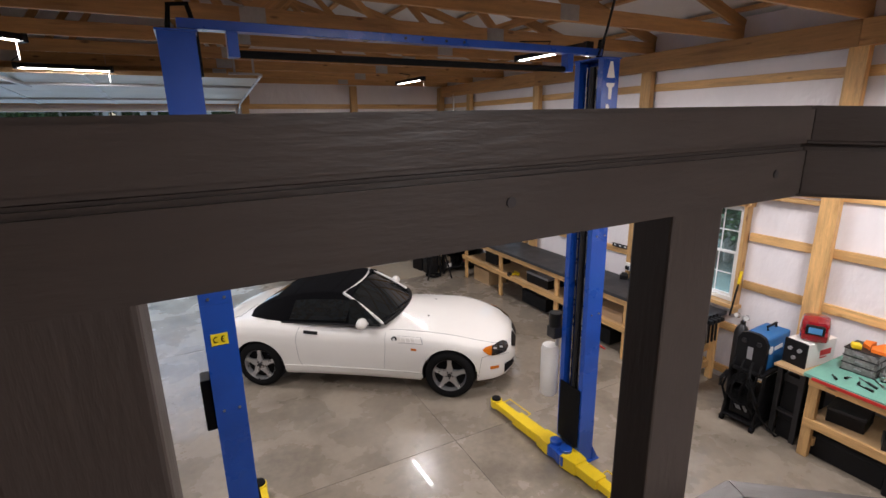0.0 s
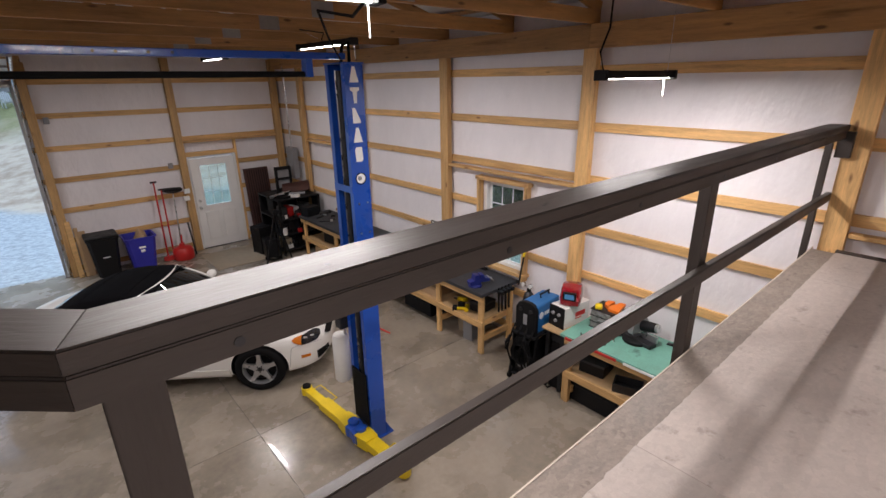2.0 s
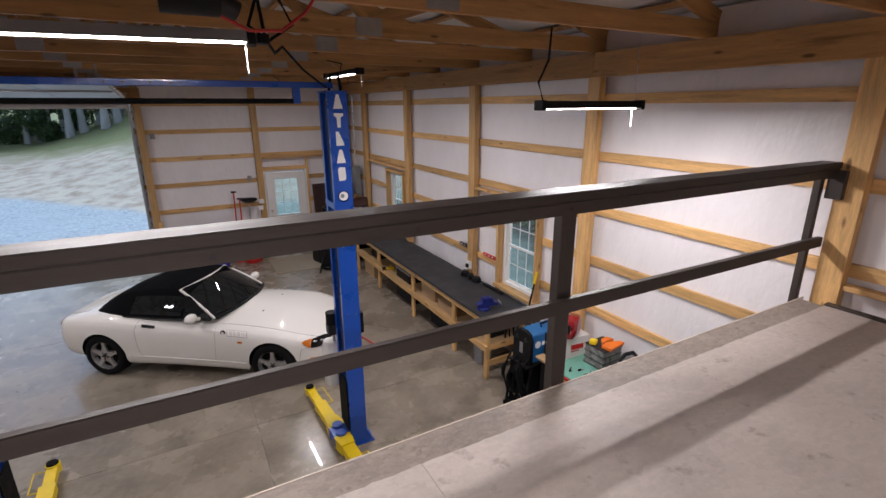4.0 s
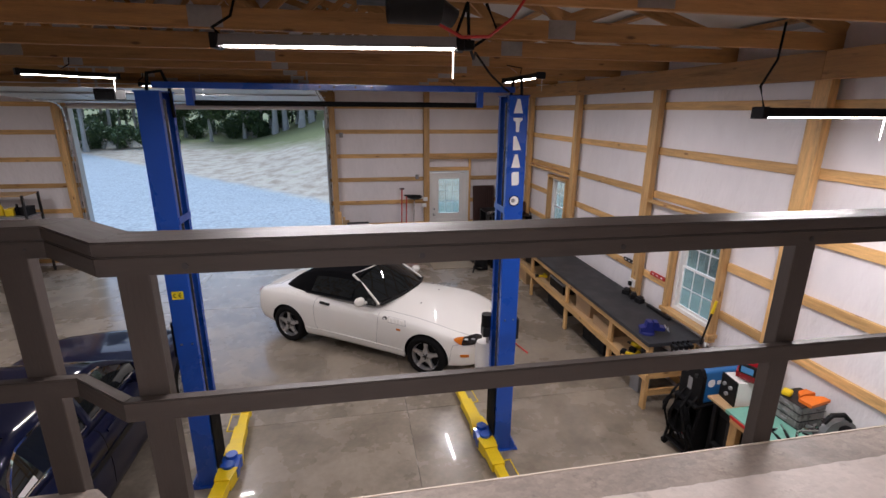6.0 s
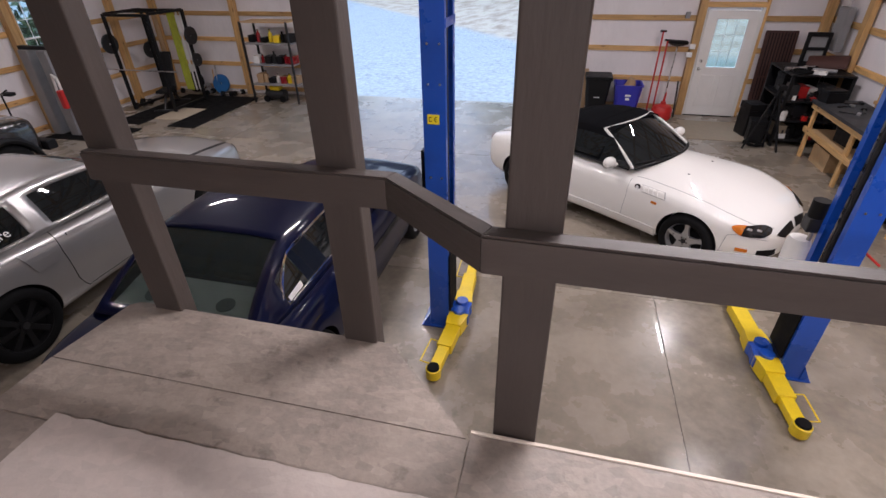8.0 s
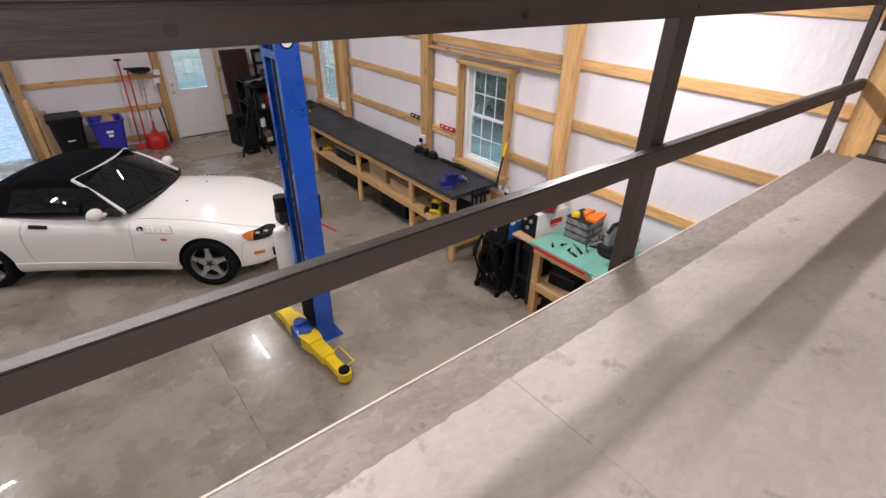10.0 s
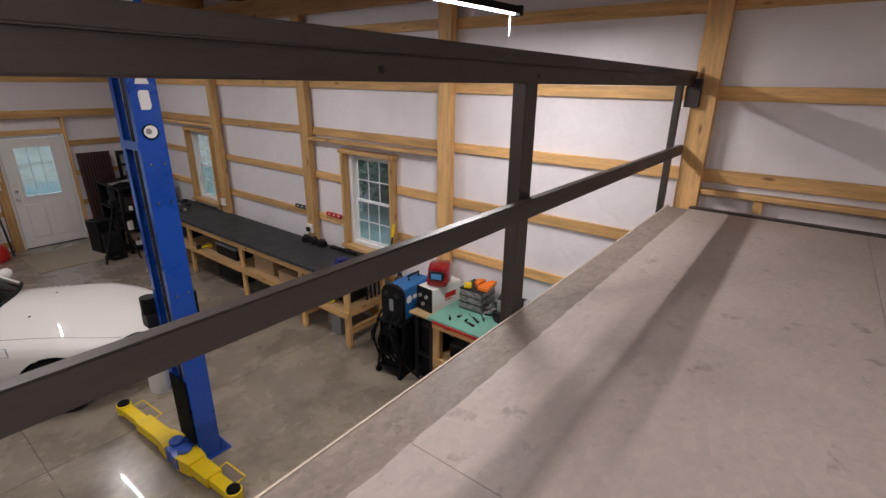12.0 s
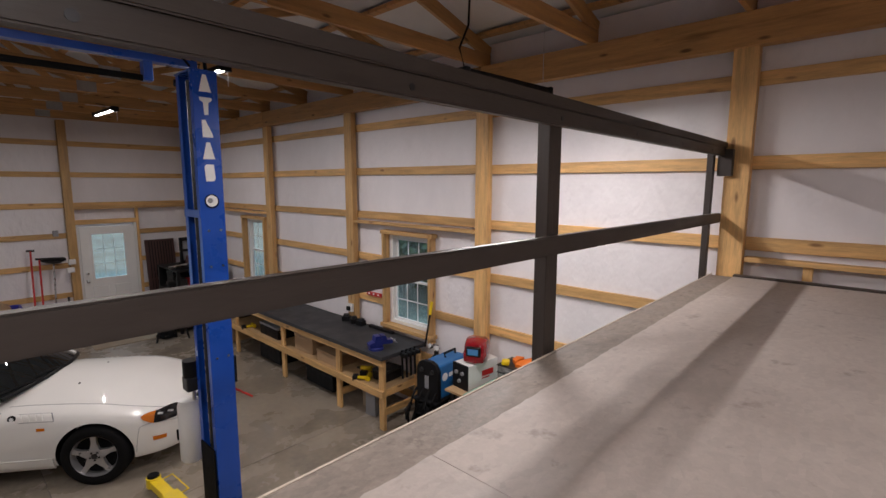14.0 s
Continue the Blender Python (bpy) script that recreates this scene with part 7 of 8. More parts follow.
# along the far wall
def bin_(name, label, x, y, mat, r0, r1, h, lid):
    t = thing(name, label, "bin", pose(x, y, 0))
    bm = bmesh.new()
    def ring(hx, hy, z, c=0.05):
        return [bm.verts.new((sx * (hx - (c if k == 0 else 0)), sy * (hy - (c if k else 0)), z)) for sx, sy, k in ((1, 1, 1), (1, 1, 0), (-1, 1, 0), (-1, 1, 1), (-1, -1, 1), (-1, -1, 0), (1, -1, 0), (1, -1, 1))]
    rings = [ring(r0, r0, 0), ring(r1, r1, h), ring(r1 + 0.02, r1 + 0.02, h), ring(r1 + 0.02, r1 + 0.02, h + 0.03), ring(r1 - 0.01, r1 - 0.01, h + 0.03), ring(r0 - 0.01, r0 - 0.01, 0.02)]
    for a, b in zip(rings, rings[1:]):
        for i in range(8):
            bm.faces.new((a[i], a[(i + 1) % 8], b[(i + 1) % 8], b[i]))
    bm.faces.new(rings[0][::-1])
    bm.faces.new(rings[-1])
    part("tub", bm, mat, t)
    if lid:
        part("lid", box(-r1 - 0.02, -r1 - 0.02, h + 0.031, r1 + 0.02, r1 + 0.02, h + 0.08, 0.02), mat, t)
    return t
tb = bin_("trash_can", "black plastic trash can with its lid on", 2.62, 10.62, BLACKPL, 0.19, 0.26, 0.78, True)
part("label_bar", box(-0.06, -0.253, 0.42, 0.06, -0.249, 0.44), LETTER, tb)
rb = bin_("recycling_bin", "open blue recycling bin with white print", 3.25, 10.60, BINBLUE, 0.2, 0.275, 0.68, False)
part("print_bar", box(-0.06, -0.262, 0.48, 0.06, -0.258, 0.52), LETTER, rb, "white print that cannot be read")
part("print_bar", box(-0.04, -0.256, 0.40, 0.04, -0.252, 0.45), LETTER, rb)
bag = thing("paper_sack", "crumpled brown paper sack in the blue bin", "sack", pose(3.3, 10.63, 0.03))
bm = bmesh.new()
bmesh.ops.create_icosphere(bm, subdivisions=3, radius=1.0)
for v in bm.verts:
    n = noise.noise(v.co * 2.3)
    v.co = Vector((v.co.x * 0.15, v.co.y * 0.14, (v.co.z + 1) * 0.39)) * (1 + 0.12 * n)
part("sack", bm, CARD, bag, smooth=True)
for x, w, h, mat, a in ((2.17, 0.09, 1.15, PINE, 5), (2.27, 0.07, 1.0, PLY, 7), (2.35, 0.12, 0.92, CARD, 6)):
    t = thing("leaning_board", "offcut board leaning against the far wall", "board", pose(x, 10.78, 0.004, -a, 0, 3))
    part("board", box(-w / 2, -0.012, 0, w / 2, 0.012, h, 0.002), mat, t)
for x, h in ((3.72, 1.72), (3.84, 1.55)):
    t = thing("long_handled_tool", "red long-handled tool leaning on the wall", "tool", pose(x, 10.62, 0.0, -8, 2, 0))
    part("shaft", cyl((0, 0, 0.02), (0, 0, h), 0.016, n=10), RED, t, smooth=True)
    part("head", box(-0.09, -0.02, 0.0, 0.09, 0.02, 0.1, 0.01), RED, t)
    part("grip", tube([(-0.06, 0, h), (0.06, 0, h)], 0.02), BLACKPL, t)
br = thing("push_broom", "push broom with a grey pole standing head up", "broom", pose(4.02, 10.62, 0.0, -7, 3, 0))
part("pole", cyl((0, 0, 0.0), (0, 0, 1.45), 0.014, n=10), STEEL, br, smooth=True)
part("broom_head", lathe([(0.0, 1.44), (0.10, 1.45), (0.19, 1.49), (0.2, 1.53), (0.16, 1.56), (0.0, 1.56)], 24), BLACKPL, br, "round black head", smooth=True)
gcn = thing("gas_can", "red plastic gas can on the floor", "gas can", pose(4.02, 10.55, 0))
part("body", lathe([(0.0, 0.0), (0.19, 0.0), (0.21, 0.03), (0.21, 0.2), (0.17, 0.27), (0.06, 0.31), (0.05, 0.36), (0.0, 0.36)], 24), RED, gcn, smooth=True)
part("spout", cyl((0, 0, 0.35), (0.02, 0, 0.55), 0.025, 0.015, n=12), RED, gcn)
pk = thing("digging_bar", "dark steel digging bar leaning beside the door", "bar", pose(4.30, 10.68, 0.0, -6, -3, 0))
part("shaft", cyl((0, 0, 0), (0, 0, 0.75), 0.018, n=10), DARKSTEEL, pk)
for x, y, z, lab in ((4.33, YN - 0.2, 1.42, "white outlet box on the post"), (4.30, YN - 0.2, 1.26, "white switch box on the post")):
    t = thing("outlet_box", lab, "outlet", pose(x + 0.06, y, z))
    part("box", box(-0.06, -0.03, -0.05, 0.06, 0.02, 0.05, 0.004), WHITEPAINT, t)
    part("cover", box(-0.05, -0.036, -0.04, 0.05, -0.03, 0.04, 0.002), LETTER, t)
for x, z in ((2.3, 3.06), (4.2, 1.99), (-3.95, 3.05)):
    t = thing("sensor_box", "small grey sensor box on a girt", "sensor", pose(x, YN - 0.04, z))
    part("case", box(-0.045, -0.05, -0.06, 0.045, 0.0, 0.06, 0.008), GREY, t)

# ---------------------------------------------------------------- gym corner
gm = thing("gym_mat", "black rubber gym mats around a pale plywood platform", "mat", pose(-6.85, 9.15, 0))
for a, b, c, d in ((-1.05, -1.2, -0.35, 1.35), (0.38, -1.2, 1.05, 1.35)):
    part("rubber_mat", box(a, b, 0.0005, c, d, 0.02, 0.003), BLACK, gm)
part("platform", box(-0.345, -0.75, 0.0005, 0.375, 0.15, 0.018, 0.002), material("pale_ply", (0.5, 0.42, 0.31), 0.6, vary=0.1), gm, "pale plywood")
part("rubber_mat", box(-0.345, 0.155, 0.0005, 0.375, 1.35, 0.019, 0.003), BLACK, gm)
gm2 = thing("gym_mat", "black rubber mat on the concrete floor", "mat", pose(-7.6, 7.3, 0))
part("rubber_mat", box(-0.9, -0.5, 0.0005, 0.7, 0.4, 0.018, 0.003), BLACK, gm2)


def power_rack():
    r = thing("power_rack", "black steel power rack with weight plates on its pegs", "gym rack")
    xs, ys, h = (-8.2, -7.05), (8.95, 10.05), 2.12
    for x in xs:
        for y in ys:
            part("upright", box(x - 0.03, y - 0.03, 0.02, x + 0.03, y + 0.03, h, 0.004), BLACKPL, r)
        for z in (0.05, h - 0.03):
            part("side_beam", box(x - 0.028, ys[0] + 0.03, z, x + 0.028, ys[1] - 0.03, z + 0.055, 0.003), BLACKPL, r)
    for y in ys:
        part("cross_beam", box(xs[0] + 0.03, y - 0.028, h - 0.05, xs[1] - 0.03, y + 0.028, h + 0.005, 0.003), BLACKPL, r)
    for k in range(3):
        part("pull_up_bar", cyl((xs[0], 9.2 + 0.3 * k, h + 0.02), (xs[1], 9.2 + 0.3 * k, h + 0.02), 0.016, n=10), BLACKPL, r)
    for x, y, z, rad in ((-7.0, 10.05, 1.55, 0.2), (-8.26, 8.95, 1.5, 0.21), (-7.0, 10.05, 1.0, 0.15), (-8.26, 10.05, 1.2, 0.19)):
        s = 1 if x > -7.5 else -1
        part("weight_plate", lathe([(0.03, 0), (rad * 0.4, 0.008), (rad * 0.8, 0.0), (rad, 0.002), (rad, 0.04), (0.03, 0.04)], 28, pose(x, y, z, 0, 90 * s, 0)), DARKSTEEL, r, smooth=True)
power_rack()
bb = thing("barbell", "steel barbell resting on the rack", "barbell", pose(-7.62, 9.0, 0.0))
part("bar", cyl((-1.0, -0.1, 0.95), (1.0, -0.1, 0.95), 0.014, n=10), STEEL, bb)
for s in (-1, 1):
    part("hook", box(s * 0.575 - 0.03, -0.12, 0.90, s * 0.575 + 0.03, -0.02, 0.94), BLACKPL, bb)
wb = thing("weight_bench", "black padded adjustable bench, tilted up", "weight bench", pose(-7.5, 9.4, 0, 0, 0, 20))
part("back_pad", box(-0.14, 0.0, 0.0, 0.14, 0.08, 0.85, 0.02), BLACKPL, wb, m=pose(0, 0.1, 0.42, -18))
part("seat_pad", box(-0.14, -0.42, 0.40, 0.14, 0.06, 0.47, 0.02), BLACKPL, wb)
part("frame", tube([(0, -0.5, 0.04), (0, -0.2, 0.38), (0, 0.15, 0.4), (0, 0.5, 0.04)], 0.03), DARKSTEEL, wb)
for y in (-0.5, 0.5):
    part("foot", box(-0.25, y - 0.03, 0.0, 0.25, y + 0.03, 0.06, 0.006), DARKSTEEL, wb)
LIME = material("lime_cloth", (0.42, 0.46, 0.05), 0.8, vary=0.3, scale=6, bump=0.3)
ban = thing("hanging_bands", "yellow-green and pale bands hung from the rack", "exercise bands")
for k, (x, w, mat) in enumerate(((-7.55, 0.22, LIME), (-7.3, 0.05, LETTER), (-7.2, 0.04, LETTER), (-8.0, 0.12, CARD))):
    part("band", box(x, 10.09 + 0.012 * k, 0.25, x + w, 10.1 + 0.012 * k, 2.05, 0.003), mat, ban)
for x, rad, mat, lab in ((-7.9, 0.26, BLACKPL, "black bumper plate leaning on the wall"), (-7.1, 0.24, LIGHTBLUE, "blue bumper plate leaning on the wall"), (-7.55, 0.12, STEEL, "small steel plate leaning on the wall")):
    t = thing("bumper_plate", lab, "weight plate", pose(x, 10.86, rad, 78, 0, 0))
    part("disc", lathe([(0.03, -0.03), (rad * 0.45, -0.02), (rad * 0.55, -0.03), (rad, -0.03), (rad, 0.03), (0.03, 0.03), (0.03, -0.03)], 32), mat, t, smooth=True)

for x, y, a in ((-8.3, 10.6, 20), (-7.35, 10.65, 80), (-6.75, 10.55, 10), (-6.5, 10.7, 60), (-8.35, 9.5, 0), (-8.3, 9.2, 90)):
    t = thing("dumbbell", "black dumbbell on the floor by the wall", "dumbbell", pose(x, y, 0.065, 0, 0, a), group="dumbbells")
    part("grip", cyl((-0.08, 0, 0), (0.08, 0, 0), 0.016, n=10), STEEL, t)
    for e in (-1, 1):
        part("head", cyl((e * 0.07, 0, 0), (e * 0.15, 0, 0), 0.065, n=8), BLACKPL, t)
for x, h in ((-7.75, 0.75), (-7.3, 0.6), (-7.2, 0.7)):
    t = thing("exercise_bar", "short steel bar leaning against the far wall", "bar", pose(x, 10.82, 0.0, -7, 0, 0))
    part("shaft", cyl((0, 0, 0), (0, 0, h), 0.014, n=10), STEEL if h > 0.65 else PINE, t)

def steel_shelf(name, label, x0, x1, y0, y1, h, zs):
    s = thing(name, label, "shelving")
    for x in (x0, x1):
        for y in (y0, y1):
            part("post", box(x - 0.02, y - 0.02, 0, x + 0.02, y + 0.02, h), DARKSTEEL, s)
    for z in zs:
        part("shelf", box(x0, y0, z, x1, y1, z + 0.03, 0.002), PLY if z > 1.8 else GREY, s)
steel_shelf("storage_shelf", "steel shelving with plywood boards, half full", -5.65, -4.45, 10.15, 10.7, 1.86, (0.42, 0.88, 1.36, 1.83))
random.seed(11)
for z in (0.45, 0.91, 1.39):
    for k in range(7):
        mat, nm = random.choice(((YELLOW, "yellow"), (HR, "dark red"), (WHITEPAINT, "white"), (BLACKPL, "black"), (BLACKPL, "black"), (DARKSTEEL, "dark"), (BLACK, "black"), (CARD, "brown")))
        if k % 2:
            r = 0.04 + 0.03 * random.random()
            t = thing("bottle", nm + " bottle on the steel shelving", "bottle", pose(-5.52 + 0.16 * k, 10.38, z))
            hgt = 0.16 + 0.12 * random.random()
            part("body", lathe([(0.0, 0.0), (r, 0.0), (r, hgt * 0.7), (r * 0.4, hgt * 0.85), (r * 0.4, hgt), (0.0, hgt)], 14), mat, t, smooth=True)
            part("cap", cyl((0, 0, hgt), (0, 0, hgt + 0.02), r * 0.45, n=12), BLACKPL, t)
        else:
            crate("storage_box", nm + " box on the steel shelving", "box", -5.5 + 0.16 * k, 10.4, z, 0.15, 0.25, 0.1 + 0.12 * random.random(), mat, random.uniform(-10, 10), mat)
cmp_ = thing("air_compressor", "dark portable compressor under the steel shelving", "compressor", pose(-5.15, 10.35, 0))
part("tank", cyl((-0.25, 0, 0.17), (0.25, 0, 0.17), 0.12, n=20), DARKSTEEL, cmp_, smooth=True)
part("pump", box(-0.12, -0.1, 0.28, 0.14, 0.1, 0.39, 0.02), YELLOW, cmp_)
for s in (-0.22, 0.22):
    part("wheel", cyl((s, -0.14, 0.08), (s, -0.1, 0.08), 0.08, n=18), BLACK, cmp_)
    part("foot", box(s - 0.02, 0.06, 0.0, s + 0.02, 0.1, 0.08), BLACKPL, cmp_)


def cable_machine():
    c = thing("cable_machine", "grey cable machine with red pads", "gym machine", pose(-8.15, 7.15, 0))
    for x in (-0.25, 0.2):
        part("shroud", box(x - 0.12, -0.12, 0.0, x + 0.1, 0.1, 1.68, 0.02), GREY, c)
    part("top_beam", box(-0.4, -0.06, 1.68, 0.75, 0.04, 1.75, 0.01), BLACKPL, c)
    part("arm", tube([(0.2, -0.12, 0.9), (0.3, -0.17, 1.25), (0.42, -0.2, 1.2), (0.44, -0.2, 0.9)], 0.025), WHITEPAINT, c, smooth=True)
    part("back_pad", box(0.38, -0.3, 0.62, 0.50, 0.0, 0.98, 0.03), RED, c, "red vinyl pad")
    part("seat_pad", box(0.6, -0.18, 0.38, 0.98, 0.18, 0.46, 0.03), RED, c, "red vinyl pad")
    part("seat_post", box(0.7, -0.04, 0.0, 0.8, 0.04, 0.38, 0.005), BLACKPL, c)
    part("base_rail", box(0.3, -0.04, 0.0, 1.0, 0.04, 0.05, 0.005), BLACKPL, c)
cable_machine()
bk = thing("bicycle_stand", "thin black repair stand by the wall", "stand", pose(-8.25, 6.2, 0))
part("pole", tube([(0, 0, 0.0), (0, 0, 1.05), (0.12, 0.05, 1.12)], 0.016), BLACKPL, bk)
for a in (0, 120, 240):
    part("foot", tube([(0, 0, 0.25), (0.3 * math.cos(radians(a)), 0.3 * math.sin(radians(a)), 0.015)], 0.012), BLACKPL, bk)
part("clamp", box(0.06, -0.02, 1.02, 0.24, 0.1, 1.08, 0.01), BLACKPL, bk)
pnl = thing("leaning_board", "brown hardboard sheet leaning on the wall", "board", pose(-8.48, 5.0, 0.0, 0, -5, 0))
part("sheet", box(0, -0.6, 0, 0.012, 0.55, 1.25, 0.002), CARD, pnl)

# ---------------------------------------------------------------- overhead
def overhead_door():
    y, n = 10.62, 6
    tilt = Matrix.Translation((0, y, 3.775)) @ Matrix.Rotation(radians(-3.8), 4, "X") @ Matrix.Translation((0, -y, -3.775))
    d = thing("overhead_door", "pale sectional garage door, rolled up overhead", "garage door", tilt)
    for k in range(n):
        y0, y1 = y - 0.535 * (k + 1), y - 0.535 * k - 0.006
        s = part("door_section", box(GD[0] + 0.02, y0, 3.775, GD[1] - 0.02, y1, 3.82, 0.006), CREAM, d)
        for x in (-3.4, -2.3, -1.2, -0.1, 1.0):
            part("stile", box(x - 0.03, y0 + 0.02, 3.765, x + 0.03, y1 - 0.02, 3.775), CHORDDIRT, s)
    for k in (1, 4):
        yy = y - 0.535 * k - 0.25
        part("strut", box(GD[0] + 0.03, yy - 0.02, 3.745, GD[1] - 0.03, yy + 0.02, 3.775), CHORDDIRT, d)
    part("bottom_seal", box(GD[0] + 0.02, y - 0.535 * n - 0.012, 3.77, GD[1] - 0.02, y - 0.535 * n - 0.002, 3.825), PLY, d, "pale wooden bottom edge")
    part("torsion_shaft", cyl((GD[0], 10.78, 3.96), (GD[1], 10.78, 3.96), 0.014, n=10), STEEL, d)
    for x in (-1.5, -0.2):
        part("torsion_spring", cyl((x - 0.45, 10.78, 3.96), (x + 0.45, 10.78, 3.96), 0.03, n=14), DARKSTEEL, d)
overhead_door()
og = thing("door_opener", "black garage door opener hung from the trusses", "door opener", pose(-0.86, 6.6, 3.84))
part("motor_head", box(-0.14, -0.2, -0.06, 0.14, 0.16, 0.1, 0.02), BLACKPL, og)
part("lens", box(-0.1, -0.21, -0.05, 0.1, -0.198, 0.04, 0.005), BLACKPL, og)
part("drive_rail", box(-0.02, 0.16, 0.06, 0.02, 4.0, 0.1, 0.003), CHORDDIRT, og)
for x in (-0.1, 0.1):
    part("hanger", box(x - 0.015, -0.6, 0.1, x + 0.015, -0.595, 0.36), CHORDDIRT, og)
    part("hanger_foot", box(x - 0.015, -0.6, 0.1, x + 0.015, -0.1, 0.105), CHORDDIRT, og)
part("hanger_angle", box(-0.3, -0.62, 0.34, 0.3, -0.58, 0.38), CHORDDIRT, og)
for x in (-3.0, 1.75):
    t = thing("track_hanger", "perforated steel hanger for the door track", "bracket", pose(x, 7.19, 4.0))
    for s in (-0.12, 0.12):
        part("strap", box(s - 0.015, -0.023, 0.0, s + 0.015, -0.019, 0.27), CHORDDIRT, t)
    part("angle", box(-0.2, -0.06, 0.0, 0.2, -0.024, 0.03), CHORDDIRT, t)
hr = thing("hose_reel", "black hose reel with a red air hose, fixed under a truss", "hose reel", pose(2.72, 0.78, 4.02))
part("drum", cyl((0.0, 0, 0.14), (0.22, 0, 0.14), 0.13, n=28), BLACKPL, hr, smooth=True)
part("bracket", box(-0.12, -0.05, 0.15, 0.12, 0.40, 0.19, 0.004), BLACKPL, hr)
part("end_cap", cyl((0.2, 0.0, 0.08), (0.29, 0.02, 0.04), 0.05, 0.04, n=16), DARKSTEEL, hr, smooth=True)
part("air_hose", tube([(0.22, 0.02, 0.02), (0.34, 0.1, -0.02), (0.5, 0.2, 0.0), (0.64, 0.28, 0.1), (0.72, 0.33, 0.2)], 0.008, 8), RED, hr, "red rubber hose", smooth=True)
cd = thing("extension_lead", "black extension cord looped under the trusses", "cord")
part("cord", tube([(3.15, 1.14, 4.2), (3.2, 1.3, 4.02), (3.3, 1.6, 3.98), (3.5, 2.35, 4.10), (3.7, 2.6, 3.96), (3.9, 2.85, 3.87), (3.98, 2.95, 3.84)], 0.009, 6), BLACK, cd, smooth=True)
part("cord_loop", tube([(3.15, 1.14, 4.2), (3.1, 1.16, 4.06), (3.2, 1.2, 4.0), (3.32, 1.18, 4.08), (3.25, 1.15, 4.2)], 0.009, 6), BLACK, cd, smooth=True)
part("plug", box(3.14, 1.17, 3.98, 3.2, 1.23, 4.03, 0.008), BLACKPL, cd)

# ---------------------------------------------------------------- decals of the lift
def lift_decals():
    d = bpy.data.objects["two_post_lift"]
    x, y = 4.052, 2.8775
    turn = Matrix(((1, 0, 0, 0), (0, 0, -1, 0), (0, 1, 0, 0), (0, 0, 0, 1)))
    # a column of plain white marks, each about a hand high
    def mark(outline, zc):
        part("white_mark", prism([(x + a * 0.8, zc + b * 0.85) for a, b in outline], -y, -y + 0.0025, turn), LETTER, d, "plain white painted mark")
    wide_foot = [(-0.055, -0.072), (0.055, -0.072), (0.016, 0.075), (-0.016, 0.075)]
    wide_head = [(-0.018, -0.075), (0.018, -0.075), (0.024, 0.03), (0.055, 0.05), (0.055, 0.075), (-0.055, 0.075), (-0.055, 0.05), (-0.024, 0.03)]
    slant = [(-0.045, -0.075), (0.05, -0.075), (0.045, -0.045), (-0.012, 0.075), (-0.045, 0.075)]
    block = [(-0.04, -0.075), (0.03, -0.075), (0.048, -0.05), (0.04, 0.075), (-0.03, 0.075), (-0.048, 0.05)]
    for k, o in enumerate((wide_foot, wide_head, slant, wide_foot, block)):
        mark(o, 3.715 - 0.164 * k)
    part("round_emblem", cyl((x, y, 2.848), (x, y - 0.003, 2.848), 0.044, n=28), LETTER, d, "small round pale emblem")
    part("emblem_rim", lathe([(0.045, 0), (0.054, 0), (0.054, 0.003), (0.045, 0.003), (0.045, 0)], 28, pose(x, y, 2.845, 90)), BLACK, d)
    part("emblem_patch", cyl((x - 0.012, y - 0.003, 2.85), (x - 0.012, y - 0.005, 2.85), 0.02, n=16), GREY, d)
lift_decals()

# ---------------------------------------------------------------- trees
BARK = material("bark", (0.46, 0.43, 0.39), 0.9, vary=0.25, scale=2, fine=20, bump=0.5, stretch=(3, 3, 0.6))
LEAF = bpy.data.materials.new("leaves")
LEAF.use_nodes = True
_nt = LEAF.node_tree
_g = _nt.nodes.new("ShaderNodeNewGeometry")
_m = _nt.nodes.new("ShaderNodeMix")
_m.data_type = "RGBA"
_m.inputs[6].default_value, _m.inputs[7].default_value = (0.022, 0.05, 0.014, 1), (0.10, 0.15, 0.04, 1)
_nt.links.new(_g.outputs["Random Per Island"], _m.inputs[0])
_nt.links.new(_m.outputs[2], _nt.nodes["Principled BSDF"].inputs["Base Color"])
_nt.nodes["Principled BSDF"].inputs["Roughness"].default_value = 0.6


def leaves_mesh(name, clumps, per, size, seed):
    """Leaf quads scattered in clumps (x, y, z, radius)."""
    rng = np.random.default_rng(seed)
    verts, faces = [], []
    for cx, cy, cz, r in clumps:
        d = rng.normal(size=(per, 3))
        d /= np.linalg.norm(d, axis=1)[:, None]
        p = np.array((cx, cy, cz)) + d * (r * rng.uniform(0.35, 1.05, (per, 1)) ** 0.6) * np.array((1, 1, 0.75))
        a, b = rng.normal(size=(per, 3)), rng.normal(size=(per, 3))
        a /= np.linalg.norm(a, axis=1)[:, None]
        b -= a * np.sum(a * b, axis=1)[:, None]
        b /= np.linalg.norm(b, axis=1)[:, None]
        s = size * rng.uniform(0.6, 1.3, (per, 1))
        for i in range(per):
            k = len(verts)
            verts += [tuple(p[i] + a[i] * s[i]), tuple(p[i] + b[i] * s[i] * 0.55), tuple(p[i] - a[i] * s[i]), tuple(p[i] - b[i] * s[i] * 0.55)]
            faces.append((k, k + 1, k + 2, k + 3))
    me = bpy.data.meshes.new(name)
    me.from_pydata(verts, [], faces)
    me.materials.append(LEAF)
    return me


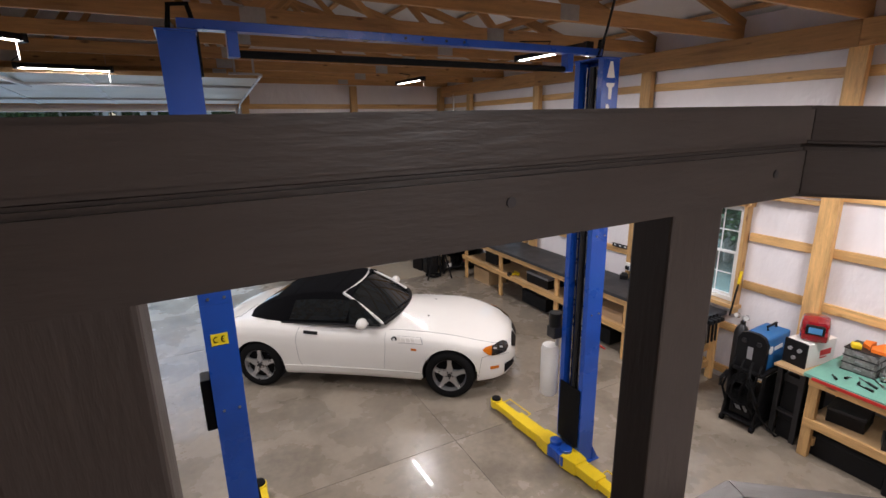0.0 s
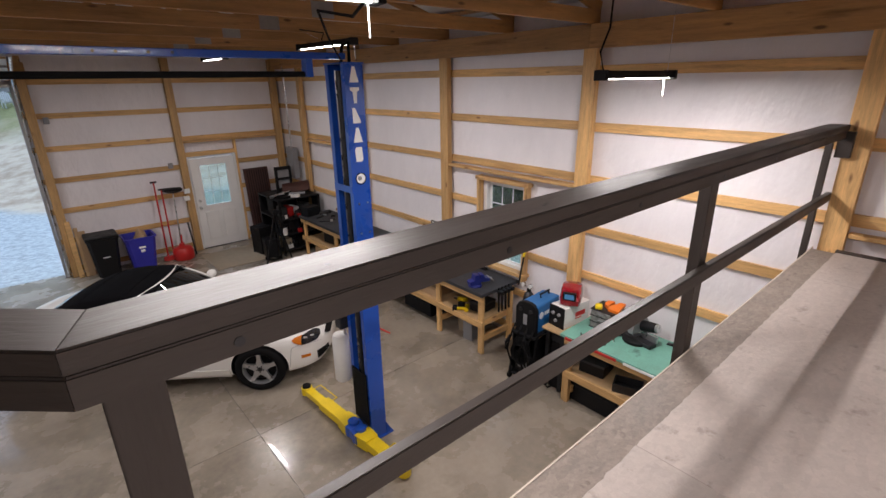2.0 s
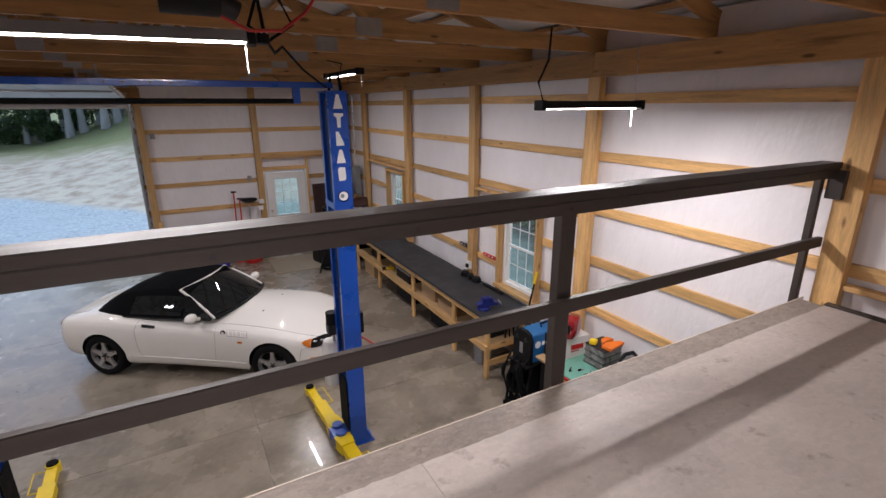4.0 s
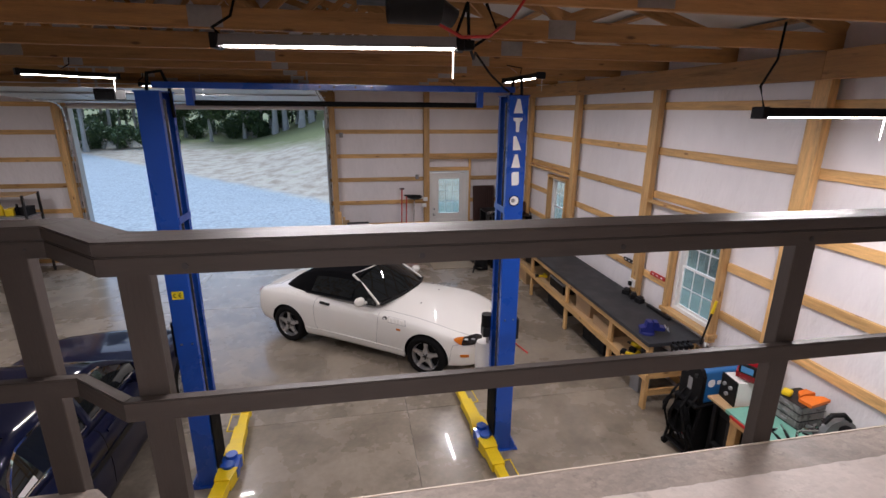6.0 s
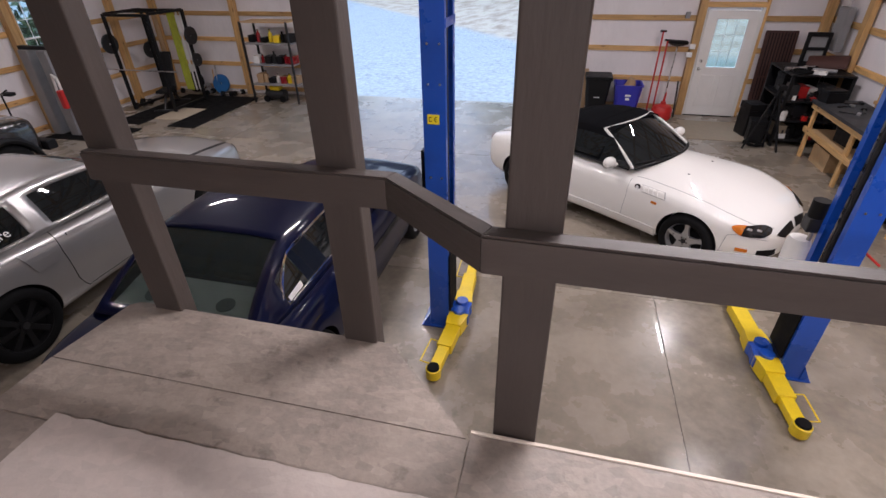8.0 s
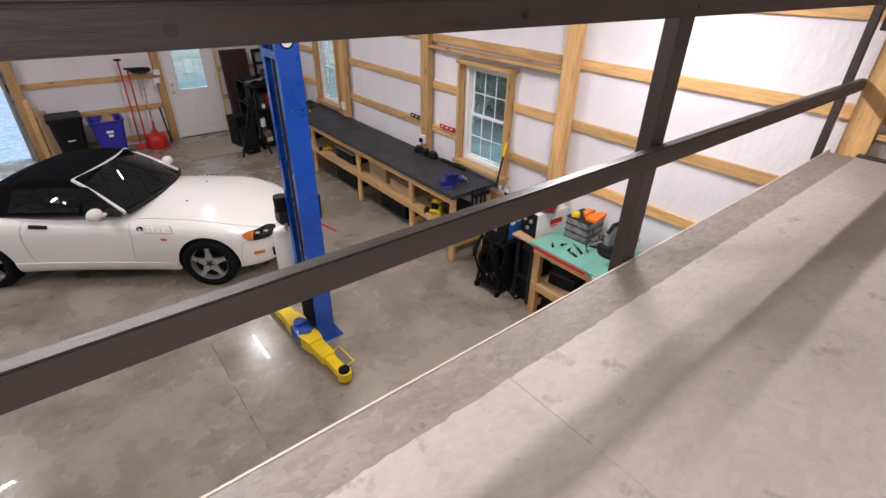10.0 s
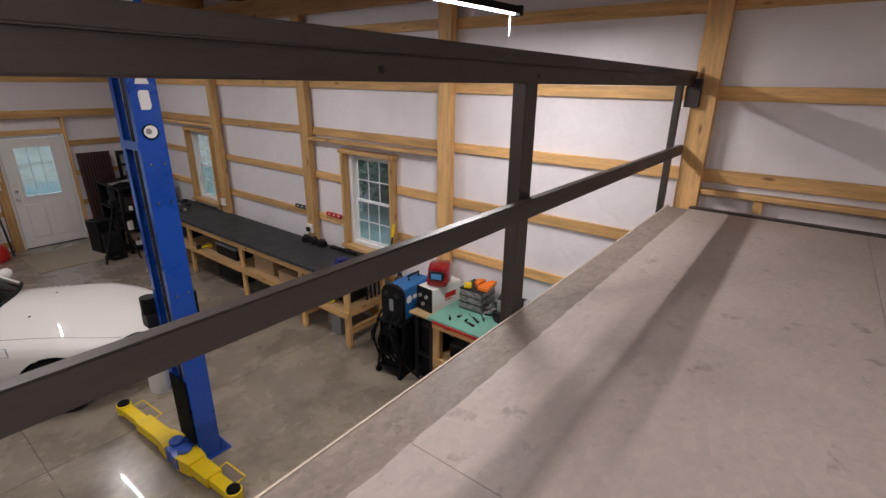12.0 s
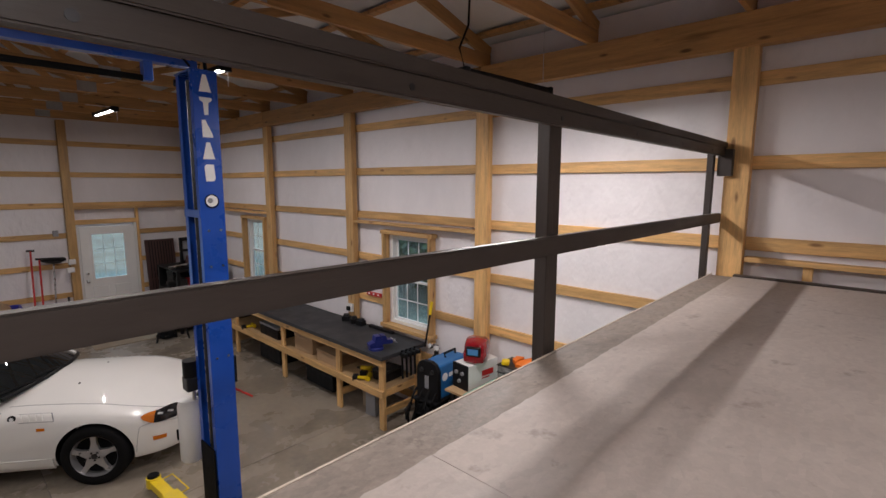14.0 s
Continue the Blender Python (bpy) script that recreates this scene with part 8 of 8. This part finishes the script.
def tree(name, label, h, r, seed, bare, spread, per=110, size=0.16):
    rng = random.Random(seed)
    t = thing(name, label, "tree", group="wood beyond the drive")
    bm = bmesh.new()
    lean = rng.uniform(-0.3, 0.3)
    pts = [(lean * (k / 8) ** 1.5 + rng.uniform(-0.04, 0.04), rng.uniform(-0.04, 0.04), h * k / 8) for k in range(9)]
    n = 10
    rings = []
    for k, p in enumerate(pts):
        rr = r * (1.35 if k == 0 else 1.0) * (1 - 0.085 * k)
        rings.append([bm.verts.new((p[0] + rr * math.cos(2 * math.pi * i / n), p[1] + rr * math.sin(2 * math.pi * i / n), p[2])) for i in range(n)])
    for a, b in zip(rings, rings[1:]):
        for i in range(n):
            bm.faces.new((a[i], a[(i + 1) % n], b[(i + 1) % n], b[i]))
    clumps = []
    for k in range(14):
        z = h * (bare + (1 - bare) * rng.random())
        a = rng.uniform(0, 2 * math.pi)
        L = spread * rng.uniform(0.4, 1.0)
        q = (lean * (z / h) ** 1.5 + L * math.cos(a), L * math.sin(a), z + 0.25 * L)
        add_tube(bm, [(lean * (z / h) ** 1.5, 0, z - 0.3), (q[0] * 0.6, q[1] * 0.6, z), q], max(0.02, r * 0.22), 5)
        clumps.append((*q, rng.uniform(0.5, 1.0) * spread * 0.5))
        clumps.append((q[0] * 0.6, q[1] * 0.6, z + 0.3, rng.uniform(0.4, 0.8) * spread * 0.45))
    part("trunk", bm, BARK, t, smooth=True)
    cr = new("crown", leaves_mesh("crown", clumps, per, size, seed))
    cr.parent = t
    return t


def bush(seed, r):
    t = thing("bush", "dense dark green bush at the wood's edge", "bush", group="undergrowth")
    rng = random.Random(seed)
    bm = bmesh.new()
    cl = []
    for k in range(9):
        a = rng.uniform(0, 6.28)
        q = (r * 0.7 * rng.random() * math.cos(a), r * 0.7 * rng.random() * math.sin(a), r * rng.uniform(0.3, 1.0))
        add_tube(bm, [(0.03 * math.cos(a), 0.03 * math.sin(a), 0), (q[0] * 0.5, q[1] * 0.5, q[2] * 0.5), q], 0.03, 5)
        cl.append((*q, r * rng.uniform(0.35, 0.6)))
    part("stems", bm, BARK, t)
    cr = new("foliage", leaves_mesh("foliage", cl, 170, 0.11, seed))
    cr.parent = t
    return t


def at_ground(x, y, rot, s=1.0):
    return Matrix.Translation((x, y, ground_z(x, y) - 0.06)) @ Matrix.Rotation(rot, 4, "Z")
T = [tree("tree", "tall tree with a pale bare trunk", 13, 0.28, 1, 0.45, 3.0), tree("tree", "leafy tree at the wood's edge", 10, 0.2, 2, 0.18, 2.8, 150), tree("tree", "leafy tree at the wood's edge", 8, 0.15, 3, 0.1, 2.5, 150)]
B = [bush(21, 1.3), bush(22, 1.7)]
spots_t = [(-5.0, 51, 0), (-4.1, 51.6, 0), (-2.0, 47.5, 0), (-1.2, 48.4, 0), (1.9, 46, 0), (2.8, 47, 0), (-11.5, 52, 2), (-8.6, 54, 1)]
rng = random.Random(9)
for k in range(84):
    spots_t.append((rng.uniform(-48, 26), rng.uniform(54, 76), rng.choice((1, 1, 1, 2, 2))))
for k in range(10):
    spots_t.append((rng.uniform(-44, -19), rng.uniform(46, 56), rng.choice((1, 2, 2))))
for k in range(14):
    spots_t.append((XE + rng.uniform(11, 20), -3 + 1.4 * k + rng.uniform(-0.5, 0.5), rng.choice((1, 2, 2))))
for k in range(7):
    spots_t.append((XW - rng.uniform(8, 14), 3 + 1.7 * k, rng.choice((1, 2))))
used = set()
for i, (x, y, k) in enumerate(spots_t):
    m = at_ground(x, y, rng.uniform(0, 6.28))
    if y < YN + 1:
        m.translation.z = -0.25
    if k not in used:
        T[k].matrix_basis = m
        used.add(k)
    else:
        copy_thing(T[k], m)
spots_b = [(rng.uniform(-48, 24), rng.uniform(51, 64)) for k in range(90)] + [(-14 - 1.2 * k, 47 + 0.8 * rng.random() + 0.25 * k) for k in range(12)]
spots_b += [(XE + rng.uniform(4.5, 7), -3 + 0.9 * k) for k in range(20)] + [(XW - rng.uniform(4.5, 7), 4 + 1.1 * k) for k in range(9)]
for i, (x, y) in enumerate(spots_b):
    m = at_ground(x, y, rng.uniform(0, 6.28))
    if y < YN + 1 or x > XE + 4 and y < 17:
        m.translation.z = -0.25
    if i < 2:
        B[i].matrix_basis = m
    else:
        copy_thing(B[i % 2], m)


def garden_chair(x, y, ang):
    c = thing("garden_chair", "white slatted garden chair on the bank", "chair", at_ground(x, y, radians(ang)))
    for s in (-0.28, 0.28):
        part("leg", box(s - 0.02, -0.3, 0, s + 0.02, -0.22, 0.52, 0.004), WHITEPAINT, c)
        part("arm_rest", box(s - 0.07, -0.38, 0.52, s + 0.07, 0.38, 0.55, 0.006), WHITEPAINT, c)
        part("rear_leg", box(s - 0.02, 0.3, 0, s + 0.02, 0.37, 0.52, 0.004), WHITEPAINT, c)
    for k in range(5):
        part("seat_slat", box(-0.26, -0.28 + 0.1 * k, 0.36 - 0.02 * k, 0.26, -0.2 + 0.1 * k, 0.385 - 0.02 * k, 0.003), WHITEPAINT, c)
        part("back_slat", box(-0.25 + 0.1 * k, 0.0, 0.0, -0.17 + 0.1 * k, 0.02, 0.72 - 0.05 * abs(k - 2), 0.003), WHITEPAINT, c, m=pose(0, 0.22, 0.3, -22))
garden_chair(1.9, 39, 15)
garden_chair(0.7, 40.5, -20)
